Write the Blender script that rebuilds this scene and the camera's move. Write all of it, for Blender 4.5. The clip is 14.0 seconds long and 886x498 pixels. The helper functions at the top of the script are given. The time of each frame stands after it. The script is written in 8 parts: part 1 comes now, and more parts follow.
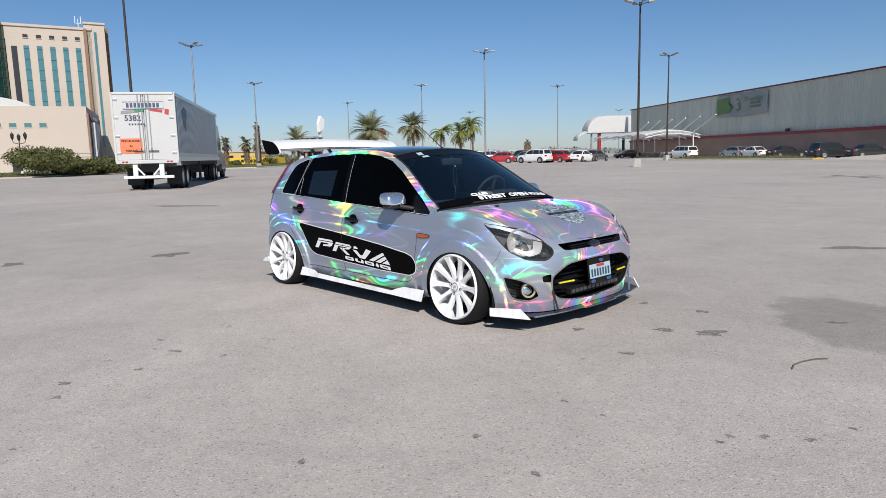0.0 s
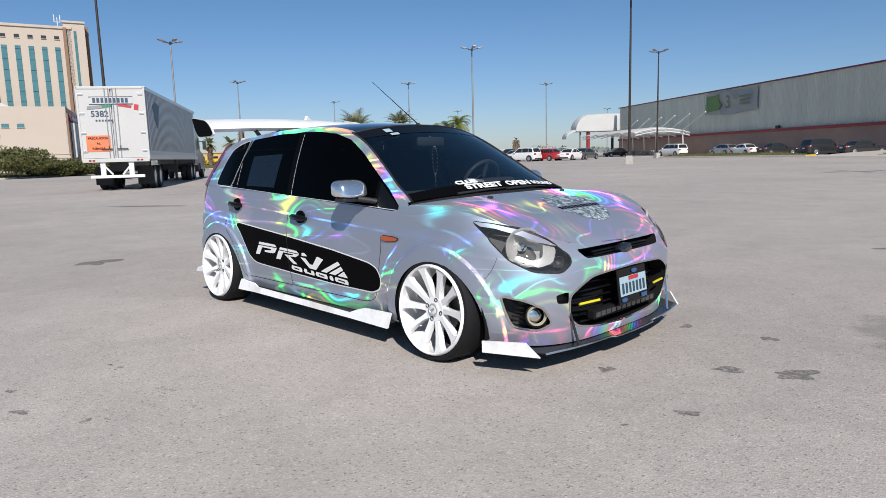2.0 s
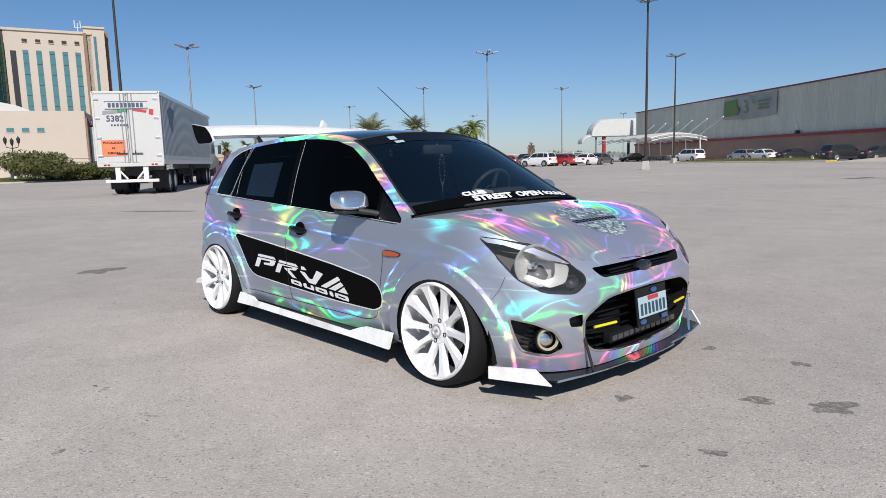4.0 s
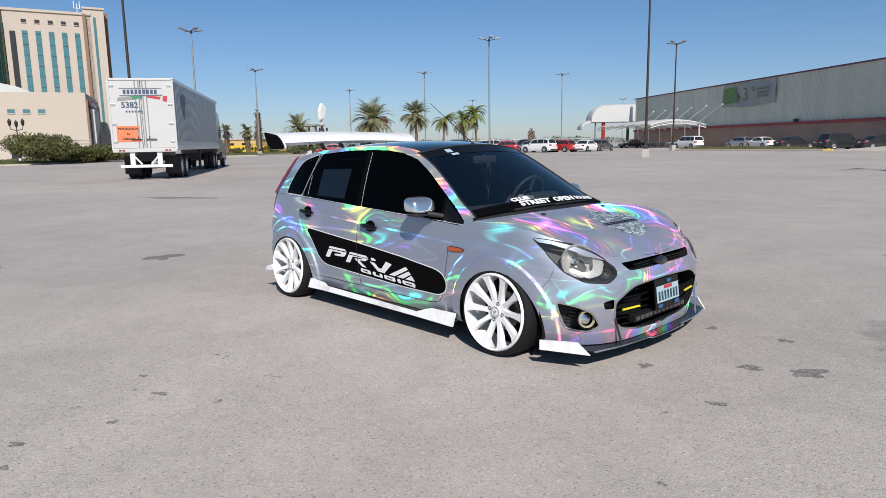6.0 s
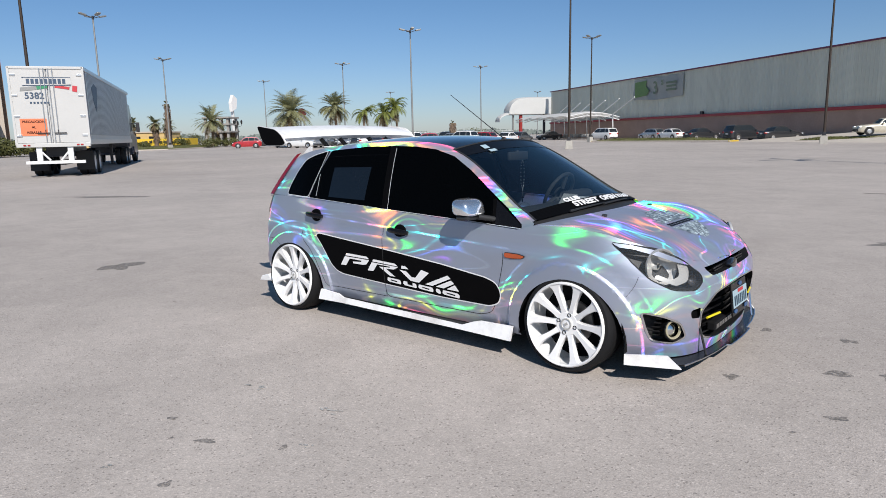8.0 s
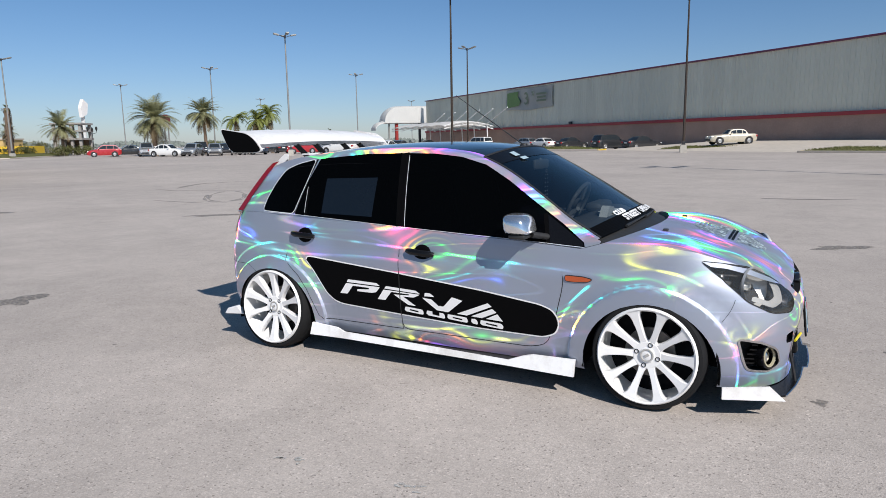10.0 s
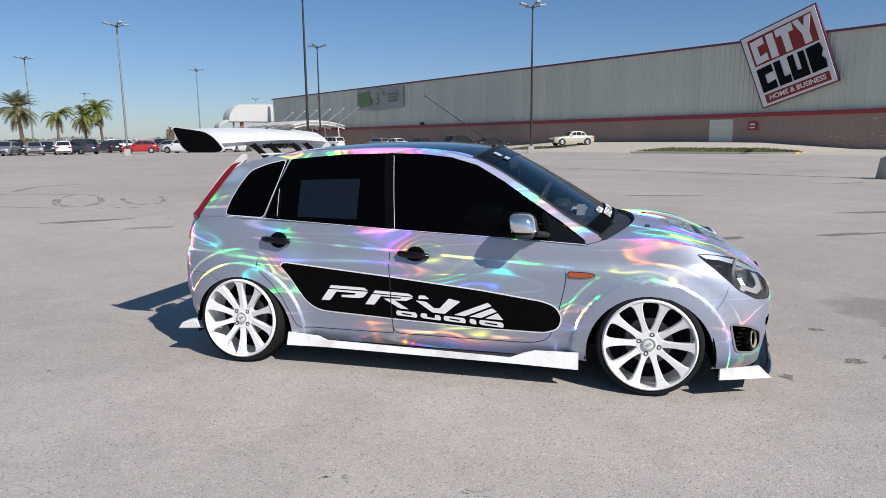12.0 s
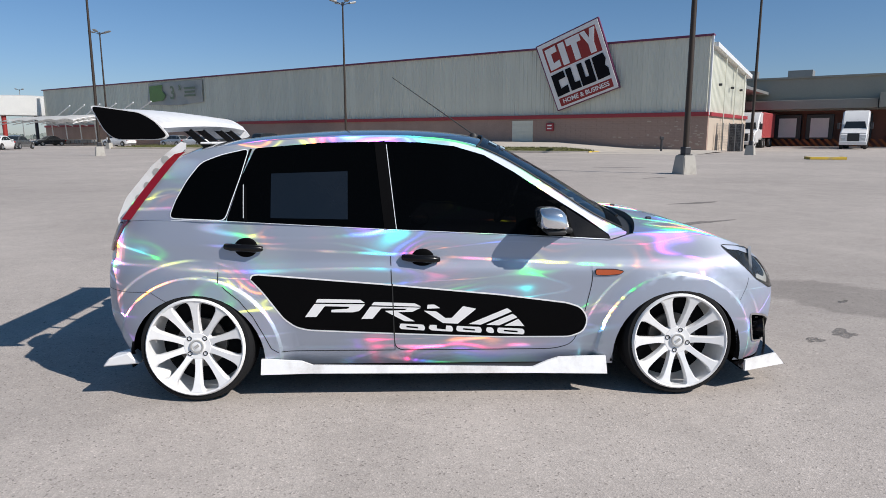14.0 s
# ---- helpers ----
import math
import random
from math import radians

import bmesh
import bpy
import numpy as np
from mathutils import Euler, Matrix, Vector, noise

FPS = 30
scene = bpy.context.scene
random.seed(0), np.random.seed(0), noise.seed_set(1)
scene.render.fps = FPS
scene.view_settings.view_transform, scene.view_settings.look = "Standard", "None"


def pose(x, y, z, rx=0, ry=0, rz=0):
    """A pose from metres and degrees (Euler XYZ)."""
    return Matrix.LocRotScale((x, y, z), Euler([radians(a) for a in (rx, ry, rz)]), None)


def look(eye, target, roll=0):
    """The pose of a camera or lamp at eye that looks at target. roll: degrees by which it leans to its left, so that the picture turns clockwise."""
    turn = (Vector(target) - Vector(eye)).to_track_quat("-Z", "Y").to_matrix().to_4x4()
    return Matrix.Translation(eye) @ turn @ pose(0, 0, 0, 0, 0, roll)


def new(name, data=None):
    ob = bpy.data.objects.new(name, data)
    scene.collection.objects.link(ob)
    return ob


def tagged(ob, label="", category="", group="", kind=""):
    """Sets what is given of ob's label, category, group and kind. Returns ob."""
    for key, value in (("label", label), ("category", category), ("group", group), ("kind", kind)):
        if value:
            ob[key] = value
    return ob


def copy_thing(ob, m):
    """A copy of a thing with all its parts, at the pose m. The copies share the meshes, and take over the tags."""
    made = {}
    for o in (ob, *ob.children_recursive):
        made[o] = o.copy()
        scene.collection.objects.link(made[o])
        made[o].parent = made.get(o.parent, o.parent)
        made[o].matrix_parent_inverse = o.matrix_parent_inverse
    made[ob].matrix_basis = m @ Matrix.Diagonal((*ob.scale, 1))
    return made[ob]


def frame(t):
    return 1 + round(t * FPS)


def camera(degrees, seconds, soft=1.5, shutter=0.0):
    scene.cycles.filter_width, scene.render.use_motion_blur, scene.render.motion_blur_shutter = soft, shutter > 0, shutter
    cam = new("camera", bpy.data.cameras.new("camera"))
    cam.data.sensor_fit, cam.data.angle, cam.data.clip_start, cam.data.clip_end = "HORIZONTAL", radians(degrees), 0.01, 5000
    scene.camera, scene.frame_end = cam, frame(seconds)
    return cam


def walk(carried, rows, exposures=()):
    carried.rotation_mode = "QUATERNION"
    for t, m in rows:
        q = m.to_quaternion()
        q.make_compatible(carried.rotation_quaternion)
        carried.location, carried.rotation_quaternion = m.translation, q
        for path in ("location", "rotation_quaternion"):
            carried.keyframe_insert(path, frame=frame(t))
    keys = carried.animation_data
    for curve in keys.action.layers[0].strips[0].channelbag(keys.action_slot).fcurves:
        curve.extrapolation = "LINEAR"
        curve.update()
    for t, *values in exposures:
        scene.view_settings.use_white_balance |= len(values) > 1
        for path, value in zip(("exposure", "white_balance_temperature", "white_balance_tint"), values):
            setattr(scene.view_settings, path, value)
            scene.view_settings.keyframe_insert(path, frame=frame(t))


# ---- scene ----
cam = camera(67.8, 14.0, soft=0.7)
PATH = [
    (0, (4.758, -4.300, 1.289), (3.331, -2.927, 1.006), -1.3),
    (0.5, (4.487, -4.091, 1.250), (3.071, -2.708, 0.965), -1.2),
    (1, (4.239, -3.832, 1.225), (2.829, -2.443, 0.937), -1.4),
    (1.5, (4.006, -3.554, 1.188), (2.600, -2.160, 0.903), -1.3),
    (2, (3.802, -3.257, 1.128), (2.399, -1.861, 0.845), -1.6),
    (2.5, (3.646, -3.022, 1.060), (2.237, -1.630, 0.782), -1.7),
    (3, (3.565, -2.857, 1.012), (2.122, -1.499, 0.742), -1.5),
    (3.2, (3.557, -2.850, 1.026), (2.115, -1.489, 0.763), -1.4),
    (5.3, (4.032, -3.665, 1.332), (2.605, -2.293, 1.044), -1.5),
    (5.5, (4.066, -3.734, 1.336), (2.636, -2.367, 1.042), -1.2),
    (6, (3.984, -3.885, 1.360), (2.559, -2.518, 1.043), -1.0),
    (6.5, (3.802, -4.071, 1.361), (2.386, -2.696, 1.039), -1.2),
    (7, (3.593, -4.162, 1.372), (2.197, -2.769, 1.042), -1.3),
    (7.5, (3.319, -4.161, 1.402), (1.968, -2.725, 1.063), -1.2),
    (8, (3.032, -4.136, 1.396), (1.792, -2.605, 1.052), -1.2),
    (8.2, (2.895, -4.127, 1.395), (1.704, -2.558, 1.052), -1.1),
    (10.5, (1.703, -4.164, 1.392), (0.839, -2.389, 1.074), -1.0),
    (11, (1.584, -4.324, 1.415), (0.806, -2.508, 1.103), -0.9),
    (11.5, (1.309, -4.424, 1.406), (0.661, -2.559, 1.085), -0.7),
    (12, (1.049, -4.420, 1.405), (0.544, -2.514, 1.073), -0.6),
    (12.5, (0.777, -4.350, 1.399), (0.404, -2.415, 1.059), -0.7),
    (13, (0.489, -4.275, 1.382), (0.265, -2.317, 1.038), -0.6),
    (13.5, (0.184, -4.217, 1.362), (0.126, -2.247, 1.022), -0.4),
    (14, (-0.105, -4.081, 1.344), (-0.034, -2.111, 1.006), -0.1),
]
walk(cam, [(t, look(eye, target, roll)) for t, eye, target, roll in PATH])

# ---- light ----
SUN = Vector((1.0, -0.655, 1.0)).normalized()
world = bpy.data.worlds.new("sky")
scene.world = world
world.use_nodes = True
_nt = world.node_tree
_sky = _nt.nodes.new("ShaderNodeTexSky")
_sky.sky_type = "NISHITA"
_sky.sun_disc = False
_sky.sun_elevation = math.asin(SUN.z)
_sky.sun_rotation = math.atan2(SUN.x, SUN.y)
_sky.air_density, _sky.dust_density, _sky.ozone_density = 1.0, 0.25, 1.5
_bg = _nt.nodes["Background"]
_bg.inputs["Strength"].default_value = 0.064
_tint = _nt.nodes.new("ShaderNodeMix")
_tint.data_type, _tint.blend_type = "RGBA", "MULTIPLY"
_tint.inputs["Factor"].default_value = 1.0
_up = _nt.nodes.new("ShaderNodeTexCoord")
_sep = _nt.nodes.new("ShaderNodeSeparateXYZ")
_nt.links.new(_up.outputs["Generated"], _sep.inputs[0])
_hz = _nt.nodes.new("ShaderNodeMapRange")
_hz.inputs["From Min"].default_value, _hz.inputs["From Max"].default_value = 0.0, 0.42
_nt.links.new(_sep.outputs[2], _hz.inputs["Value"])
_grad = _nt.nodes.new("ShaderNodeMix")
_grad.data_type = "RGBA"
_grad.inputs["A"].default_value, _grad.inputs["B"].default_value = (0.86, 1.02, 1.44, 1), (0.62, 1.04, 1.25, 1)
_nt.links.new(_hz.outputs[0], _grad.inputs["Factor"])
_nt.links.new(_grad.outputs["Result"], _tint.inputs["B"])
_nt.links.new(_sky.outputs["Color"], _tint.inputs["A"])
_nt.links.new(_tint.outputs["Result"], _bg.inputs["Color"])
sun_data = bpy.data.lights.new("sun", "SUN")
sun_data.energy, sun_data.angle, sun_data.color = 5.0, radians(0.53), (1.0, 0.945, 0.89)
sun = new("sun", sun_data)
sun.matrix_world = look(SUN * 200, (0, 0, 0))

# ---- small tools ----


def bm_new():
    return bmesh.new()


def finish(name, bm, mat, smooth=False, angle=40):
    me = bpy.data.meshes.new(name)
    bm.normal_update()
    if smooth:
        lim = radians(angle)
        for f in bm.faces:
            f.smooth = True
        for e in bm.edges:
            if len(e.link_faces) == 2 and e.calc_face_angle(0) > lim:
                e.smooth = False
    bm.to_mesh(me)
    bm.free()
    for m in (mat if isinstance(mat, (list, tuple)) else [mat]):
        me.materials.append(m)
    return me


FLIP = set()   # things whose parts are drawn with y turned round


def flipped(bm):
    for v in bm.verts:
        v.co.y = -v.co.y
    bmesh.ops.reverse_faces(bm, faces=list(bm.faces))
    return bm


def part(name, bm, mat, parent, label="", smooth=False, angle=40, m=None):
    if parent.name in FLIP or (parent.parent and parent.parent.name in FLIP):
        flipped(bm)
    ob = new(name, finish(name, bm, mat, smooth, angle))
    ob.parent = parent
    if m is not None:
        ob.matrix_basis = m
    if label:
        ob["label"] = label
    return ob


def share(name, mesh, parent, m):
    ob = new(name, mesh)
    ob.parent = parent
    ob.matrix_basis = m
    return ob


def thing(name, m, label, category, group="", kind="", flip=False):
    ob = new(name)
    ob.empty_display_size = 0.1
    ob.matrix_basis = m
    if flip:
        FLIP.add(ob.name)
    return tagged(ob, label, category, group, kind)


def flat(name, bm, mat, label, category, kind="", smooth=False, m=None, group=""):
    ob = new(name, finish(name, bm, mat, smooth))
    if m is not None:
        ob.matrix_basis = m
    return tagged(ob, label, category, group, kind)


def box(bm, cx, cy, cz, sx, sy, sz, m=None, bev=0.0, mi=0):
    """A box by centre and size, with bevelled edges where bev is given."""
    r = bmesh.ops.create_cube(bm, size=1.0)
    vs = r["verts"]
    for v in vs:
        v.co = Vector((cx + v.co.x * sx, cy + v.co.y * sy, cz + v.co.z * sz))
    fs = {f for v in vs for f in v.link_faces}
    for f in fs:
        f.material_index = mi
    if bev:
        es = list({e for v in vs for e in v.link_edges})
        rr = bmesh.ops.bevel(bm, geom=es, offset=bev, segments=2, affect="EDGES", profile=0.5)
        vs = list({v for f in rr["faces"] for v in f.verts} | {v for v in vs if v.is_valid})
    if m is not None:
        bmesh.ops.transform(bm, matrix=m, verts=vs)
    return vs


def ring(bm, c, ax, r, n, up=None):
    ax = Vector(ax).normalized()
    a = ax.orthogonal().normalized() if up is None else Vector(up)
    b = ax.cross(a)
    return [bm.verts.new(Vector(c) + (a * math.cos(2 * math.pi * i / n) + b * math.sin(2 * math.pi * i / n)) * r) for i in range(n)]


def bridge(bm, a, b, closed=True, mi=0):
    n = len(a)
    out = []
    for i in range(n if closed else n - 1):
        j = (i + 1) % n
        f = bm.faces.new((a[i], a[j], b[j], b[i]))
        f.material_index = mi
        out.append(f)
    return out


def tube(bm, pts, radii, n=8, caps=True, mi=0):
    """A round bar along pts; radii one number or one for each point."""
    pts = [Vector(p) for p in pts]
    if not isinstance(radii, (list, tuple)):
        radii = [radii] * len(pts)
    ref = None
    rings = []
    for i, p in enumerate(pts):
        d = (pts[min(i + 1, len(pts) - 1)] - pts[max(i - 1, 0)]).normalized()
        if ref is None:
            ref = d.orthogonal().normalized()
        ref = (ref - d * ref.dot(d)).normalized()
        rings.append(ring(bm, p, d, radii[i], n, ref))
    for a, b in zip(rings, rings[1:]):
        bridge(bm, a, b, mi=mi)
    if caps:
        bm.faces.new(rings[0][::-1]).material_index = mi
        bm.faces.new(rings[-1]).material_index = mi


def prism(bm, poly, depth, m=None, mi=0):
    """A flat outline (x, y) pulled up by depth along z, then moved by m."""
    lo = [bm.verts.new((x, y, 0)) for x, y in poly]
    hi = [bm.verts.new((x, y, depth)) for x, y in poly]
    fs = [bm.faces.new(lo[::-1]), bm.faces.new(hi)] + bridge(bm, lo, hi)
    for f in fs:
        f.material_index = mi
    if m is not None:
        bmesh.ops.transform(bm, matrix=m, verts=lo + hi)
    bmesh.ops.recalc_face_normals(bm, faces=fs)
    return lo + hi


def lathe(bm, prof, n=32, m=None, mi=0):
    """A turned form round z from (radius, z) pairs."""
    rings = []
    for r, z in prof:
        rings.append([bm.verts.new((r * math.cos(2 * math.pi * i / n), r * math.sin(2 * math.pi * i / n), z)) for i in range(n)])
    fs = []
    for a, b in zip(rings, rings[1:]):
        fs += bridge(bm, a, b, mi=mi)
    if m is not None:
        bmesh.ops.transform(bm, matrix=m, verts=[v for r in rings for v in r])
    return fs


def axes(o, ex, ey):
    """A pose from an origin and two directions."""
    ex, ey = Vector(ex).normalized(), Vector(ey).normalized()
    ez = ex.cross(ey)
    return Matrix(((ex.x, ey.x, ez.x, o[0]), (ex.y, ey.y, ez.y, o[1]), (ex.z, ey.z, ez.z, o[2]), (0, 0, 0, 1)))


def letters(name, text, size, mat, parent, m, extrude=0.004, bold=0.0, align="CENTER", shear=0.0, label=""):
    cu = bpy.data.curves.new(name, "FONT")
    cu.body, cu.size, cu.extrude, cu.offset, cu.align_x, cu.align_y, cu.shear = text, size, extrude, bold, align, "CENTER", shear
    cu.resolution_u = 3
    tmp = bpy.data.objects.new("tmp", cu)
    scene.collection.objects.link(tmp)
    dg = bpy.context.evaluated_depsgraph_get()
    me = bpy.data.meshes.new_from_object(tmp.evaluated_get(dg))
    bpy.data.objects.remove(tmp)
    me.materials.clear()
    me.materials.append(mat)
    ob = new(name, me)
    ob.parent = parent
    ob.matrix_basis = m
    if label:
        ob["label"] = label
    return ob


# ---- materials ----


def mat(name, col, rough=0.6, metal=0.0, var=0.12, scale=3.0, fine=60.0, bump=0.0, dirt=None, dirt_amt=0.0, coat=0.0, spec=0.5, rnd=0.0, rvar=0.1, stretch=(1, 1, 1)):
    """A surface with two scales of colour change, roughness change, bump and blotches of dirt."""
    m = bpy.data.materials.new(name)
    m.use_nodes = True
    nt = m.node_tree
    N, Lk = nt.nodes, nt.links
    b = N["Principled BSDF"]
    b.inputs["Metallic"].default_value = metal
    b.inputs["Specular IOR Level"].default_value = spec
    b.inputs["Coat Weight"].default_value = coat
    b.inputs["Coat Roughness"].default_value = 0.05
    tc = N.new("ShaderNodeTexCoord")
    mp = N.new("ShaderNodeMapping")
    mp.inputs["Scale"].default_value = stretch
    Lk.new(tc.outputs["Object"], mp.inputs["Vector"])

    def noise_node(s, d, r=0.6):
        t = N.new("ShaderNodeTexNoise")
        t.inputs["Scale"].default_value, t.inputs["Detail"].default_value, t.inputs["Roughness"].default_value = s, d, r
        Lk.new(mp.outputs["Vector"], t.inputs["Vector"])
        return t.outputs["Fac"]

    def math_node(op, a, c):
        t = N.new("ShaderNodeMath")
        t.operation = op
        for k, v in enumerate((a, c)):
            if isinstance(v, (int, float)):
                t.inputs[k].default_value = v
            else:
                Lk.new(v, t.inputs[k])
        return t.outputs[0]

    big, small = noise_node(scale, 4), noise_node(fine, 3)
    mixv = math_node("ADD", math_node("MULTIPLY", big, 0.6), math_node("MULTIPLY", small, 0.4))
    gain = math_node("ADD", math_node("MULTIPLY", math_node("SUBTRACT", mixv, 0.5), var * 5), 1.0)
    if rnd:
        oi = N.new("ShaderNodeObjectInfo")
        gain = math_node("MULTIPLY", gain, math_node("ADD", math_node("MULTIPLY", oi.outputs["Random"], rnd * 2), 1 - rnd))
    mul = N.new("ShaderNodeVectorMath")
    mul.operation = "SCALE"
    mul.inputs[0].default_value = col
    Lk.new(gain, mul.inputs["Scale"])
    out = mul.outputs[0]
    if dirt:
        rp = N.new("ShaderNodeMapRange")
        rp.inputs["From Min"].default_value, rp.inputs["From Max"].default_value = 0.5, 0.68
        rp.inputs["To Max"].default_value = dirt_amt
        Lk.new(noise_node(scale * 0.7, 6, 0.7), rp.inputs["Value"])
        mx = N.new("ShaderNodeMix")
        mx.data_type = "RGBA"
        mx.inputs["B"].default_value = (*dirt, 1)
        Lk.new(rp.outputs[0], mx.inputs["Factor"])
        Lk.new(out, mx.inputs["A"])
        out = mx.outputs["Result"]
    Lk.new(out, b.inputs["Base Color"])
    Lk.new(math_node("ADD", math_node("MULTIPLY", math_node("SUBTRACT", big, 0.5), rvar * 2), rough), b.inputs["Roughness"])
    if bump:
        bp = N.new("ShaderNodeBump")
        bp.inputs["Strength"].default_value, bp.inputs["Distance"].default_value = 1.0, bump
        Lk.new(small, bp.inputs["Height"])
        Lk.new(bp.outputs["Normal"], b.inputs["Normal"])
    return m


def asphalt_material():
    """Sun-bleached parking lot: pale binder, light and dark grit, broad stains and faint cracks."""
    m = mat("pale_asphalt", (0.412, 0.370, 0.338), 0.85, 0, 0.10, 0.35, 9.0, 0.0, spec=0.25)
    nt = m.node_tree
    N, Lk = nt.nodes, nt.links
    b = N["Principled BSDF"]
    src = b.inputs["Base Color"].links[0].from_socket
    tc = N.new("ShaderNodeTexCoord")

    def tex(kind, s, **kw):
        t = N.new(kind)
        t.inputs["Scale"].default_value = s
        for k, v in kw.items():
            t.inputs[k].default_value = v
        Lk.new(tc.outputs["Object"], t.inputs["Vector"])
        return t

    def ramp(sock, a, c, lo, hi):
        r = N.new("ShaderNodeMapRange")
        for k, v in zip(("From Min", "From Max", "To Min", "To Max"), (a, c, lo, hi)):
            r.inputs[k].default_value = v
        Lk.new(sock, r.inputs["Value"])
        return r.outputs[0]

    grit = tex("ShaderNodeTexVoronoi", 125.0)
    g2 = tex("ShaderNodeTexNoise", 170.0, Detail=3.0, Roughness=0.65)
    g3 = tex("ShaderNodeTexNoise", 26.0, Detail=8.0, Roughness=0.8)
    broad = tex("ShaderNodeTexNoise", 0.11, Detail=5.0, Roughness=0.65)
    col = N.new("ShaderNodeSeparateColor")
    Lk.new(grit.outputs["Color"], col.inputs[0])
    v = ramp(col.outputs[0], 0, 1, 0.90, 1.10)
    v2 = ramp(g2.outputs["Fac"], 0.3, 0.7, 0.87, 1.13)
    v3 = ramp(broad.outputs["Fac"], 0.32, 0.68, 0.88, 1.10)
    v4 = ramp(g3.outputs["Fac"], 0.3, 0.7, 0.92, 1.08)
    mottle = tex("ShaderNodeTexNoise", 1.6, Detail=6.0, Roughness=0.7, Distortion=0.6)
    v6 = ramp(mottle.outputs["Fac"], 0.34, 0.66, 0.925, 1.065)
    pale, pits = ramp(col.outputs[1], 0.945, 0.955, 1.0, 1.22), ramp(col.outputs[2], 0.965, 0.975, 1.0, 0.66)
    # one broad faded stain with a soft edge
    off = N.new("ShaderNodeMapping")
    off.vector_type = "TEXTURE"
    off.inputs["Location"].default_value, off.inputs["Rotation"].default_value, off.inputs["Scale"].default_value = (3.60, 1.12, 0), (0, 0, -0.75), (1.0, 0.62, 1)
    Lk.new(tc.outputs["Object"], off.inputs["Vector"])
    ln = N.new("ShaderNodeVectorMath")
    ln.operation = "LENGTH"
    Lk.new(off.outputs[0], ln.inputs[0])
    edge = tex("ShaderNodeTexNoise", 2.2, Detail=5.0, Roughness=0.65)
    far_ = N.new("ShaderNodeMath")
    Lk.new(ln.outputs["Value"], far_.inputs[0])
    Lk.new(ramp(edge.outputs["Fac"], 0.2, 0.8, -0.28, 0.28), far_.inputs[1])
    v5 = ramp(far_.outputs[0], 0.86, 1.0, 0.74, 1.0)
    cur = src
    for s in (v, v2, v3, v4, v5, v6, pale, pits):
        mul = N.new("ShaderNodeVectorMath")
        mul.operation = "SCALE"
        Lk.new(cur, mul.inputs[0])
        Lk.new(s, mul.inputs["Scale"])
        cur = mul.outputs[0]
    Lk.new(cur, b.inputs["Base Color"])
    bp = N.new("ShaderNodeBump")
    bp.inputs["Strength"].default_value, bp.inputs["Distance"].default_value = 0.55, 0.0022
    ad = N.new("ShaderNodeMath")
    Lk.new(g3.outputs["Fac"], ad.inputs[0])
    Lk.new(grit.outputs["Distance"], ad.inputs[1])
    Lk.new(ad.outputs[0], bp.inputs["Height"])
    Lk.new(bp.outputs["Normal"], b.inputs["Normal"])
    return m


def glass_material(name, tint, rough=0.02, clear=0.6, ior=1.5, base=(0.01, 0.012, 0.014)):
    """Tinted glass: a dark clear pane with a sharp reflection."""
    m = bpy.data.materials.new(name)
    m.use_nodes = True
    N, Lk = m.node_tree.nodes, m.node_tree.links
    b = N["Principled BSDF"]
    tr = N.new("ShaderNodeBsdfTransparent")
    tr.inputs["Color"].default_value = (*tint, 1)
    b.inputs["Base Color"].default_value = (*base, 1)
    b.inputs["Roughness"].default_value = rough
    b.inputs["IOR"].default_value = 1.3
    b.inputs["Specular IOR Level"].default_value = 0.0
    mx = N.new("ShaderNodeMixShader")
    mx.inputs[0].default_value = clear
    Lk.new(b.outputs[0], mx.inputs[1])
    Lk.new(tr.outputs[0], mx.inputs[2])
    gl = N.new("ShaderNodeBsdfGlossy")
    gl.inputs["Roughness"].default_value = rough
    fr = N.new("ShaderNodeFresnel")
    fr.inputs["IOR"].default_value = ior
    m2 = N.new("ShaderNodeMixShader")
    Lk.new(fr.outputs[0], m2.inputs[0])
    Lk.new(mx.outputs[0], m2.inputs[1])
    Lk.new(gl.outputs[0], m2.inputs[2])
    Lk.new(m2.outputs[0], N["Material Output"].inputs["Surface"])
    return m


M = {}
M["asphalt"] = asphalt_material()
M["stain"] = mat("oil_stain", (0.18, 0.17, 0.16), 0.75, 0, 0.25, 6, 90, spec=0.3)
M["tyre_mark"] = mat("tyre_mark", (0.31, 0.29, 0.27), 0.8, 0, 0.2, 3, 40)
M["chalk"] = mat("pale_splash", (0.42, 0.42, 0.40), 0.85, 0, 0.2, 8, 90)
M["concrete"] = mat("concrete", (0.42, 0.40, 0.36), 0.85, 0, 0.12, 2, 30, 0.004, (0.2, 0.18, 0.16), 0.5)
M["kerb"] = mat("kerb_concrete", (0.50, 0.45, 0.39), 0.85, 0, 0.15, 1.5, 25, 0.003)
M["yellow"] = mat("yellow_paint", (0.62, 0.42, 0.04), 0.6, 0, 0.15, 3, 30, dirt=(0.3, 0.27, 0.2), dirt_amt=0.6)
M["grass"] = mat("dry_grass", (0.17, 0.18, 0.06), 0.9, 0, 0.3, 1.2, 14, 0.03, (0.28, 0.24, 0.15), 0.8)
M["bark_thin"] = mat("dry_twig", (0.12, 0.09, 0.06), 0.9, 0, 0.2)
M["steel_brown"] = mat("pole_brown", (0.045, 0.032, 0.024), 0.55, 0.3, 0.15, 2, 20)
M["steel_grey"] = mat("pole_grey", (0.30, 0.30, 0.29), 0.5, 0.5, 0.1, 2, 20)
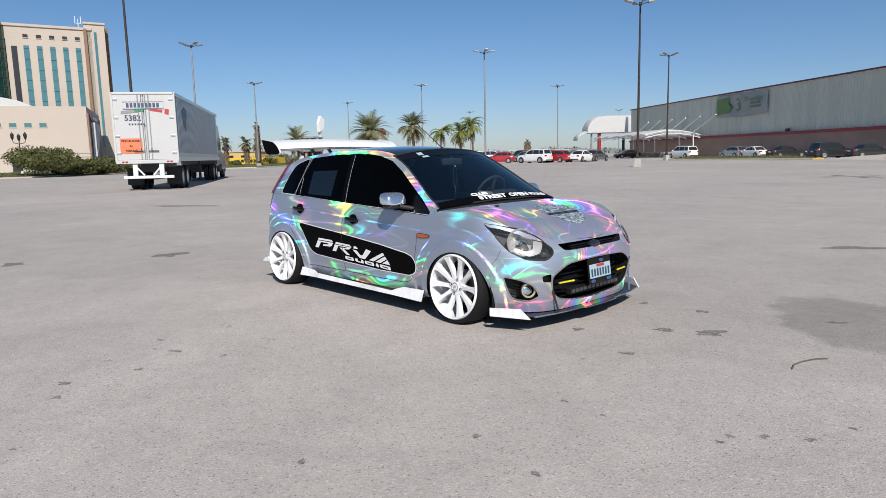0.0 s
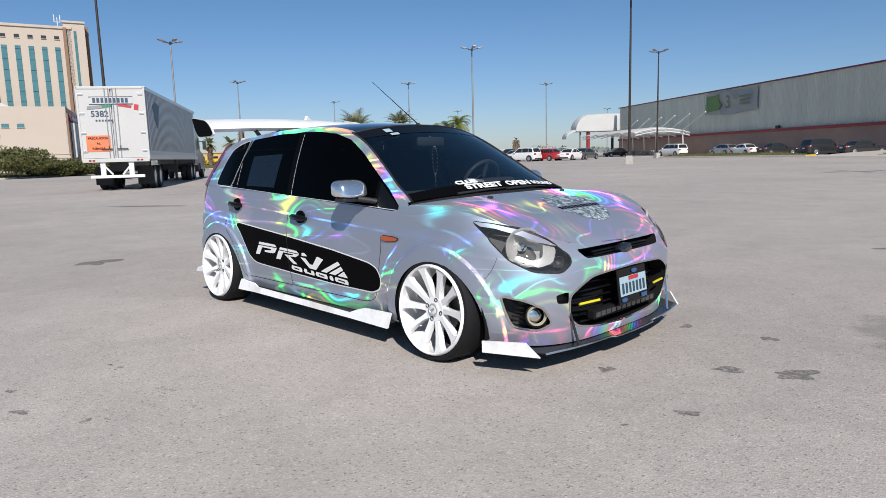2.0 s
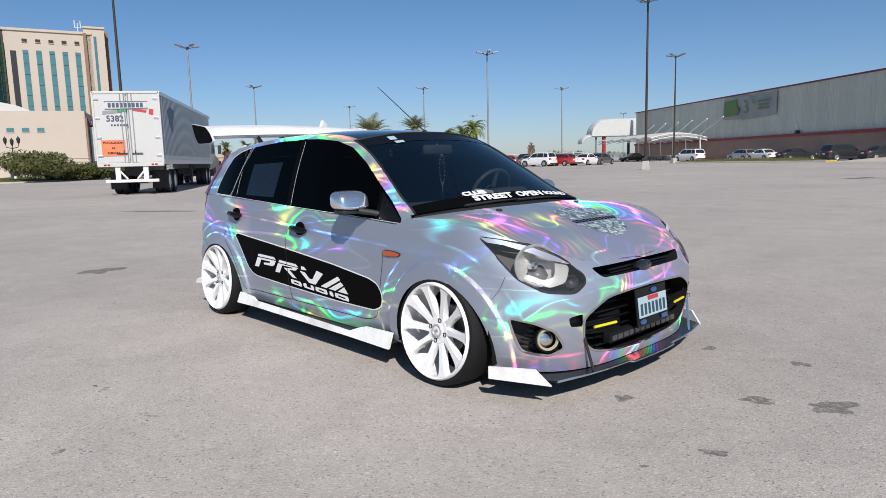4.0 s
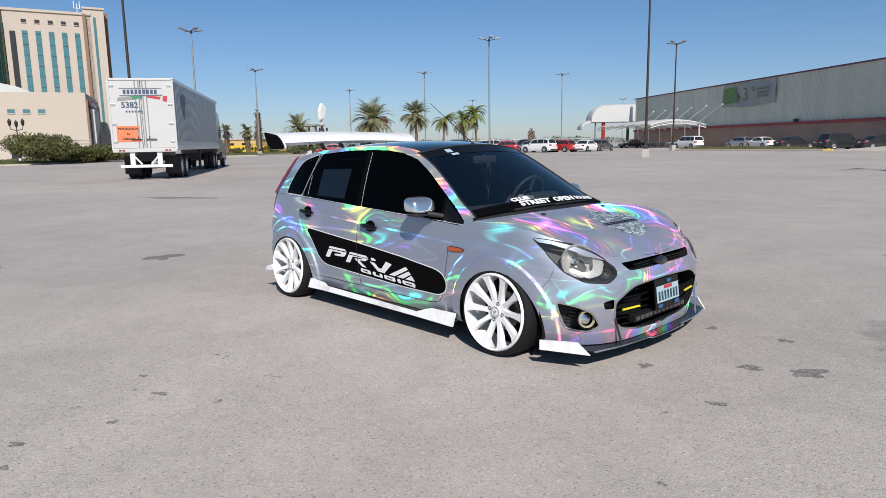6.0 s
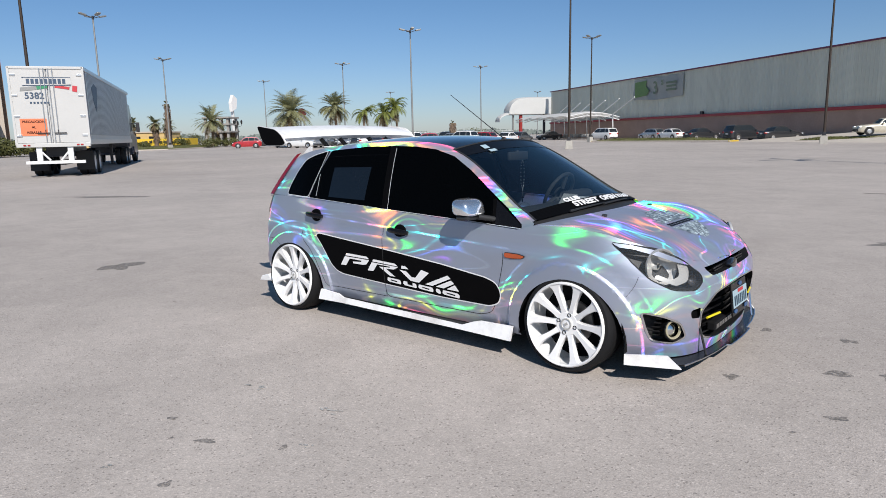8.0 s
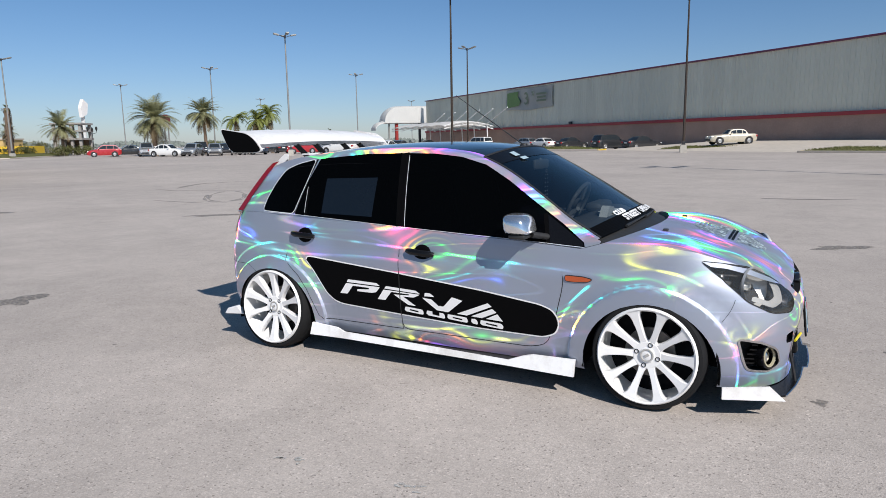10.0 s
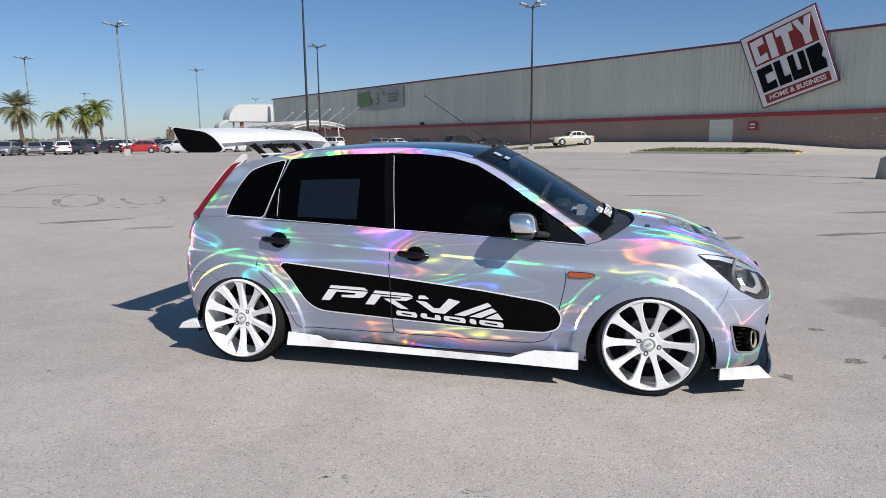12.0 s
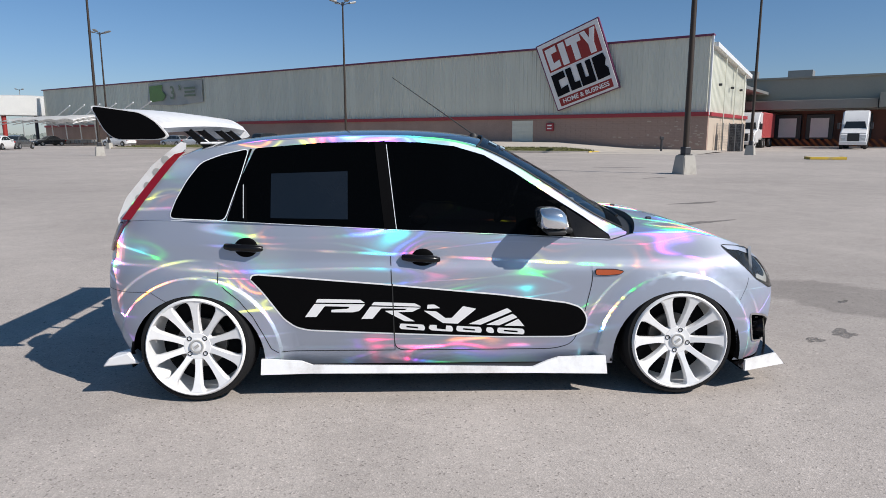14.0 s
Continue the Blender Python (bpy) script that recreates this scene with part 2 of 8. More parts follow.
M["black_iron"] = mat("black_iron", (0.03, 0.03, 0.03), 0.5, 0.3, 0.1)
M["cladding"] = mat("corrugated_cladding", (0.645, 0.65, 0.56), 0.5, 0.15, 0.06, 0.5, 8, rnd=0.05, dirt=(0.55, 0.53, 0.45), dirt_amt=0.35, stretch=(1, 1, 0.25))
M["brickwall"] = mat("brown_block_wall", (0.36, 0.255, 0.21), 0.85, 0, 0.18, 0.5, 6, 0.01, (0.30, 0.20, 0.17), 0.6)
M["cream"] = mat("cream_render", (0.48, 0.40, 0.32), 0.85, 0, 0.07, 0.5, 10)
M["red_trim"] = mat("red_painted_band", (0.32, 0.035, 0.045), 0.5, 0, 0.12, 1, 12)
M["plum_trim"] = mat("plum_parapet_trim", (0.14, 0.03, 0.08), 0.5, 0, 0.12, 1, 12)
M["sign_white"] = mat("sign_white", (0.78, 0.76, 0.74), 0.5, 0, 0.05, 1, 8)
M["sign_red"] = mat("sign_red", (0.28, 0.022, 0.018), 0.6, 0, 0.08, 1, 8)
M["sign_black"] = mat("sign_black", (0.006, 0.006, 0.008), 0.6, 0, 0.08, 1, 8, spec=0.1)
M["membrane"] = mat("white_membrane", (0.80, 0.80, 0.78), 0.6, 0, 0.04, 0.5, 6)
M["white_metal"] = mat("white_metal", (0.75, 0.75, 0.74), 0.4, 0.1, 0.05, 2, 20, dirt=(0.4, 0.37, 0.33), dirt_amt=0.3)
M["dark_metal"] = mat("dark_metal", (0.05, 0.05, 0.055), 0.5, 0.5, 0.15, 3, 30)
M["banner"] = mat("banner_vinyl", (0.36, 0.37, 0.35), 0.55, 0, 0.10, 0.7, 6, 0.02)
M["banner_green"] = mat("banner_green", (0.13, 0.24, 0.07), 0.55, 0, 0.2, 1, 8)
M["banner_green2"] = mat("banner_lettering", (0.17, 0.22, 0.15), 0.55, 0, 0.2, 1, 8)
M["trailer_white"] = mat("trailer_white", (0.53, 0.525, 0.51), 0.45, 0, 0.04, 0.8, 10, dirt=(0.48, 0.44, 0.38), dirt_amt=0.35)
M["trailer_side"] = mat("trailer_side_panel", (0.55, 0.56, 0.57), 0.35, 0.35, 0.05, 0.8, 10, dirt=(0.35, 0.33, 0.3), dirt_amt=0.3)
M["alu"] = mat("aluminium", (0.6, 0.6, 0.6), 0.35, 0.9, 0.06, 3, 30)
M["rubber"] = mat("tyre_rubber", (0.022, 0.021, 0.021), 0.75, 0, 0.2, 6, 60, 0.001)
M["orange"] = mat("orange_placard", (0.70, 0.20, 0.09), 0.55, 0, 0.1, 2, 12)
M["navy"] = mat("navy_print", (0.05, 0.08, 0.13), 0.5, 0, 0.1)
M["flag_green"] = mat("print_green", (0.04, 0.25, 0.12), 0.5)
M["flag_red"] = mat("print_red", (0.50, 0.04, 0.05), 0.5)
M["hotel"] = mat("hotel_stucco", (0.50, 0.43, 0.36), 0.85, 0, 0.04, 0.12, 3, dirt=(0.44, 0.37, 0.30), dirt_amt=0.3)
M["hotel_brown"] = mat("hotel_brown_fin", (0.24, 0.15, 0.10), 0.8, 0, 0.08, 0.3, 3)
M["teal_glass"] = mat("teal_glass", (0.09, 0.22, 0.24), 0.12, 0.2, 0.10, 0.3, 1.2)
M["green_glass"] = mat("green_tower_glass", (0.012, 0.05, 0.035), 0.10, 0.3, 0.3, 0.25, 0.9)
M["dark_opening"] = mat("dark_opening", (0.02, 0.022, 0.025), 0.4, 0, 0.1)
M["bark"] = mat("palm_bark", (0.17, 0.12, 0.085), 0.9, 0, 0.3, 4, 20, 0.03, stretch=(1, 1, 4))
M["frond"] = mat("palm_frond", (0.33, 0.33, 0.18), 0.55, 0, 0.3, 0.6, 6)
M["frond_green"] = mat("queen_palm_frond", (0.24, 0.27, 0.07), 0.5, 0, 0.3, 0.6, 6)
# leaf colour paled and greyed to stand for haze in the air
M["far_leaf"] = mat("far_hazy_leaf", (0.20, 0.23, 0.21), 0.8, 0, 0.2, 0.05, 0.5)
M["frond_dry"] = mat("palm_frond_dry", (0.20, 0.15, 0.08), 0.7, 0, 0.3, 0.6, 6)
M["leaf"] = mat("hedge_leaf", (0.14, 0.145, 0.048), 0.6, 0, 0.45, 1.2, 8)
M["yellow_wall"] = mat("yellow_wall", (0.75, 0.50, 0.04), 0.7, 0, 0.06, 0.3, 4)
M["ochre"] = mat("ochre_wall", (0.60, 0.42, 0.18), 0.85, 0, 0.1, 0.3, 4)
M["grey_frame"] = mat("bare_concrete_frame", (0.32, 0.30, 0.28), 0.85, 0, 0.12, 0.5, 6)
M["dock_wall"] = mat("dock_wall", (0.30, 0.30, 0.26), 0.75, 0, 0.08, 0.4, 6)
M["hazard"] = mat("hazard_orange", (0.42, 0.13, 0.04), 0.7, 0, 0.15)
M["car_glass"] = mat("far_car_glass", (0.02, 0.025, 0.03), 0.08, 0, 0.05)
M["lamp_red"] = mat("tail_lamp_red", (0.35, 0.02, 0.02), 0.2)
M["headlamp"] = mat("far_headlamp", (0.6, 0.62, 0.62), 0.15)
M["red_truck"] = mat("red_trailer", (0.50, 0.10, 0.10), 0.5, 0, 0.08, 1, 8)


def leafy(m, share_):
    """Let part of the light through thin leaves."""
    N, Lk = m.node_tree.nodes, m.node_tree.links
    b = N["Principled BSDF"]
    tr = N.new("ShaderNodeBsdfTranslucent")
    Lk.new(b.inputs["Base Color"].links[0].from_socket, tr.inputs["Color"])
    mx = N.new("ShaderNodeMixShader")
    mx.inputs[0].default_value = share_
    Lk.new(b.outputs[0], mx.inputs[1])
    Lk.new(tr.outputs[0], mx.inputs[2])
    Lk.new(mx.outputs[0], N["Material Output"].inputs["Surface"])


for _k in ("leaf", "frond", "frond_green", "frond_dry", "grass"):
    leafy(M[_k], 0.4)
leafy(M["membrane"], 0.4)


def worn(m, scale, a, c):
    """Let the ground show through a thin, patchy film."""
    N, Lk = m.node_tree.nodes, m.node_tree.links
    tc = N.new("ShaderNodeTexCoord")
    t = N.new("ShaderNodeTexNoise")
    t.inputs["Scale"].default_value, t.inputs["Detail"].default_value, t.inputs["Roughness"].default_value = scale, 5.0, 0.7
    Lk.new(tc.outputs["Object"], t.inputs["Vector"])
    r = N.new("ShaderNodeMapRange")
    r.inputs["From Min"].default_value, r.inputs["From Max"].default_value = a, c
    Lk.new(t.outputs["Fac"], r.inputs["Value"])
    mx = N.new("ShaderNodeMixShader")
    tr = N.new("ShaderNodeBsdfTransparent")
    Lk.new(r.outputs[0], mx.inputs[0])
    Lk.new(tr.outputs[0], mx.inputs[1])
    Lk.new(N["Principled BSDF"].outputs[0], mx.inputs[2])
    Lk.new(mx.outputs[0], N["Material Output"].inputs["Surface"])


worn(M["stain"], 34.0, 0.32, 0.72)
worn(M["tyre_mark"], 9.0, 0.36, 0.66)
worn(M["chalk"], 60.0, 0.36, 0.60)


# ---- ground ----
bm = bm_new()
bmesh.ops.create_grid(bm, x_segments=24, y_segments=24, size=2600)
flat("ground", bm, M["asphalt"], "sun-bleached grey asphalt parking lot, gritty and stained", "ground", "structure")


def blob(bm, cx, cy, rx, ry, ang=0.0, z=0.004, n=26, rough=0.35, seed=1):
    r = random.Random(seed)
    ph = [r.uniform(0, 6.28) for _ in range(5)]
    vs = []
    for i in range(n):
        a = 2 * math.pi * i / n
        k = 1 + rough * sum(math.sin((j + 2) * a + ph[j]) / (j + 2) for j in range(5)) + r.uniform(-0.08, 0.08) * rough * 2
        x, y = math.cos(a) * rx * k, math.sin(a) * ry * k
        vs.append(bm.verts.new((cx + x * math.cos(ang) - y * math.sin(ang), cy + x * math.sin(ang) + y * math.cos(ang), z)))
    bm.faces.new(vs)


bm = bm_new()
rs = random.Random(4)
for k, (x, y, rx, ry, an) in enumerate([
        (-4.39, -0.75, 0.20, 0.20, 0.6), (0.55, -2.92, 0.022, 0.028, 0.7), (2.40, -2.90, 0.028, 0.014, 2.2), (2.80, 0.19, 0.11, 0.07, 0.7), (2.52, 0.05, 0.08, 0.04, 0.7), (2.62, -0.62, 0.045, 0.03, 0.7),
        (2.77, -2.20, 0.024, 0.019, 0.7), (3.19, -2.30, 0.02, 0.02, 0.8), (2.05, -0.34, 0.037, 0.045, 0.7), (3.61, -1.42, 0.018, 0.018, 0.7), (3.60, -1.51, 0.02, 0.015, 0.8), (3.72, -1.32, 0.022, 0.02, 0.7),
        (3.88, -1.22, 0.022, 0.022, 0.7), (2.81, -1.57, 0.018, 0.016, 0.7), (3.06, -1.60, 0.014, 0.015, 0.8), (0.33, -2.60, 0.052, 0.022, 0.7), (-0.04, -2.56, 0.022, 0.02, 0.7), (0.49, -3.32, 0.046, 0.022, 0.7),
        (0.72, -3.42, 0.03, 0.02, 0.8), (1.32, -3.75, 0.012, 0.014, 0.7), (3.98, -0.96, 0.015, 0.016, 0.7), (3.36, 1.05, 0.06, 0.03, 0.7), (-5.25, -2.45, 0.17, 0.12, 0.6), (1.99, 0.72, 0.038, 0.04, 0.7),
        (2.48, 0.75, 0.044, 0.045, 0.7), (2.43, 5.21, 0.30, 0.16, 0.6), (0.68, -2.42, 0.02, 0.02, 0.7), (4.3, 6.0, 0.5, 0.12, 0.5), (5.5, 9.0, 0.6, 0.12, 0.5), (7.5, 17.0, 0.5, 0.12, 0.5),
        (-8.12, 5.30, 0.62, 0.17, 0.82), (-9.76, 7.74, 0.10, 0.05, 0.4), (-9.56, 7.29, 0.07, 0.05, 0.8), (-9.33, 7.44, 0.08, 0.05, 0.5), (-8.94, 7.50, 0.15, 0.05, 0.8), (-6.86, 5.85, 0.06, 0.03, 0.7), (-7.10, 4.63, 0.06, 0.02, 0.7), (-7.11, 4.49, 0.05, 0.02, 0.7), (-14.0, 3.5, 1.2, 0.2, 0.6), (2.1, 12.0, 0.7, 0.14, 0.1), (8.5, 24.0, 0.8, 0.2, 0.1)]):
    blob(bm, x, y, rx, ry, an, 0.002 if abs(y) < 4 else 0.004, 30, 0.5, 20 + k)
for k in range(110):
    x, y = rs.uniform(-7, 8), rs.uniform(-5.0, 11)
    if -2.1 < x < 2.1 and -1.0 < y < 1.0:
        continue
    blob(bm, x, y, rs.uniform(0.008, 0.022), rs.uniform(0.005, 0.012), rs.uniform(0, 3), 0.003, 9, 0.4, 200 + k)
tagged(flat("ground_stains", bm, M["stain"], "dark oil spots and small bits of grit on asphalt", "stain", "stuff"))
bm = bm_new()
for k, (x, y, rx, ry) in enumerate([(0.55, -2.02, 0.07, 0.03), (-0.05, -2.05, 0.06, 0.03), (0.2, -3.0, 0.03, 0.02), (0.75, -2.35, 0.03, 0.02)]):
    for j in range(5):
        blob(bm, x + rs.uniform(-rx, rx), y + rs.uniform(-ry, ry), rx * rs.uniform(0.15, 0.5), ry * rs.uniform(0.2, 0.5), 0.3, 0.005, 14, 0.5, 60 + 7 * k + j)
arc = [(3.49, -0.27), (3.47, -0.18), (3.49, -0.08), (3.53, 0.02), (3.58, 0.07)]
bt = bm_new()
tube(bt, [(x, y, 0.006) for x, y in arc], 0.004, 5)
flat("dry_twig", bt, M["bark_thin"], "thin dry twig lying on the asphalt", "twig")
flat("pale_splashes", bm, M["chalk"], "faint whitish splashes dried on the asphalt", "stain", "structure")
bm = bm_new()


def arc_strip(bm, cx, cy, rx, ry, a0, a1, w, z=0.003, n=48, rot=0.0):
    last = None
    for i in range(n + 1):
        a = a0 + (a1 - a0) * i / n
        c, s = math.cos(a), math.sin(a)
        ww = w * (0.6 + 0.4 * math.sin(i * 0.7))
        pr = []
        for k in (-ww / 2, ww / 2):
            x, y = c * (rx + k), s * (ry + k)
            pr.append(bm.verts.new((cx + x * math.cos(rot) - y * math.sin(rot), cy + x * math.sin(rot) + y * math.cos(rot), z)))
        if last:
            bm.faces.new((last[0], pr[0], pr[1], last[1]))
        last = pr


def dense(pts, step=0.03, closed=False):
    out = []
    n = len(pts)
    for i in range(n if closed else n - 1):
        a, b = Vector(pts[i]), Vector(pts[(i + 1) % n])
        k = max(1, int((b - a).length / step))
        out += [tuple(a.lerp(b, j / k)) for j in range(k)]
    return out if closed else out + [tuple(pts[-1])]


def line_strip(bm, pts, w, z=0.003):
    """A tyre's track along a polyline, fading to points at both ends."""
    pts, last = dense(pts, 0.25), None
    for i, p in enumerate(pts):
        a, b = Vector(pts[max(0, i - 1)]), Vector(pts[min(len(pts) - 1, i + 1)])
        d = (b - a).normalized()
        ww = w / 2 * min(1.0, 0.15 + 4.0 * min(i, len(pts) - 1 - i) / len(pts))
        pr = [bm.verts.new((p[0] - d.y * k, p[1] + d.x * k, z)) for k in (-ww, ww)]
        if last:
            bm.faces.new((last[0], pr[0], pr[1], last[1]))
        last = pr


arc_strip(bm, -11.66, 8.88, 1.80, 0.46, 0.3, 5.9, 0.15, rot=2.326)
arc_strip(bm, -11.62, 8.82, 1.98, 0.54, 1.2, 4.6, 0.10, 0.004, rot=2.326)
arc_strip(bm, -10.25, 9.40, 1.70, 0.44, 1.3, 5.0, 0.14, rot=2.326)
line_strip(bm, [(-15.66, 10.63), (-16.3, 11.6), (-16.8, 12.7), (-16.5, 13.7), (-15.92, 14.38)], 0.22)
line_strip(bm, [(-16.2, 10.2), (-15.0, 9.9), (-13.6, 10.2), (-12.4, 10.6)], 0.12)
line_strip(bm, [(-12.6, 7.25), (-11.6, 7.15), (-10.4, 7.1)], 0.10)
blob(bm, -6.35, 4.74, 0.34, 0.14, 0.6, 0.003, 24, 0.4, 71)
flat("tyre_marks", bm, M["tyre_mark"], "dark circular tyre skid marks on asphalt", "tyre mark", "structure")

# ---- kerbed islands ----


def island(name, pts, label, h=0.14, w=0.16, tips=(), rise=0.22):
    """A kerbed strip: a raised concrete rim round a bed of dry grass, with yellow ends."""
    t = thing(name, pose(0, 0, 0), label, "traffic island")
    c = sum((Vector((*p, 0)) for p in pts), Vector()) / len(pts)
    bm = bm_new()
    rim_ = [bm.verts.new((*(c.xy + (Vector(p) - c.xy) * 0.985), h)) for p in pts]
    mid_ = [bm.verts.new((*(c.xy + (Vector(p) - c.xy) * 0.6), h + rise)) for p in pts]
    bridge(bm, rim_, mid_)
    bm.faces.new(mid_)
    bm.normal_update()
    part("grass_bed" if rise else "paved_top", bm, M["grass"] if rise else M["kerb"], t)
    n = len(pts)
    for i in range(n):
        a, b = Vector((*pts[i], 0)), Vector((*pts[(i + 1) % n], 0))
        d = b - a
        bm = bm_new()
        box(bm, d.length / 2, 0, h / 2 + 0.005, d.length + w * 0.98, w, h + 0.01, axes(a, d, Vector((-d.y, d.x, 0))), 0.02)
        part("kerb", bm, M["yellow"] if i in tips else M["kerb"], t, "yellow painted kerb" if i in tips else "")
    if not rise:
        return t
    rg = random.Random(len(label))
    bm = bm_new()
    for _ in range(1800):
        w1, w2 = rg.random(), rg.random()
        i = rg.randrange(n)
        p = c.lerp(Vector((*pts[i], 0)).lerp(Vector((*pts[(i + 1) % n], 0)), w1), math.sqrt(w2) * 0.96)
        up = h + rise * min(1.0, (1 - math.sqrt(w2) * 0.96) / 0.4)
        th = rg.uniform(0, 3.14)
        wx, wy = 0.05 * math.cos(th), 0.05 * math.sin(th)
        hh, dx, dy = up - h + rg.uniform(0.03, 0.16), rg.uniform(-0.14, 0.14), rg.uniform(-0.14, 0.14)
        bm.faces.new([bm.verts.new(q) for q in ((p.x - wx, p.y - wy, up - 0.02), (p.x + wx, p.y + wy, up - 0.02), (p.x + dx, p.y + dy, h + hh))])
    part("grass_tuft", bm, M["grass"], t)["kind"] = "stuff"
    return t


island("kerb_island", [(2.1, 52.7), (13.1, 47.4), (14.2, 48.6), (3.6, 55.6)], "low kerbed island of dry grass with yellow ends", tips=(1, 3))
island("kerb_island", [(-10.2, 64.4), (-1.7, 61.6), (-1.2, 63.0), (-9.4, 66.6)], "low kerbed island of dry grass with yellow ends", tips=(1, 3))
island("kerb_island", [(-34.6, 72.2), (-16.9, 67.2), (-16.6, 69.2), (-34.0, 75.4)], "long kerbed island of dry grass with yellow ends", tips=(1, 3))
island("kerb_island", [(-100, 14.5), (-66, 7.0), (-66, 11.0), (-76, 22.0), (-100, 30)], "kerbed planting strip beside the hotel", tips=())
island("kerb_island", [(-125, 52), (-84, 39), (-83, 43), (-95, 58), (-125, 75)], "kerbed planting strip with palms", tips=())
island("kerb_island", [(21.9, 32.5), (23.6, 32.1), (23.9, 33.0), (22.2, 33.5)], "short yellow-edged kerb island at the loading yard", tips=(0, 1, 3), rise=0.0)

# ---- lamp posts ----


def lamp_post(h, arms, colour, base_h=0.62, base_w=0.62, low=1.0):
    t = thing("lamp_post", pose(0, 0, 0), "tall steel car-park lamp post on a concrete block", "lamp post", "car park lamp posts")
    bm = bm_new()
    b0, b1 = base_w / 2, base_w / 2 * 0.78
    vs = [bm.verts.new((x * b0, y * b0, 0)) for x, y in ((-1, -1), (1, -1), (1, 1), (-1, 1))]
    ws = [bm.verts.new((x * b1, y * b1, base_h)) for x, y in ((-1, -1), (1, -1), (1, 1), (-1, 1))]
    bridge(bm, vs, ws)
    bm.faces.new(ws)
    bmesh.ops.bevel(bm, geom=list(bm.edges), offset=0.025, segments=2, affect="EDGES")
    part("base_block", bm, M["concrete"], t, "chipped concrete block")
    bm = bm_new()
    box(bm, 0, 0, base_h + 0.015, 0.34, 0.34, 0.03, bev=0.005)
    box(bm, 0, 0, base_h + 0.16, 0.26, 0.26, 0.26, bev=0.03)
    part("foot_plate", bm, M["dark_metal"], t)
    bm = bm_new()
    tube(bm, [(0, 0, base_h + 0.03), (0, 0, h * 0.55), (0, 0, h - 0.1)], [0.105, 0.09, 0.065], 12)
    part("pole", bm, colour, t, "", True)
    bm = bm_new()
    tube(bm, [(0, 0, h - 0.15), (0, 0, h + 0.15)], [0.1, 0.1], 10)
    part("collar", bm, M["dark_metal"], t)
    for k in range(arms):
        a = 2 * math.pi * k / arms + 0.4
        d = Vector((math.cos(a), math.sin(a), 0))
        bm = bm_new()
        tube(bm, [d * 0.06 + Vector((0, 0, h - 0.05)), d * 0.45 + Vector((0, 0, h + 0.10)), d * 0.62 + Vector((0, 0, h + 0.13))], 0.03, 6)
        arm = part("arm", bm, M["dark_metal"], t)
        bm = bm_new()
        box(bm, 0.32, 0, 0.02, 0.62, 0.34, 0.12, axes(d * 0.6 + Vector((0, 0, h + 0.13)), d + Vector((0, 0, 0.22)), Vector((-d.y, d.x, 0))), 0.03)
        box(bm, 0.32, 0, -0.05, 0.5, 0.28, 0.03, axes(d * 0.6 + Vector((0, 0, h + 0.13)), d + Vector((0, 0, 0.22)), Vector((-d.y, d.x, 0))), 0.0)
        part("lamp_head", bm, M["steel_grey"], arm)
    return t


brown = lamp_post(12.43, 4, M["steel_brown"], 0.66, 0.62)
brown.matrix_basis = pose(9.3, 19.1, 0, 0, 0, 20)
for x, y, rz, k in [(23.0, 41.6, 50, 0), (-22.5, 43.6, 30, 0), (-6.5, 55.1, 10, 0), (-34.9, 72.3, 65, 0), (-41.0, 11.8, 12, 0)]:
    copy_thing(brown, pose(x, y, 0, 0, 0, rz))
grey = lamp_post(12.43, 4, M["steel_grey"], 0.66, 0.62)
grey.matrix_basis = pose(-46.5, 52.1, 0, 0, 0, 33)
for x, y, rz in [(-64.9, 91.0, 5), (-76.6, 69.9, 40), (-110.9, 80.1, 22), (-60.7, 24.8, 70), (-88.1, 46.3, 15), (-96.2, 162.6, 50), (-121.0, 128.0, 10)]:
    copy_thing(grey, pose(x, y, 0, 0, 0, rz))

# ---- warehouse store ----
CX, CY, SLEN, SH = 23.7, 50.4, 112.0, 9.35
SU, SN = Vector((-0.8024, 0.5968, 0)), Vector((-0.5968, -0.8024, 0))
UP = Vector((0, 0, 1))


def fac(s, d=0.0, z=0.0):
    """A place s metres along the store front from its near corner, d metres out of it."""
    return Vector((CX, CY, 0)) + SU * s + SN * d + UP * z


STORE = axes(Vector((CX, CY, 0)), SU, SN)  # x along the front; parts are drawn with y into the house
store = thing("store_building", STORE, "long warehouse store, grey ribbed cladding above brown block", "building", flip=True)
BASE, REDZ, DEPTH = 0.0, 3.0, 62.0
bm = bm_new()
box(bm, SLEN / 2, 0.2, 1.5, SLEN, 0.4, 3.0)
part("block_wall", bm, M["brickwall"], store, "brown split-face block wall with pale scuffs")
bm = bm_new()
box(bm, SLEN / 2, 0.3, (SH + REDZ) / 2, SLEN, 0.3, SH - REDZ)
part("upper_wall", bm, M["cladding"], store)
bm = bm_new()
box(bm, SLEN / 2, -0.03, REDZ + 0.10, SLEN + 0.1, 0.36, 0.34, bev=0.02)
part("red_band", bm, M["red_trim"], store, "dark red painted steel band")
bm = bm_new()
box(bm, SLEN / 2, 0.12, SH + 0.02, SLEN + 0.2, 0.5, 0.16, bev=0.02)
part("parapet_trim", bm, M["plum_trim"], store)
bm = bm_new()
box(bm, SLEN / 2, DEPTH / 2 + 0.3, 6.2, SLEN - 0.4, DEPTH, 0.3)
part("roof", bm, M["steel_grey"], store)
# side wall by the loading yard, its eaves falling to the back
SIDE = 15.5


def eaves(y):
    return SH - 0.85 - 0.10 * y


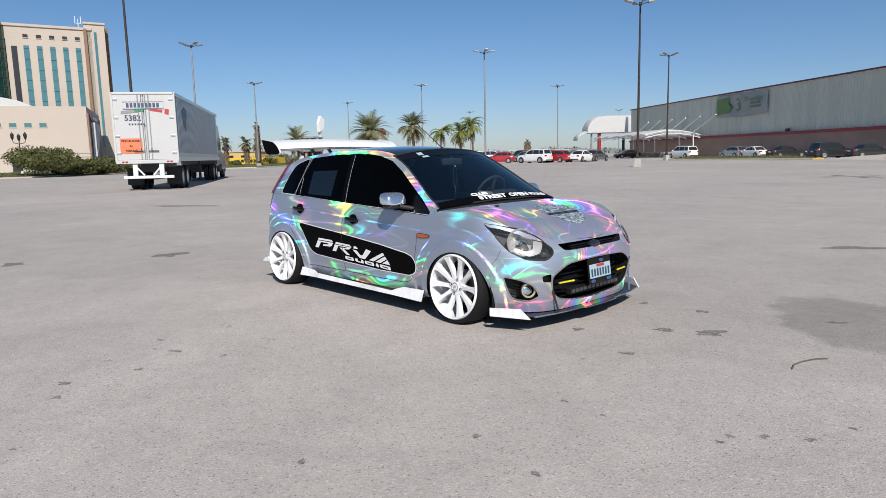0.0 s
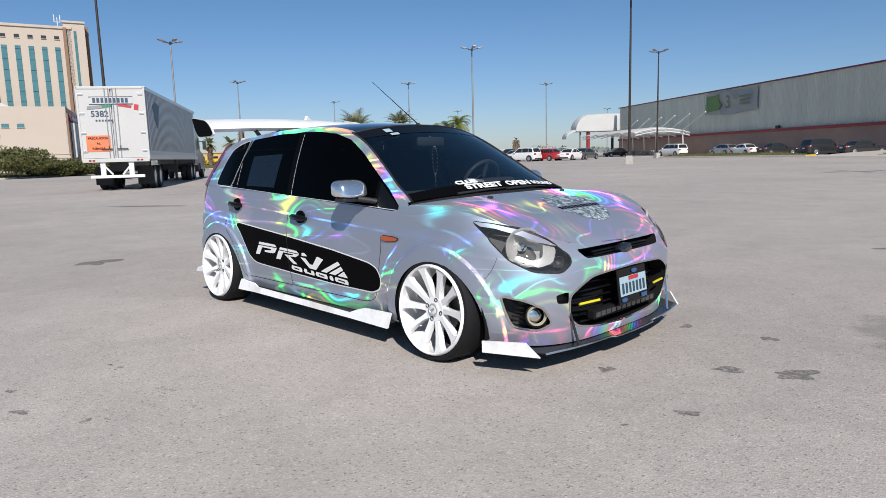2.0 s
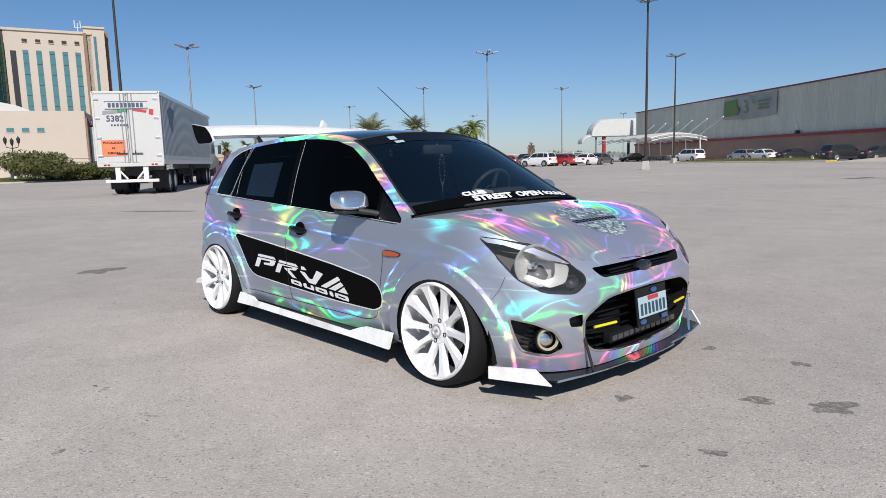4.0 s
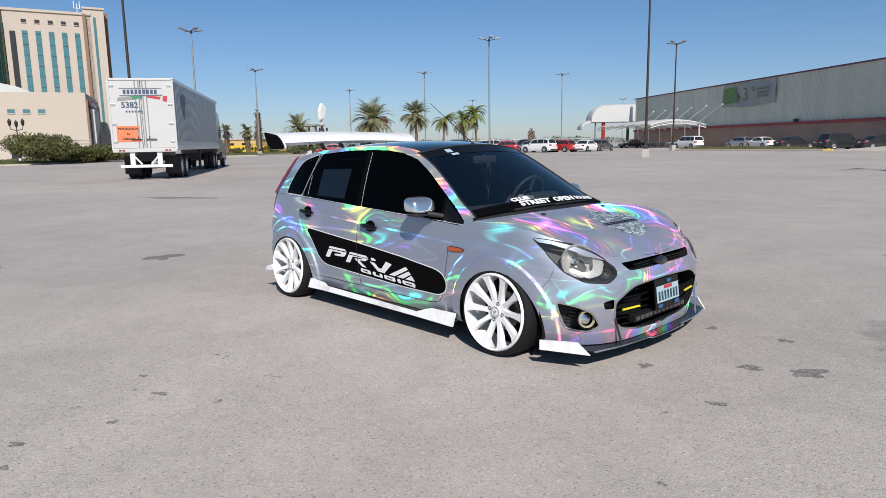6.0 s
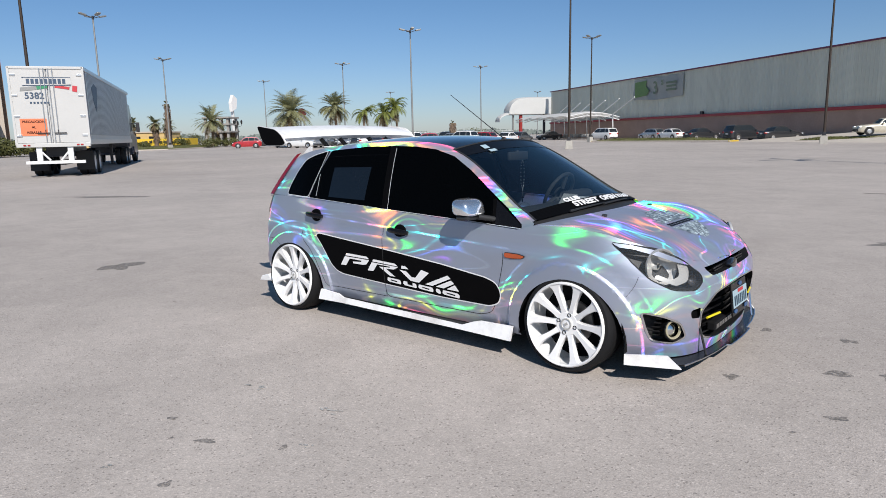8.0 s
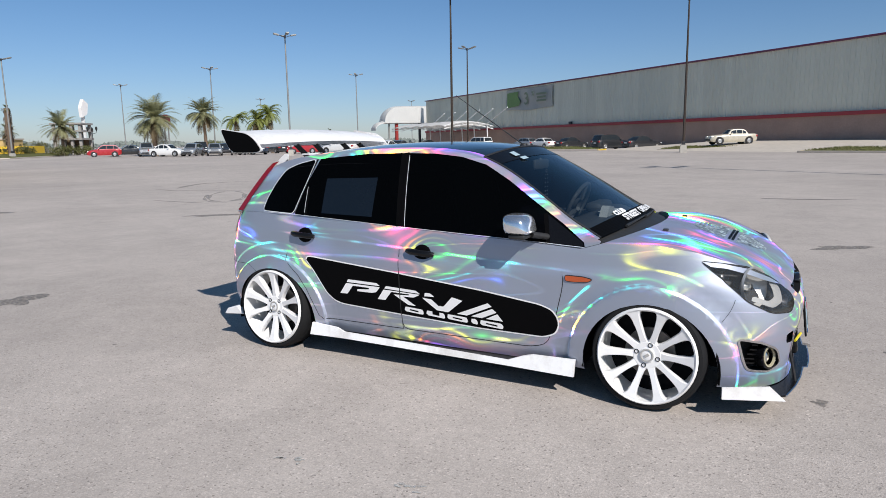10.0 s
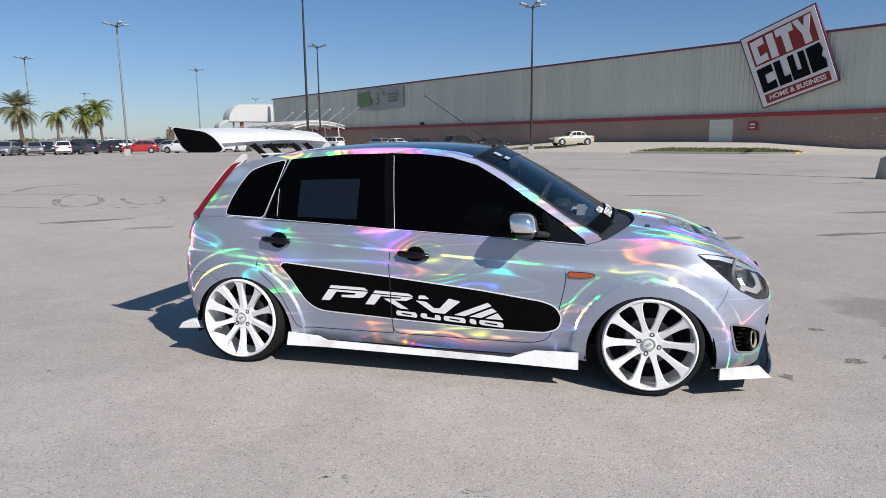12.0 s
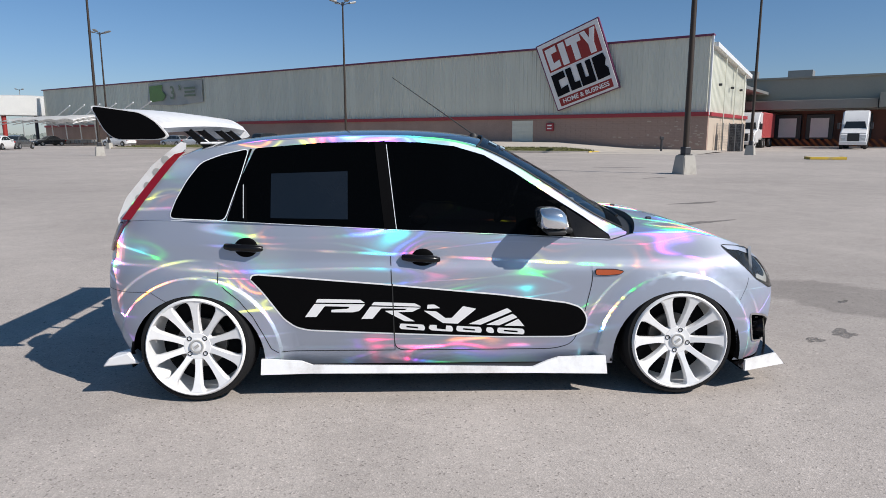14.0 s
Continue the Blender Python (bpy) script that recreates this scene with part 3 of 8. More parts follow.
bm = bm_new()
box(bm, 0.2, SIDE / 2 + 0.4, 1.5, 0.4, SIDE - 0.02, 3.0)
part("side_block_wall", bm, M["cream"], store, "cream painted block wall in sun")
bm = bm_new()
prism(bm, [(0.45, 3.2), (SIDE, 3.2), (SIDE, eaves(SIDE)), (0.45, eaves(0.45))], 0.3, Matrix(((0, 0, 1, 0.1), (1, 0, 0, 0), (0, 1, 0, 0), (0, 0, 0, 1))))
part("side_upper_wall", bm, M["cladding"], store)
bm = bm_new()
box(bm, -0.02, SIDE / 2 + 0.4, REDZ + 0.1, 0.3, SIDE, 0.3)
part("side_red_band", bm, M["red_trim"], store)
bm = bm_new()
prism(bm, [(0.3, eaves(0.3)), (SIDE, eaves(SIDE)), (SIDE, eaves(SIDE) + 0.36), (0.3, eaves(0.3) + 0.36)], 0.5, Matrix(((0, 0, 1, -0.4), (1, 0, 0, 0), (0, 1, 0, 0), (0, 0, 0, 1))))
part("eaves_gutter", bm, M["white_metal"], store)
for y in (4.6, 9.0, 13.0):
    bm = bm_new()
    tube(bm, [(-0.2, y, 0.2), (-0.2, y, eaves(y) + 0.1)], 0.055, 8)
    part("downpipe", bm, M["cladding"], store, "pale downpipe")
for y in (2.8, 7.6, 11.5):
    bm = bm_new()
    box(bm, -0.2, y, 5.6, 0.26, 0.26, 0.2, bev=0.03)
    part("wall_light", bm, M["dark_metal"], store)
bm = bm_new()
box(bm, -0.02, 0.03, SH / 2 + 1.5, 0.14, 0.14, SH - 3, bev=0.02)
part("corner_trim", bm, M["white_metal"], store)
# ribbed cladding panels, each 0.92 m wide
bm = bm_new()
pw, zl, zh = 0.92, REDZ + 0.27, SH - 0.06
prof = [(0, 0), (0.06, 0), (0.085, -0.055), (0.135, -0.055), (0.16, 0), (0.29, 0), (0.305, -0.02), (0.33, -0.02), (0.345, 0), (0.46, 0), (0.52, 0), (0.545, -0.055), (0.595, -0.055), (0.62, 0), (0.75, 0), (0.765, -0.02), (0.79, -0.02), (0.805, 0), (0.918, 0)]
lo = [bm.verts.new((x, y, zl)) for x, y in prof]
hi = [bm.verts.new((x, y, zh)) for x, y in prof]
bridge(bm, lo, hi, False)
panel = finish("cladding_panel", flipped(bm), M["cladding"])
for i in range(int(SLEN / pw)):
    share("cladding_panel", panel, store, pose(i * pw + 0.1, -0.146, 0))
bm = bm_new()
lo = [bm.verts.new((y, x, 0.0)) for x, y in prof]
hi = [bm.verts.new((y, x, 1.0)) for x, y in prof]
bridge(bm, lo, hi, False)
side_panel = finish("cladding_panel", flipped(bm), M["cladding"])
for i in range(int((SIDE - 0.8) / pw)):
    share("cladding_panel", side_panel, store, pose(0.094, -0.6 - i * pw, 3.27) @ Matrix.Diagonal((1, 1, eaves(0.6 + i * pw + pw) - 3.29, 1)))
# blocks of the wall as shallow courses
bm = bm_new()
box(bm, 0.5, 0, 0.10, 0.985, 0.03, 0.19, bev=0.008)
course = finish("block_course", flipped(bm), M["brickwall"])
for z in range(15):
    for i in range(18):
        share("block_course", course, store, pose(0.1 + i * 1.0 + (0.5 if z % 2 else 0), 0.004, 0.0 + z * 0.2))
# shutter door, alarm box, wall lights
bm = bm_new()
box(bm, 17.1, -0.03, 1.62, 2.25, 0.10, 2.35, bev=0.02)
rd = part("roller_door", bm, M["cladding"], store, "grey roller shutter door, shut")
for k in range(9):
    bm = bm_new()
    box(bm, 17.1, -0.09, 0.65 + k * 0.25, 2.1, 0.03, 0.2, bev=0.008)
    part("slat", bm, M["cladding"], rd)
bm = bm_new()
box(bm, 14.15, -0.12, 2.15, 0.75, 0.22, 0.72, bev=0.03)
al = part("wall_cabinet", bm, M["red_trim"], store, "small red wall cabinet with white lettering strips")
bm = bm_new()
for z in (2.3, 2.02):
    box(bm, 14.15, -0.24, z, 0.45, 0.03, 0.12)
part("lettering_strip", bm, M["sign_white"], al)
for s in (62.0,):
    bm = bm_new()
    box(bm, s, -0.2, 3.45, 0.5, 0.35, 0.4, bev=0.04)
    part("wall_light", bm, M["dark_metal"], store)
# grimy pale scuffs near the corner
bm = bm_new()
rr = random.Random(9)
for _ in range(60):
    s, z = abs(rr.gauss(0, 3.0)) + 0.3, rr.uniform(0.4, 2.6)
    box(bm, s, -0.024, z, rr.uniform(0.05, 0.35), 0.006, rr.uniform(0.04, 0.12))
part("paint_scuffs", bm, M["cream"], store, "pale scuffed paint patches")["kind"] = "stuff"
# raised walk along the front
bm = bm_new()
st = [(-1.5, 0.10), (6, 0.22), (13, 0.72), (20, 0.80), (36, 0.78), (43, 0.4), (46, 0.02)]
rows = []
for s, z in st:
    rows.append([bm.verts.new((s, y, zz)) for y, zz in ((-9.5, 0.0), (-6.0, z * 0.55), (-1.2, z), (0.0, z + 0.02))])
for a, b in zip(rows, rows[1:]):
    bridge(bm, a, b, False)
part("walkway", bm, M["kerb"], store, "sloping concrete walkway")
bm = bm_new()
box(bm, 16.5, -1.9, 0.46, 9.0, 1.0, 0.02, Matrix.Rotation(0, 4, "X"))
part("painted_strip", bm, M["red_trim"], store)

# shop sign: a tilted square board
sign = thing("store_sign", STORE, "big tilted square shop sign, red over white", "sign", flip=True)


def sg(a, b):
    """a: 0 left to 1 right across the board, b: 0 top to 1 bottom -> metres on the front."""
    tl, tr, bl, br = (Vector(q) for q in ((15.55, 9.45), (9.75, 11.5), (13.2, 3.7), (7.55, 5.55)))
    p = (tl * (1 - a) + tr * a) * (1 - b) + (bl * (1 - a) + br * a) * b
    return p


def sg_plate(name, corners, d0, d1, m, label=""):
    bm = bm_new()
    ps = [sg(a, b) for a, b in corners]
    prism(bm, [(p.x, p.y) for p in ps], d1 - d0, Matrix(((1, 0, 0, 0), (0, 0, -1, -d0), (0, 1, 0, 0), (0, 0, 0, 1))))
    return part(name, bm, m, sign, label)


sg_plate("board", [(0, 0), (1, 0), (1, 1), (0, 1)], 0.12, 0.42, M["sign_white"])
sg_plate("edge", [(-0.02, -0.02), (1.02, -0.02), (1.02, 1.01), (-0.02, 1.01)], 0.1, 0.36, M["plum_trim"])
sg_plate("red_field", [(0.07, 0.06), (0.94, 0.06), (0.94, 0.44), (0.07, 0.44)], 0.42, 0.45, M["sign_red"])
sg_plate("red_strip", [(0.07, 0.85), (0.94, 0.85), (0.94, 0.97), (0.07, 0.97)], 0.42, 0.45, M["sign_red"])


def sg_shape(name, pts, m, d=0.45):
    sg_plate(name, pts, d, d + 0.04, m)


# four white and four black block shapes
sg_shape("white_shape", [(0.10, 0.10), (0.28, 0.09), (0.28, 0.18), (0.18, 0.19), (0.18, 0.33), (0.28, 0.31), (0.28, 0.41), (0.10, 0.42)], M["sign_white"])
sg_shape("white_shape", [(0.32, 0.09), (0.42, 0.09), (0.42, 0.42), (0.32, 0.42)], M["sign_white"])
sg_shape("white_shape", [(0.45, 0.08), (0.68, 0.08), (0.68, 0.18), (0.61, 0.18), (0.61, 0.42), (0.52, 0.42), (0.52, 0.18), (0.45, 0.18)], M["sign_white"])
sg_shape("white_shape", [(0.69, 0.08), (0.77, 0.08), (0.81, 0.2), (0.85, 0.08), (0.93, 0.08), (0.86, 0.28), (0.86, 0.42), (0.77, 0.42), (0.77, 0.28)], M["sign_white"])
sg_shape("black_shape", [(0.07, 0.49), (0.28, 0.48), (0.28, 0.58), (0.16, 0.59), (0.16, 0.72), (0.28, 0.70), (0.28, 0.81), (0.07, 0.82)], M["sign_black"])
sg_shape("black_shape", [(0.31, 0.48), (0.40, 0.48), (0.40, 0.71), (0.48, 0.71), (0.48, 0.81), (0.31, 0.81)], M["sign_black"])
sg_shape("black_shape", [(0.50, 0.48), (0.58, 0.48), (0.58, 0.70), (0.64, 0.70), (0.64, 0.48), (0.72, 0.48), (0.72, 0.81), (0.50, 0.81)], M["sign_black"])
sg_shape("black_shape", [(0.75, 0.48), (0.93, 0.47), (0.95, 0.56), (0.91, 0.64), (0.95, 0.70), (0.94, 0.80), (0.75, 0.81)], M["sign_black"])
_o, _x = sg(0.505, 0.91), sg(0.9, 0.91) - sg(0.1, 0.91)
_ex = Vector((_x.x, 0, _x.y)).normalized()
letters("lettering", "HOME & BUSINESS", 0.56, M["sign_white"], sign, axes((_o.x, 0.455, _o.y), _ex, Vector((0, 1, 0)).cross(_ex)), 0.015, 0.012)

# hanging banner, wrinkled vinyl
banner = thing("banner", STORE, "faded grey vinyl banner with green print, hung on the cladding", "banner", flip=True)
bm = bm_new()
NXB, NZB = 26, 12
grid = []
for i in range(NXB + 1):
    col = []
    for j in range(NZB + 1):
        a, b = i / NXB, j / NZB
        s = 79.5 - a * 13.0
        z = 5.95 + b * 3.05 + 0.10 * math.sin(a * 9) * (1 - b) * 0.6 - 0.3 * (1 - b) * math.sin(a * math.pi) * 0.5
        y = -0.10 - 0.07 * math.sin(a * 23 + b * 4) - 0.06 * math.sin(b * 7 + a * 5)
        if a > 0.92:
            y -= (a - 0.92) * 1.5 * (1 - b)
        col.append(bm.verts.new((s, y, z)))
    grid.append(col)
for a, b in zip(grid, grid[1:]):
    bridge(bm, a, b, False)
cloth = part("cloth", bm, M["banner"], banner, "", True)
bm = bm_new()
prism(bm, [(78.9, 6.3), (78.9, 8.6), (75.6, 8.7), (75.9, 7.9), (74.9, 7.2), (75.5, 6.5)], 0.02, Matrix(((1, 0, 0, 0), (0, 0, -1, -0.27), (0, 1, 0, 0), (0, 0, 0, 1))))
part("green_print", bm, M["banner_green"], banner)
letters("lettering", "3", 2.6, M["banner_green2"], banner, axes((73.3, 0.28, 7.4), (-1, 0, 0), (0, 0, 1)), 0.01, 0.03)
letters("lettering", "%", 1.0, M["banner_green2"], banner, axes((71.5, 0.28, 8.1), (-1, 0, 0), (0, 0, 1)), 0.01, 0.02)
bm = bm_new()
for z, w in ((8.0, 2.6), (7.5, 2.3), (7.0, 2.5)):
    box(bm, 69.2, -0.28, z, w, 0.02, 0.28)
part("print_bar", bm, M["banner_green2"], banner)

# ---- trolley canopy and entrance canopy ----
canopy = thing("trolley_canopy", STORE, "white membrane canopy on curved white trusses with masts", "canopy", flip=True)
bm = bm_new()
gr = []
for i in range(25):
    a = i / 24
    s = 80.5 + a * 22.5
    row = []
    for j in range(11):
        b = j / 10
        y = -2.0 - b * 9.0
        z = 2.9 + 1.55 * math.sin(math.pi * (0.18 + 0.62 * b)) + 0.22 * abs(math.sin(a * math.pi * 5)) - 0.2
        row.append(bm.verts.new((s, y, z)))
    gr.append(row)
for a, b in zip(gr, gr[1:]):
    bridge(bm, a, b, False)
part("membrane", bm, M["membrane"], canopy, "", True)
for k in range(6):
    s = 80.5 + k * 4.5
    bm = bm_new()
    up, dn = [], []
    for j in range(13):
        b = j / 12
        y = -2.0 - b * 9.0
        z = 2.9 + 1.55 * math.sin(math.pi * (0.18 + 0.62 * b)) - 0.25
        up.append((s, y, z))
        dn.append((s, y, z - 0.45))
    tube(bm, up, 0.07, 6)
    tube(bm, dn, 0.06, 6)
    for j in range(12):
        tube(bm, [dn[j], up[j + 1]], 0.04, 5)
    tr = part("truss", bm, M["white_metal"], canopy)
    bm = bm_new()
    tube(bm, [(s, -3.0, 0), (s, -3.2, 3.9), (s - 6.5, -3.2, 6.2)], 0.09, 6)
    part("mast", bm, M["white_metal"], canopy)
bm = bm_new()
for s in (83, 88, 93, 98):
    for d in (0, 0.8, 1.6):
        for y in (-3, -4, -5, -6):
            box(bm, s + d, y, 0.62, 0.5, 0.9, 0.55, bev=0.05)
            box(bm, s + d, y, 0.2, 0.45, 0.8, 0.06)
flat("trolley_row", flipped(bm), M["steel_grey"], "rows of nested steel shopping trolleys", "trolleys", "stuff", m=STORE)
entrance = thing("entrance_canopy", STORE, "large white rounded entrance canopy on red and dark columns", "canopy", flip=True)


def canopy_sheet(profile, thick, s0, s1, n):
    """A curved plate: a (y, z) profile drawn along the front from s0 to s1, bowed a little."""
    bm = bm_new()
    top_, under = [], []
    for k in range(n + 1):
        s = s0 + (s1 - s0) * k / n
        bow = 0.25 * math.sin(math.pi * k / n)
        top_.append([bm.verts.new((s, -y, z + bow)) for y, z in profile])
        under.append([bm.verts.new((s, -y, min(z - thick, z + bow - thick))) for y, z in profile])
    for g_ in (top_, under):
        for a, b in zip(g_, g_[1:]):
            bridge(bm, a, b, False)
    for k in (0, -1):
        bridge(bm, [r[k] for r in top_], [r[k] for r in under], False)
        bridge(bm, top_[k], under[k], False)
    bmesh.ops.recalc_face_normals(bm, faces=list(bm.faces))
    return bm


vault = [(-4.0, 8.35), (0.0, 8.35), (3.0, 8.33), (5.2, 8.22)] + [(5.2 + 3.1 * math.sin(a), 5.25 + 2.97 * math.cos(a)) for a in [math.pi / 2 * k / 12 for k in range(1, 13)]]
part("shell", canopy_sheet(vault, 0.2, 113.8, 117.2, 6), M["membrane"], entrance, "smooth white vaulted shell", True)
bm = bm_new()
prism(bm, [(y, z - 0.012) for y, z in vault] + [(8.3, 5.05), (-4.0, 5.05)], 0.12, Matrix(((0, 0, 1, 113.75), (-1, 0, 0, 0), (0, 1, 0, 0), (0, 0, 0, 1))))
bmesh.ops.recalc_face_normals(bm, faces=list(bm.faces))
part("end_wall", bm, M["membrane"], entrance, "flat white end of the vault")
bm = bm_new()
box(bm, 115.6, -2.1, 5.0, 3.2, 12.0, 0.14, bev=0.03)
part("soffit", bm, M["membrane"], entrance)
visor = [(7.9 + 2.4 * math.sin(a), 3.75 + 1.45 * math.cos(a)) for a in [math.pi / 2 * k / 12 for k in range(13)]]
part("side_visor", canopy_sheet(visor, 0.22, 114.0, 116.8, 6), M["membrane"], entrance, "curved white visor", True)
for s, y, r, mm, lab in ((114.6, -5.5, 0.37, M["sign_red"], "red round column"), (114.6, -0.3, 0.28, M["dark_metal"], "dark column"), (114.8, -7.1, 0.18, M["steel_grey"], "grey column"), (116.6, -4.6, 0.18, M["steel_grey"], "grey column")):
    bm = bm_new()
    tube(bm, [(s, y, 0), (s, y, 5.0)], r, 14)
    part("column", bm, mm, entrance, lab, True)

# ---- loading dock ----
dock = thing("dock_building", STORE, "olive-grey loading dock wing with two dark dock doors", "building", flip=True)
bm = bm_new()
box(bm, -14.0, 31.0, 6.0, 36.0, 2.0, 3.7)
part("upper_wall", bm, M["dock_wall"], dock)
bm = bm_new()
box(bm, -14.0, 30.9, 7.9, 36.4, 2.4, 0.2)
part("parapet", bm, M["dock_wall"], dock)
bm = bm_new()
box(bm, -3.6, 29.0, 4.75, 14.5, 3.4, 1.0, bev=0.03)
part("dock_canopy", bm, M["dock_wall"], dock)
bm = bm_new()
box(bm, -21.4, 28.2, 5.0, 20.8, 5.0, 1.5, bev=0.03)
part("dock_canopy", bm, M["dock_wall"], dock)
bm = bm_new()
box(bm, -14.0, 31.3, 2.1, 36.0, 0.4, 4.1)
part("back_wall", bm, mat("dock_back_wall", (0.20, 0.085, 0.06), 0.8, 0, 0.15, 0.6, 6), dock, "dark red-brown wall")
for s in (-2.0, -5.3, -9.0, -13.5):
    bm = bm_new()
    box(bm, s, 30.75, 2.3, 2.8, 0.7, 2.9, bev=0.05)
    sh = part("dock_shelter", bm, M["dark_opening"], dock, "black rubber dock shelter")
    bm = bm_new()
    box(bm, s, 30.35, 2.2, 1.85, 0.12, 2.2)
    part("dock_door", bm, M["sign_white"], sh, "pale dock door")
bm = bm_new()
for k in range(24):
    prism(bm, [(0, 0), (0.35, 0), (1.15, 0.85), (0.8, 0.85)], 0.05, Matrix.Translation((-16 + k * 0.75, 30.2, 0.1)) @ Matrix.Rotation(radians(90), 4, "X"))
part("hazard_stripe", bm, M["hazard"], dock, "faded orange hazard striping")["kind"] = "stuff"
bm = bm_new()
box(bm, -2.7, 33, 8.3, 2.6, 2.5, 1.2, bev=0.03)
part("roof_unit", bm, M["steel_grey"], dock)
bm = bm_new()
box(bm, 3.4, 33, 8.5, 2.6, 2.0, 1.2, bev=0.03)
part("roof_unit", bm, M["steel_grey"], dock)
cage = thing("wire_cage", STORE, "steel mesh enclosure against the side wall", "cage", flip=True)
for i in range(5):
    bm = bm_new()
    tube(bm, [(-0.2 - 0.5 * i, 2.5, 0), (-0.2 - 0.5 * i, 2.5, 2.4)], 0.04, 6)
    part("post", bm, M["steel_grey"], cage)
bm = bm_new()
for k in range(18):
    tube(bm, [(-0.2, 2.5, 0.1 + k * 0.13), (-2.2, 2.5, 0.1 + k * 0.13)], 0.008, 4)
for k in range(24):
    tube(bm, [(-0.2 - k * 0.087, 2.5, 0.1), (-0.2 - k * 0.087, 2.5, 2.35)], 0.008, 4)
part("mesh_panel", bm, M["steel_grey"], cage)
bm = bm_new()
box(bm, -1.55, 3.6, 1.15, 1.1, 1.0, 2.3, bev=0.04)
flat("vending_cabinet", flipped(bm), M["dark_metal"], "dark steel cabinet inside the cage", "cabinet", m=STORE)
bm = bm_new()
tube(bm, [(0, 0, 0), (0, 0, 1.1)], 0.09, 10)
box(bm, 0, 0, 1.15, 0.3, 0.2, 0.25, bev=0.03)
flat("bollard", bm, M["dark_metal"], "short dark steel post near the store corner", "bollard", m=pose(*(fac(2.5, 4.0).xy), 0))


# ---- road vehicles far off ----


def wheel_parts(t, x, y, r, w, rimmat, name="wheel"):
    s = -1 if y < 0 else 1
    bm = bm_new()
    lathe(bm, [(r * 0.62, -w / 2), (r * 0.93, -w / 2), (r, -w * 0.3), (r, w * 0.3), (r * 0.93, w / 2), (r * 0.62, w / 2), (r * 0.6, -w / 2)], 20, pose(x, y, r, 90, 0, 0))
    wh = part("wheel", bm, M["rubber"], t, "", True)
    bm = bm_new()
    lathe(bm, [(0.01, s * -w * 0.36), (r * 0.2, s * -w * 0.42), (r * 0.5, s * -w * 0.3), (r * 0.64, s * -w * 0.46)], 14, pose(x, y, r, 90, 0, 0))
    part("rim", bm, rimmat, wh, "", True)


def parked_car(colour, kind, label, group="parked cars"):
    """A plain road car in metres, nose to +x: sedan, hatch, suv or van."""
    L, H, belt, hood, tail, w = {"sedan": (4.5, 1.45, 0.92, 0.90, 0.98, 1.74), "suv": (4.55, 1.70, 1.06, 1.04, 1.1, 1.84), "hatch": (4.0, 1.5, 0.95, 0.92, 1.0, 1.7), "van": (4.9, 1.76, 1.05, 1.02, 1.1, 1.9), "boxy": (4.4, 1.38, 0.9, 0.9, 0.95, 1.65)}[kind]
    ws, rf, rr_, rb = {"sedan": (0.85, 0.15, -0.80, -1.45), "suv": (0.95, 0.25, -1.75, -2.1), "hatch": (0.85, 0.2, -1.35, -1.85), "van": (1.35, 0.6, -1.95, -2.3), "boxy": (0.6, 0.15, -0.95, -1.35)}[kind]
    t = thing("parked_car", pose(0, 0, 0), label, "car", group)
    f, b = L / 2, -L / 2

    def line(table, x):
        """Smooth curve through (x, value) pairs in rising x."""
        for (x0, v0), (x1, v1) in zip(table, table[1:]):
            if x <= x1:
                k = (x - x0) / (x1 - x0)
                return v0 + (v1 - v0) * k * k * (3 - 2 * k)
        return table[-1][1]

    deck = [(b, tail - 0.16), (b + 0.12, tail), (rb, belt + 0.05), (ws, belt + 0.03), (f - 0.5, hood - 0.06), (f - 0.15, hood - 0.17), (f, 0.56)]
    rows_, n = [], 22
    bm = bm_new()
    for i in range(n + 1):
        x = f * math.sin(math.pi * (i / n - 0.5)) * 0.999
        e = abs(x / f)
        hw = w / 2 * (1 - 0.055 * e ** 4 - 0.17 * e ** 16)
        zt = line(deck, x)
        z0 = 0.20 + 0.12 * e ** 12
        half = [(0.0, zt + 0.025), (0.60, zt + 0.012), (0.87, zt - 0.02), (0.965, zt - 0.085), (1.0, zt - 0.24), (0.992, 0.45), (0.965, 0.32), (0.90, z0)]
        rows_.append([bm.verts.new((x, hw * u, z)) for u, z in half[::-1]] + [bm.verts.new((x, -hw * u, z)) for u, z in half[1:]])
    for p, q in zip(rows_, rows_[1:]):
        bridge(bm, p, q, False)
        bm.faces.new((p[0], q[0], q[-1], p[-1]))
    bm.faces.new(rows_[0])
    bm.faces.new(rows_[-1][::-1])
    bmesh.ops.recalc_face_normals(bm, faces=list(bm.faces))
    part("body", bm, colour, t, "", True, 40)
    # cabin: an arched roof line, sides leaning in
    z0 = belt - 0.02
    roof = [(rb, z0), (rb * 0.45 + rr_ * 0.55, z0 + 0.62 * (H - z0)), (rr_, H - 0.06), (rr_ * 0.72 + rf * 0.28, H - 0.005), (rr_ * 0.3 + rf * 0.7, H), (rf, H - 0.05), (rf * 0.5 + ws * 0.5, z0 + 0.54 * (H - z0)), (ws, z0)]
    arch = []
    for i in range(len(roof) - 1):
        p = [Vector(roof[max(0, min(len(roof) - 1, i + k))]) for k in (-1, 0, 1, 2)]
        for j in range(4):
            k = j / 4
            arch.append(0.5 * (2 * p[1] + (p[2] - p[0]) * k + (2 * p[0] - 5 * p[1] + 4 * p[2] - p[3]) * k * k + (3 * p[1] - p[0] - 3 * p[2] + p[3]) * k ** 3))
    arch.append(Vector(roof[-1]))

    def side_y(z):
        return w / 2 - 0.07 - 0.15 * (z - z0) / (H - z0)

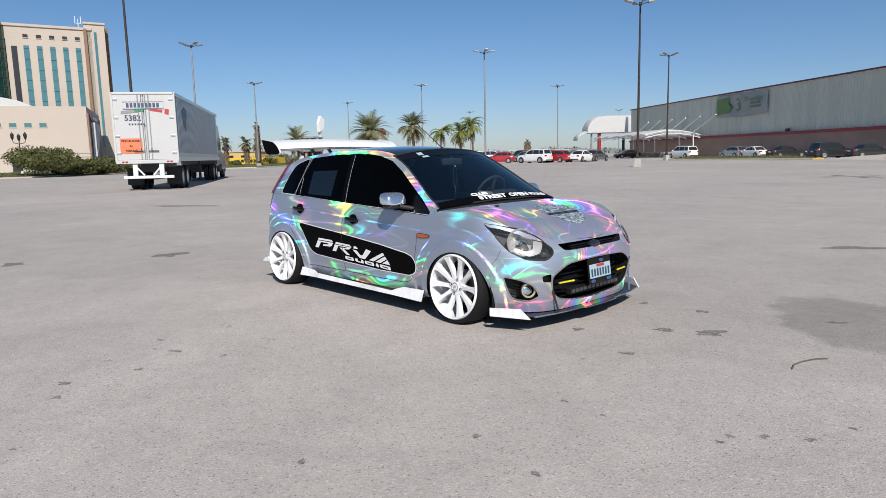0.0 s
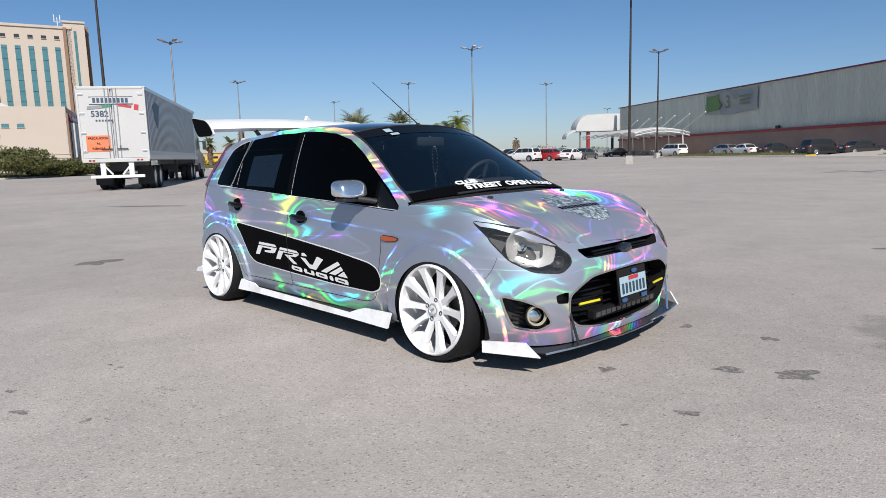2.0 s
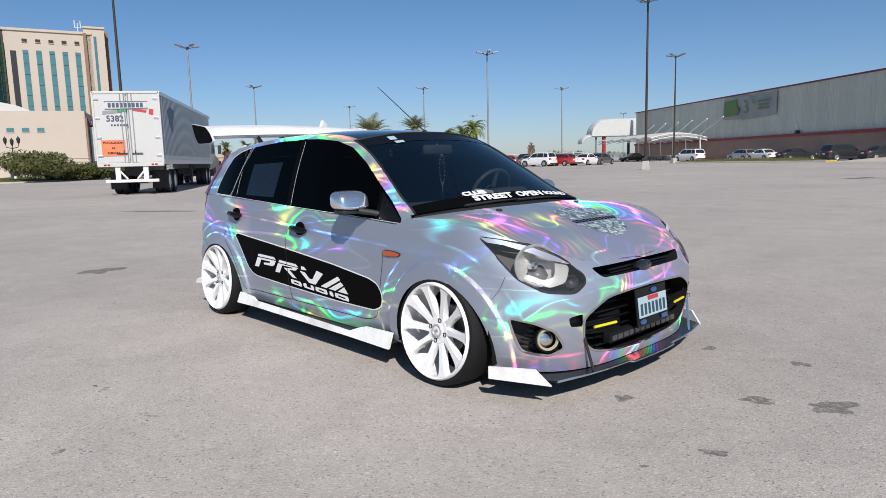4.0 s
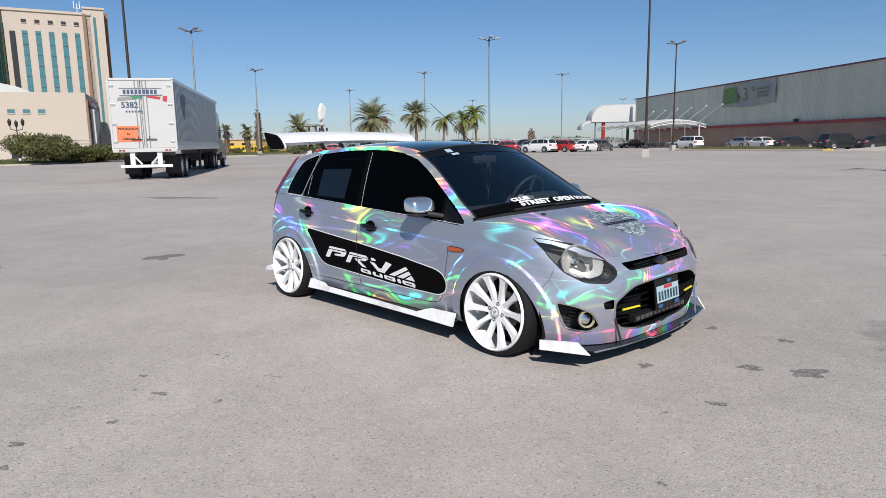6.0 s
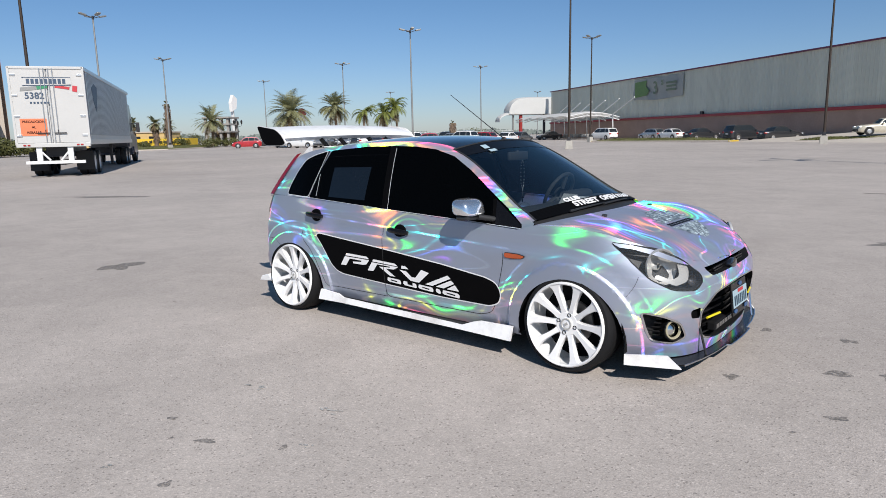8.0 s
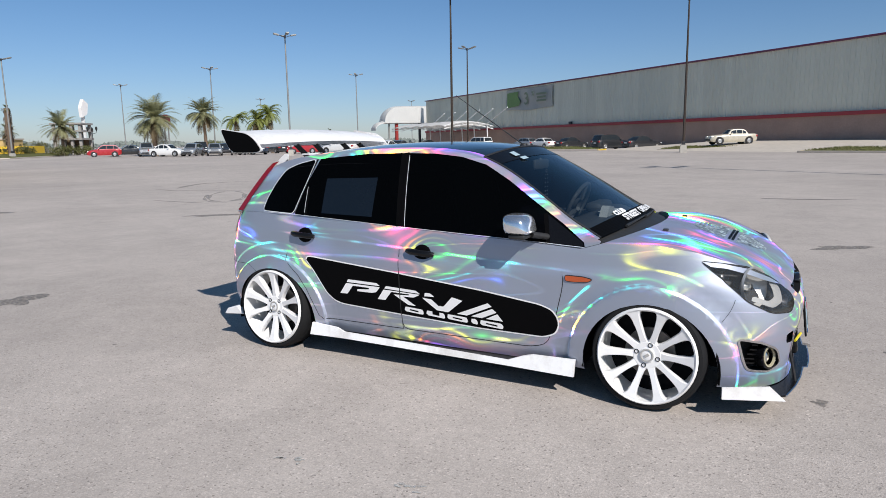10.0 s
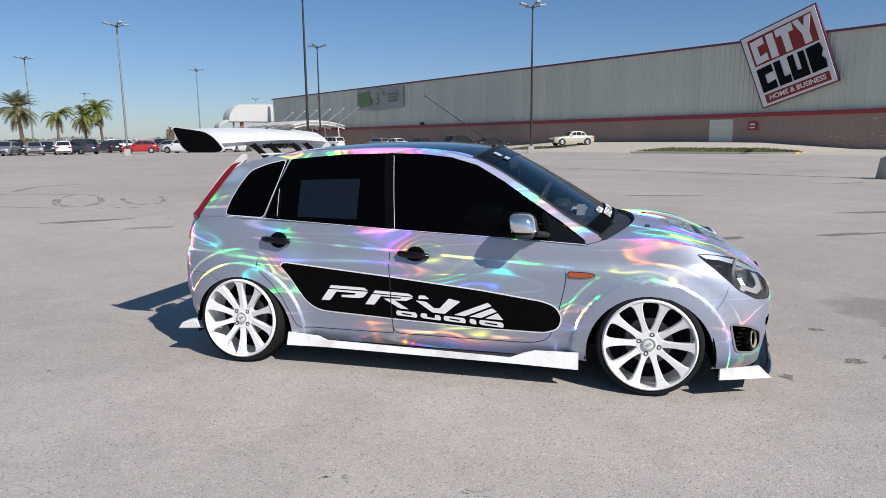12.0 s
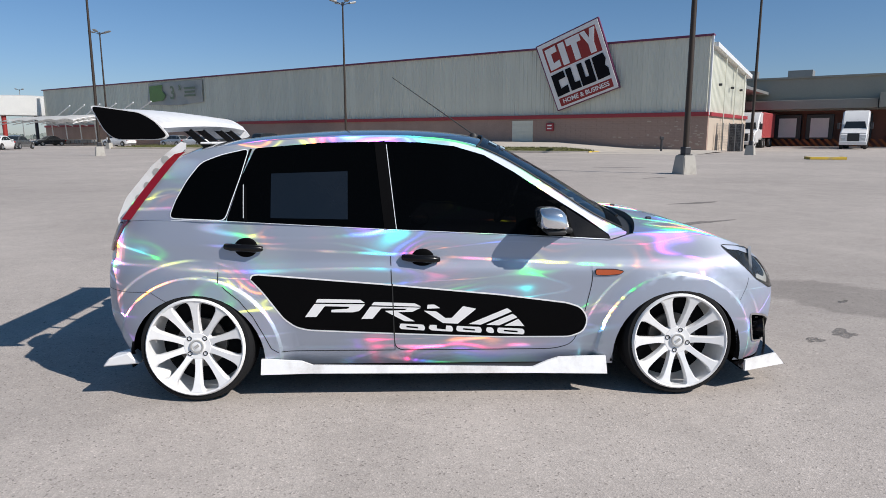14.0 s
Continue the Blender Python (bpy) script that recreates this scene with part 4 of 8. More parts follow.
    def arch_row(p, out, u0=1.0):
        front = 0.10 * (1 if p.x > (rf + ws) / 2 - 0.3 else 0) - 0.05 * (1 if p.x < rr_ else 0)
        return [(p.x + front * (1 - u * u) * 0.6 + out[0], side_y(p.y) * u * u0, p.y + 0.035 * (1 - u * u) + out[1]) for u in (-1, -0.8, -0.4, 0, 0.4, 0.8, 1)]

    bm = bm_new()
    grid_ = [[bm.verts.new(v) for v in arch_row(p, (0, 0))] for p in arch]
    for p, q in zip(grid_, grid_[1:]):
        bridge(bm, p, q, False)
    for k in (0, -1):
        bm.faces.new([r[k] for r in grid_])
    bmesh.ops.recalc_face_normals(bm, faces=list(bm.faces))
    part("cabin", bm, colour, t, "", True, 50)

    def top_at(x):
        for p, q in zip(arch, arch[1:]):
            if p.x <= x <= q.x:
                return p.y + (q.y - p.y) * (x - p.x) / max(1e-6, q.x - p.x)
        return z0

    def glass(m):
        bmesh.ops.recalc_face_normals(m, faces=list(m.faces))
        return part("window", m, M["car_glass"], t)

    xa, xb = rb + 0.20, ws - 0.22
    cuts = [xa, xa + (xb - xa) * 0.24, xa + (xb - xa) * 0.60, xb]
    for sgn in (-1, 1):
        for u0, u1 in zip(cuts, cuts[1:]):
            xs = [u0 + 0.025 + (u1 - u0 - 0.05) * k / 6 for k in range(7)]
            tops = [(x, max(z0 + 0.09, top_at(x) - 0.085)) for x in xs]
            out = [(x, z0 + 0.08) for x in xs] + tops[::-1]
            bm = bm_new()
            vf = [bm.verts.new((x, sgn * (side_y(z) + 0.006), z)) for x, z in out]
            vb = [bm.verts.new((x, sgn * (side_y(z) - 0.02), z)) for x, z in out]
            bm.faces.new(vf)
            bridge(bm, vf, vb)
            glass(bm)
    for lo_, hi_, ox in ((1, 7, -0.008), (21, 28, 0.008)):
        bm = bm_new()
        front = [[bm.verts.new(v) for v in arch_row(p, (ox, 0.008), 0.88)] for p in arch[lo_:hi_]]
        back = [[bm.verts.new(v) for v in arch_row(p, (-ox, -0.012), 0.88)] for p in arch[lo_:hi_]]
        for g_ in (front, back):
            for p, q in zip(g_, g_[1:]):
                bridge(bm, p, q, False)
        for k in (0, -1):
            bridge(bm, [r[k] for r in front], [r[k] for r in back], False)
            bridge(bm, front[k], back[k], False)
        glass(bm)
    for x in (f - 0.82, b + 0.82):
        for sgn in (-1, 1):
            bm = bm_new()
            rr2 = (0.33 if kind != "suv" else 0.36) + 0.055
            lathe(bm, [(0.01, 0.0), (rr2, 0.0), (rr2, -0.05)], 20, pose(x, sgn * (w / 2 - 0.006), rr2 - 0.05, -90 * sgn, 0, 0))
            part("wheel_arch", bm, M["dark_metal"], t)
    for x in (f - 0.82, b + 0.82):
        for y in (-w / 2 + 0.065, w / 2 - 0.065):
            wheel_parts(t, x, y, 0.33 if kind != "suv" else 0.36, 0.2, M["alu"])
    for y in (-w / 2 + 0.3, w / 2 - 0.3):
        bm = bm_new()
        box(bm, f - 0.17, y, 0.68, 0.22, 0.34, 0.13, bev=0.04)
        part("headlight", bm, M["headlamp"], t)
        bm = bm_new()
        box(bm, b + 0.07, y * 1.08, tail - 0.20, 0.16, 0.34, 0.2, bev=0.04)
        part("tail_light", bm, M["lamp_red"], t)
    for y in (-w / 2 - 0.07, w / 2 + 0.07):
        bm = bm_new()
        box(bm, ws - 0.25, y, belt + 0.08, 0.14, 0.2, 0.13, bev=0.04)
        part("mirror", bm, colour, t)
    bm = bm_new()
    box(bm, f - 0.02, 0, 0.45, 0.06, w * 0.6, 0.18, bev=0.02)
    part("grille", bm, M["dark_metal"], t)
    bm = bm_new()
    box(bm, b + 0.0, 0, 0.74, 0.03, 0.42, 0.14, bev=0.01)
    part("rear_plate", bm, M["white_metal"], t)
    bm = bm_new()
    box(bm, b + 0.03, 0, 0.36, 0.07, w * 0.8, 0.14, bev=0.03)
    part("bumper_strip", bm, M["dark_metal"], t)
    return t


PAINT = {k: mat("car_paint_" + k, c, 0.25, mt, 0.03, 1, 20, coat=0.6) for k, c, mt in (("white", (0.75, 0.75, 0.74), 0), ("red", (0.38, 0.02, 0.025), 0), ("dark", (0.03, 0.032, 0.036), 0.2), ("silver", (0.45, 0.46, 0.47), 0.6), ("blue", (0.05, 0.07, 0.11), 0.3), ("beige", (0.50, 0.46, 0.37), 0.1), ("grey", (0.15, 0.155, 0.16), 0.5))}
_cars = {}


def put_car(col, kind, x, y, rz):
    key = (col, kind)
    words = {"sedan": "saloon car", "suv": "sport utility car", "hatch": "hatchback", "van": "passenger van", "boxy": "old boxy saloon car"}
    if key not in _cars:
        t = parked_car(PAINT[col], kind, f"{col} {words[kind]} parked on the asphalt lot")
        t.matrix_basis = pose(x, y, 0, 0, 0, rz)
        _cars[key] = t
    else:
        copy_thing(_cars[key], pose(x, y, 0, 0, 0, rz))


FA = math.degrees(math.atan2(SU.y, SU.x))
for col, kind, x, y, rz in [
        ("white", "suv", -48.0, 63.0, 182), ("red", "hatch", -46.3, 65.2, 182), ("white", "sedan", -44.1, 67.8, FA - 48), ("grey", "sedan", -44.3, 71.2, FA - 48),
        ("white", "van", -42.5, 92.1, FA + 12), ("silver", "hatch", -33.4, 88.4, FA + 10), ("white", "sedan", -30.1, 86.8, FA + 5), ("dark", "sedan", -24.4, 82.0, FA - 88), ("dark", "suv", -17.6, 75.4, FA - 92), ("dark", "sedan", -13.6, 73.6, FA - 94),
        ("dark", "sedan", -56.0, 99.0, FA + 95),
        ("red", "hatch", -76.7, 51.3, 235), ("dark", "sedan", -77.4, 55.3, 233), ("silver", "suv", -70.5, 52.8, 322), ("white", "sedan", -65.1, 51.6, 15),
        ("silver", "hatch", -62.6, 53.0, 300), ("dark", "suv", -67.8, 59.0, 318), ("silver", "sedan", -60.9, 54.9, 317), ("dark", "sedan", -66.4, 62.0, 316), ("white", "hatch", -59.3, 57.2, 135), ("dark", "hatch", -64.2, 62.8, 314), ("blue", "suv", -58.2, 58.5, 168),
        ("dark", "sedan", -61.9, 67.1, 156), ("white", "van", -67.6, 76.7, 40), ("red", "hatch", -53.4, 62.4, 219), ("dark", "suv", -61.3, 76.6, 278), ("silver", "hatch", -56.4, 71.5, 185),
        ("white", "sedan", -98.6, 12.6, FA + 30)]:
    put_car(col, kind, x, y, rz)

# ---- box trailer and tractor ----
TD = Vector((-0.850, 0.527, 0)).normalized()   # towards the cab
TR_ = axes(Vector((-25.62, 6.85, 0)), TD, Vector((-TD.y, TD.x, 0)))
trailer = thing("box_trailer", TR_, "long white box trailer with ribbed sides, parked", "trailer")
LT, WT, Z0, Z1 = 15.4, 2.6, 1.30, 4.28
bm = bm_new()
box(bm, LT / 2, 0, (Z0 + Z1) / 2, LT - 0.1, WT - 0.06, Z1 - Z0)
part("box_body", bm, M["trailer_side"], trailer)
bm = bm_new()
for k in range(48):
    x = 0.35 + k * 0.3
    for y in (-WT / 2 - 0.012 + 0.02, WT / 2 + 0.012 - 0.02):
        box(bm, x, y * 1.008, (Z0 + Z1) / 2 + 0.1, 0.10, 0.06, Z1 - Z0 - 0.5)
part("side_ribs", bm, M["trailer_side"], trailer)["kind"] = "stuff"
for y in (-WT / 2, WT / 2):
    for rz_, rh_ in ((Z1 - 0.06, 0.16), (Z0 + 0.08, 0.22)):
        bm = bm_new()
        box(bm, LT / 2, y, rz_, LT, 0.08, rh_, bev=0.02)
        part("rail", bm, M["alu"], trailer)
bm = bm_new()
box(bm, LT / 2, 0, Z1 + 0.01, LT, WT, 0.04)
part("trailer_roof", bm, M["trailer_white"], trailer)
for sgn in (-1, 1):
    bm = bm_new()
    box(bm, 0, sgn * WT / 4, (Z0 + Z1) / 2, 0.06, WT / 2 - 0.05, Z1 - Z0 - 0.14, bev=0.012)
    d = part("rear_door", bm, M["trailer_white"], trailer, "white painted rear door")
    for k in (0.08, 0.22):
        bm = bm_new()
        tube(bm, [(-0.06, sgn * k, Z0 + 0.05), (-0.06, sgn * k, Z1 - 0.05)], 0.018, 8)
        part("lock_rod", bm, M["alu"], d)
    for z in (Z0 + 0.35, Z0 + 1.1, Z0 + 1.9, Z1 - 0.3):
        bm = bm_new()
        box(bm, -0.04, sgn * (WT / 2 - 0.14), z, 0.03, 0.22, 0.09, bev=0.008)
        part("hinge", bm, M["alu"], d)
    bm = bm_new()
    box(bm, -0.09, sgn * 0.3, Z0 + 0.45, 0.03, 0.42, 0.04, bev=0.008)
    box(bm, -0.09, sgn * 0.22, Z0 + 0.5, 0.03, 0.03, 0.16)
    part("lock_lever", bm, M["dark_metal"], d)
bm = bm_new()
box(bm, -0.01, 0, Z1 - 0.03, 0.1, WT, 0.1, bev=0.015)
box(bm, -0.01, 0, Z0 - 0.02, 0.14, WT, 0.16, bev=0.015)
for y in (-WT / 2 + 0.02, WT / 2 - 0.02):
    box(bm, -0.01, y, (Z0 + Z1) / 2, 0.1, 0.08, Z1 - Z0)
part("rear_frame", bm, M["trailer_white"], trailer)
for y in (-1.0, -0.86, 1.0, 0.86):
    bm = bm_new()
    box(bm, -0.09, y, Z0 - 0.02, 0.03, 0.1, 0.06, bev=0.01)
    part("tail_light", bm, M["lamp_red"], trailer)
bm = bm_new()
for y in (-0.55, 0.55):
    box(bm, 0.05, y, 0.92, 0.12, 0.2, 0.62, bev=0.01)
    tube(bm, [(0.05, y * 1.0, 1.1), (0.05, y * 0.35, 0.68)], 0.04, 6)
box(bm, 0.0, 0, 0.60, 0.1, 2.1, 0.12, bev=0.01)
part("underrun_bar", bm, M["white_metal"], trailer)


def on_rear(a, z, d=0.0):
    return Matrix.Translation((-0.04 - d, -a, z)) @ Matrix(((0, 0, -1, 0), (-1, 0, 0, 0), (0, 1, 0, 0), (0, 0, 0, 1)))


bm = bm_new()
prism(bm, [(-0.85, -0.14), (0.85, -0.10), (0.85, 0.16), (-0.78, 0.16)], 0.006, on_rear(0, 3.72))
plate = part("name_band", bm, M["trailer_white"], trailer)
bm = bm_new()
for k in range(9):
    prism(bm, [(-0.70 + k * 0.155, -0.09), (-0.59 + k * 0.155, -0.09), (-0.59 + k * 0.155, 0.10), (-0.70 + k * 0.155, 0.10)], 0.006, on_rear(0, 3.73, 0.006))
for y in (0.16, -0.14):
    prism(bm, [(-0.84, y - 0.012), (0.84, y - 0.012), (0.84, y + 0.012), (-0.84, y + 0.012)], 0.006, on_rear(0, 3.72, 0.006))
part("name_bar", bm, M["navy"], plate)
for pts, mm in (([(-0.95, 3.36), (-0.35, 3.42), (-0.38, 3.55), (-0.92, 3.5)], "steel_grey"), ([(-0.35, 3.42), (0.0, 3.48), (0.0, 3.57), (-0.38, 3.55)], "flag_green"), ([(0.25, 3.5), (0.75, 3.42), (0.78, 3.52), (0.27, 3.58)], "flag_red"), ([(0.85, 3.36), (1.02, 3.32), (1.05, 3.55), (0.88, 3.58)], "flag_red")):
    bm = bm_new()
    prism(bm, pts, 0.006, on_rear(0, 0))
    part("ribbon_print", bm, M[mm], trailer)
letters("fleet_number", "5382", 0.34, M["navy"], trailer, on_rear(-0.48, 3.18, 0.004), 0.003, 0.006)
bm = bm_new()
for k in range(6):
    box(bm, 0, 0, 0, 0.07, 0.07, 0.004, on_rear(-0.62 + k * 0.12, 2.92, 0.003))
part("print_bar", bm, M["navy"], trailer)
bm = bm_new()
box(bm, 0, 0, 0, 0.92, 0.66, 0.012, on_rear(-0.62, 1.98, 0.004))
pl = part("placard", bm, M["orange"], trailer, "orange warning placard")
for k, w in enumerate(("PRECAUCION", "AL", "REBASAR")):
    letters("lettering", w, 0.125, M["sign_black"], pl, on_rear(-0.62, 2.19 - k * 0.21, 0.014), 0.002, 0.003)
# crest on the side
bm = bm_new()
prism(bm, [(0, 0), (0.7, 0.2), (1.5, 0.1), (1.2, -0.5), (0.9, -1.0), (0.3, -0.6)], 0.01, Matrix.Translation((1.4, -WT / 2 - 0.03, 3.6)) @ Matrix.Rotation(radians(90), 4, "X"))
part("crest_print", bm, M["navy"], trailer, "dark blue crest print")
for x in (1.9, 3.2):
    for y in (-1.0, -0.68, 0.68, 1.0):
        wheel_parts(trailer, x, y, 0.51, 0.28, M["white_metal"])
bm = bm_new()
box(bm, 2.5, 0, 0.55, 2.4, 0.2, 0.2)
box(bm, 2.5, 0, 1.0, 3.2, 1.0, 0.4)
part("bogie", bm, M["dark_metal"], trailer)
for y in (-0.85, 0.85):
    bm = bm_new()
    box(bm, 1.20, y, 0.62, 0.03, 0.66, 0.78, bev=0.01)
    part("mud_flap", bm, M["rubber"], trailer, "black rubber mud flap")
bm = bm_new()
for y in (-0.7, 0.7):
    box(bm, 10.6, y, 0.75, 0.14, 0.14, 1.1)
    box(bm, 10.6, y, 0.16, 0.3, 0.3, 0.03)
part("landing_leg", bm, M["dark_metal"], trailer)


def tractor(m, colour, label):
    t = thing("truck_tractor", m, label, "truck")
    bm = bm_new()
    pr = [(-3.2, 0.9), (-3.2, 3.5), (-2.9, 3.85), (-1.2, 3.7), (-0.35, 2.75), (0.0, 1.95), (1.5, 1.75), (1.85, 1.5), (1.9, 0.5), (-0.5, 0.5), (-0.6, 0.9)]
    prism(bm, pr, 2.3, Matrix(((1, 0, 0, 0), (0, 0, -1, 1.15), (0, 1, 0, 0), (0, 0, 0, 1))))
    bmesh.ops.bevel(bm, geom=list(bm.edges), offset=0.12, segments=3, affect="EDGES", clamp_overlap=True)
    part("cab", bm, colour, t, "", True, 30)
    bm = bm_new()
    prism(bm, [(-0.95, 0), (0.95, 0), (0.8, 0.72), (-0.8, 0.72)], 0.03, axes((0.06, 0, 2.02), (0, 1, 0), (-0.40, 0, 0.92)))
    part("windscreen", bm, M["car_glass"], t)
    for sgn in (-1, 1):
        bm = bm_new()
        prism(bm, [(-1.1, 2.0), (-0.25, 2.0), (-0.5, 2.7), (-1.1, 2.75)], 0.03, Matrix(((1, 0, 0, 0), (0, 0, -1, sgn * 1.155 + 0.015), (0, 1, 0, 0), (0, 0, 0, 1))))
        part("side_window", bm, M["car_glass"], t)
        bm = bm_new()
        box(bm, 0.15, sgn * 1.42, 2.25, 0.16, 0.22, 0.62, bev=0.04)
        tube(bm, [(0.0, sgn * 1.12, 2.5), (0.15, sgn * 1.42, 2.5)], 0.025, 6)
        part("mirror", bm, M["dark_metal"], t)
        bm = bm_new()
        box(bm, 1.86, sgn * 0.85, 0.98, 0.1, 0.36, 0.24, bev=0.03)
        part("headlight", bm, M["headlamp"], t)
    bm = bm_new()
    box(bm, 1.9, 0, 1.15, 0.06, 1.0, 0.75, bev=0.03)
    part("grille", bm, M["dark_metal"], t)
    bm = bm_new()
    box(bm, 1.9, 0, 0.58, 0.25, 2.3, 0.34, bev=0.06)
    part("bumper", bm, colour, t)
    bm = bm_new()
    box(bm, -3.0, 0, 0.85, 5.0, 0.9, 0.3)
    part("chassis", bm, M["dark_metal"], t)
    for x, ys in ((0.95, (-1.0, 1.0)), (-3.6, (-1.0, -0.68, 0.68, 1.0)), (-4.9, (-1.0, -0.68, 0.68, 1.0))):
        for y in ys:
            wheel_parts(t, x, y, 0.5, 0.28, M["alu"])
    return t


TRUCKP = mat("truck_grey_paint", (0.10, 0.11, 0.14), 0.3, 0.1, 0.05, 1, 12, coat=0.4)
TRUCKW = mat("truck_white_paint", (0.75, 0.75, 0.75), 0.3, 0, 0.05, 1, 12, coat=0.4)
tractor(TR_ @ pose(18.7, 0, 0), TRUCKP, "dark blue-grey road tractor coupled to the trailer")
tractor(axes((42.86, 60.44, 0), (-0.58, -0.81, 0), (0.81, -0.58, 0)), TRUCKW, "white long-nosed truck tractor at the loading dock")
tractor(axes((34.44, 65.34, 0), (-0.58, -0.81, 0), (0.81, -0.58, 0)), TRUCKW, "white truck tractor with a red trailer at the dock")
rt = thing("red_trailer", axes((35.7, 67.1, 0), (0.58, 0.81, 0), (-0.81, 0.58, 0)), "faded red box trailer behind a white cab", "trailer")
bm = bm_new()
box(bm, 4.6, 0, 2.45, 8.6, 2.5, 2.7, bev=0.03)
part("box_body", bm, M["red_truck"], rt)
bm = bm_new()
for k in range(22):
    box(bm, 0.5 + k * 0.38, -1.26, 2.45, 0.06, 0.03, 2.5)
part("side_ribs", bm, M["red_truck"], rt)["kind"] = "stuff"
for x in (6.6, 7.8):
    for y in (-1.0, 1.0):
        wheel_parts(rt, x, y, 0.5, 0.3, M["alu"])

# ---- hotel ----
HO = axes((-137.9, 41.4, 0), (-0.243, -0.970, 0), (0.970, -0.243, 0))  # x along the front, y away
HO = HO @ Matrix.Diagonal((1, 1, 0.964, 1))
hotel = thing("hotel_tower", HO, "tall cream hotel block with long teal window strips", "building", flip=True)
bm = bm_new()
box(bm, 9.8, 8.0, 14.0, 15.6, 16.0, 28.0)
part("front_wall", bm, M["hotel"], hotel)
bm = bm_new()
box(bm, 1.4, 7.5, 14.6, 3.6, 15.0, 29.2)
part("corner_wall", bm, M["hotel"], hotel)
bm = bm_new()
box(bm, -0.75, 9.0, 14.4, 0.8, 14.0, 28.8)
part("side_wall", bm, M["hotel_brown"], hotel, "shaded brown side wall")
bm = bm_new()
box(bm, 3.05, -0.2, 14.0, 0.55, 0.6, 28.0)
part("brown_fin", bm, M["hotel_brown"], hotel)
bm = bm_new()
box(bm, 9.8, 0.0, 28.0, 15.9, 0.5, 0.5, bev=0.05)
box(bm, 1.4, 0.0, 29.2, 3.9, 0.5, 0.4, bev=0.05)
part("cornice", bm, M["hotel"], hotel)
for k in range(5):
    x = 4.45 + k * 2.15
    bm = bm_new()
    box(bm, x, -0.02, 15.6, 0.88, 0.16, 17.2)
    w = part("window_strip", bm, M["teal_glass"], hotel, "long teal glass strip")
    for z in range(9):
        bm = bm_new()
        box(bm, x, -0.12, 7.6 + z * 2.0, 0.88, 0.06, 0.05)
        part("glazing_bar", bm, M["dark_metal"], w)
    bm = bm_new()
    box(bm, x, -0.02, 26.0, 0.8, 0.16, 0.62)
    w = part("window", bm, M["dark_opening"], hotel)
    bm = bm_new()
    box(bm, x, -0.12, 25.66, 0.9, 0.1, 0.08)
    part("sill", bm, M["hotel"], w)
bm = bm_new()
box(bm, 1.3, -0.02, 16.0, 0.45, 0.16, 23.0)
part("window_strip", bm, M["teal_glass"], hotel)
bm = bm_new()
box(bm, 15.0, -0.02, 14.5, 0.9, 0.2, 19.0)
part("dark_strip", bm, M["dark_opening"], hotel)
bm = bm_new()
tube(bm, [(4.0, 2, 28), (4.0, 2, 30.3)], 0.08, 6)
for d in (-0.5, 0.5):
    tube(bm, [(4.0, 2, 29.4), (4.0 + d, 2, 29.4), (4.0 + d, 2, 30.8)], 0.09, 6)
part("roof_antenna", bm, M["white_metal"], hotel)
tower = thing("glass_tower", HO, "round tower of dark green glass on the hotel front", "building", flip=True)
bm = bm_new()
lathe(bm, [(4.4, 6.0), (4.4, 27.6), (4.2, 28.2), (0.01, 28.4)], 28, pose(20.6, 1.0, 0))
part("glass_drum", bm, M["green_glass"], tower, "dark green mirrored drum", False)
bm = bm_new()
for z in range(11):
    lathe(bm, [(4.36, 7.0 + z * 1.8), (4.46, 7.05 + z * 1.8), (4.46, 7.15 + z * 1.8), (4.36, 7.2 + z * 1.8)], 28, pose(20.6, 1.0, 0))
for k in range(28):
    a = 2 * math.pi * k / 28
    tube(bm, [(20.6 + 4.42 * math.cos(a), 1 + 4.42 * math.sin(a), 6.5), (20.6 + 4.42 * math.cos(a), 1 + 4.42 * math.sin(a), 25.4)], 0.05, 4)
part("mullions", bm, mat("tower_mullion", (0.03, 0.09, 0.06), 0.4, 0.4, 0.1), tower)["kind"] = "stuff"
# low wing in front
put_car("beige", "boxy", -3.6, 64.5, FA + 66)
_cars["beige", "boxy"].location.z = 0.56
LO = axes((-112.0, 29.6, 0), (-0.36, -0.933, 0), (0.933, -0.36, 0))
wing = thing("low_building", LO, "low windowless sand-coloured wing of the hotel", "building", flip=True)
bm = bm_new()
box(bm, 20, 12, 5.1, 40, 24, 10.2)
part("wall", bm, M["hotel"], wing)
bm = bm_new()
box(bm, 20, -0.03, 2.4, 40.2, 0.2, 0.25)
box(bm, 20, -0.03, 2.9, 40.2, 0.12, 0.12)
part("ledge", bm, M["hotel"], wing)
for k in range(9):
    bm = bm_new()
    box(bm, 6.2 + k * 2.03, -0.01, 7.3, 0.95, 0.12, 0.62)
    w = part("window", bm, M["teal_glass"], wing)
    bm = bm_new()
    box(bm, 6.2 + k * 2.03, -0.06, 6.96, 1.1, 0.12, 0.09)
    part("sill", bm, M["hotel"], w)
for k in range(8):
    bm = bm_new()
    box(bm, 7.0 + k * 3.2, -0.01, 1.1, 1.3, 0.12, 2.0)
    part("opening", bm, M["dark_opening"], wing)
bm = bm_new()
prism(bm, [(0, 0), (8, 0), (7.2, 1.1), (4.5, 1.5), (2.2, 1.0)], 6, Matrix.Translation((7.3, 8, 10.2)) @ Matrix.Rotation(radians(90), 4, "X"))
bmesh.ops.bevel(bm, geom=list(bm.edges), offset=0.15, segments=2, affect="EDGES")
part("roof_vault", bm, M["membrane"], wing, "white fabric roof peak")
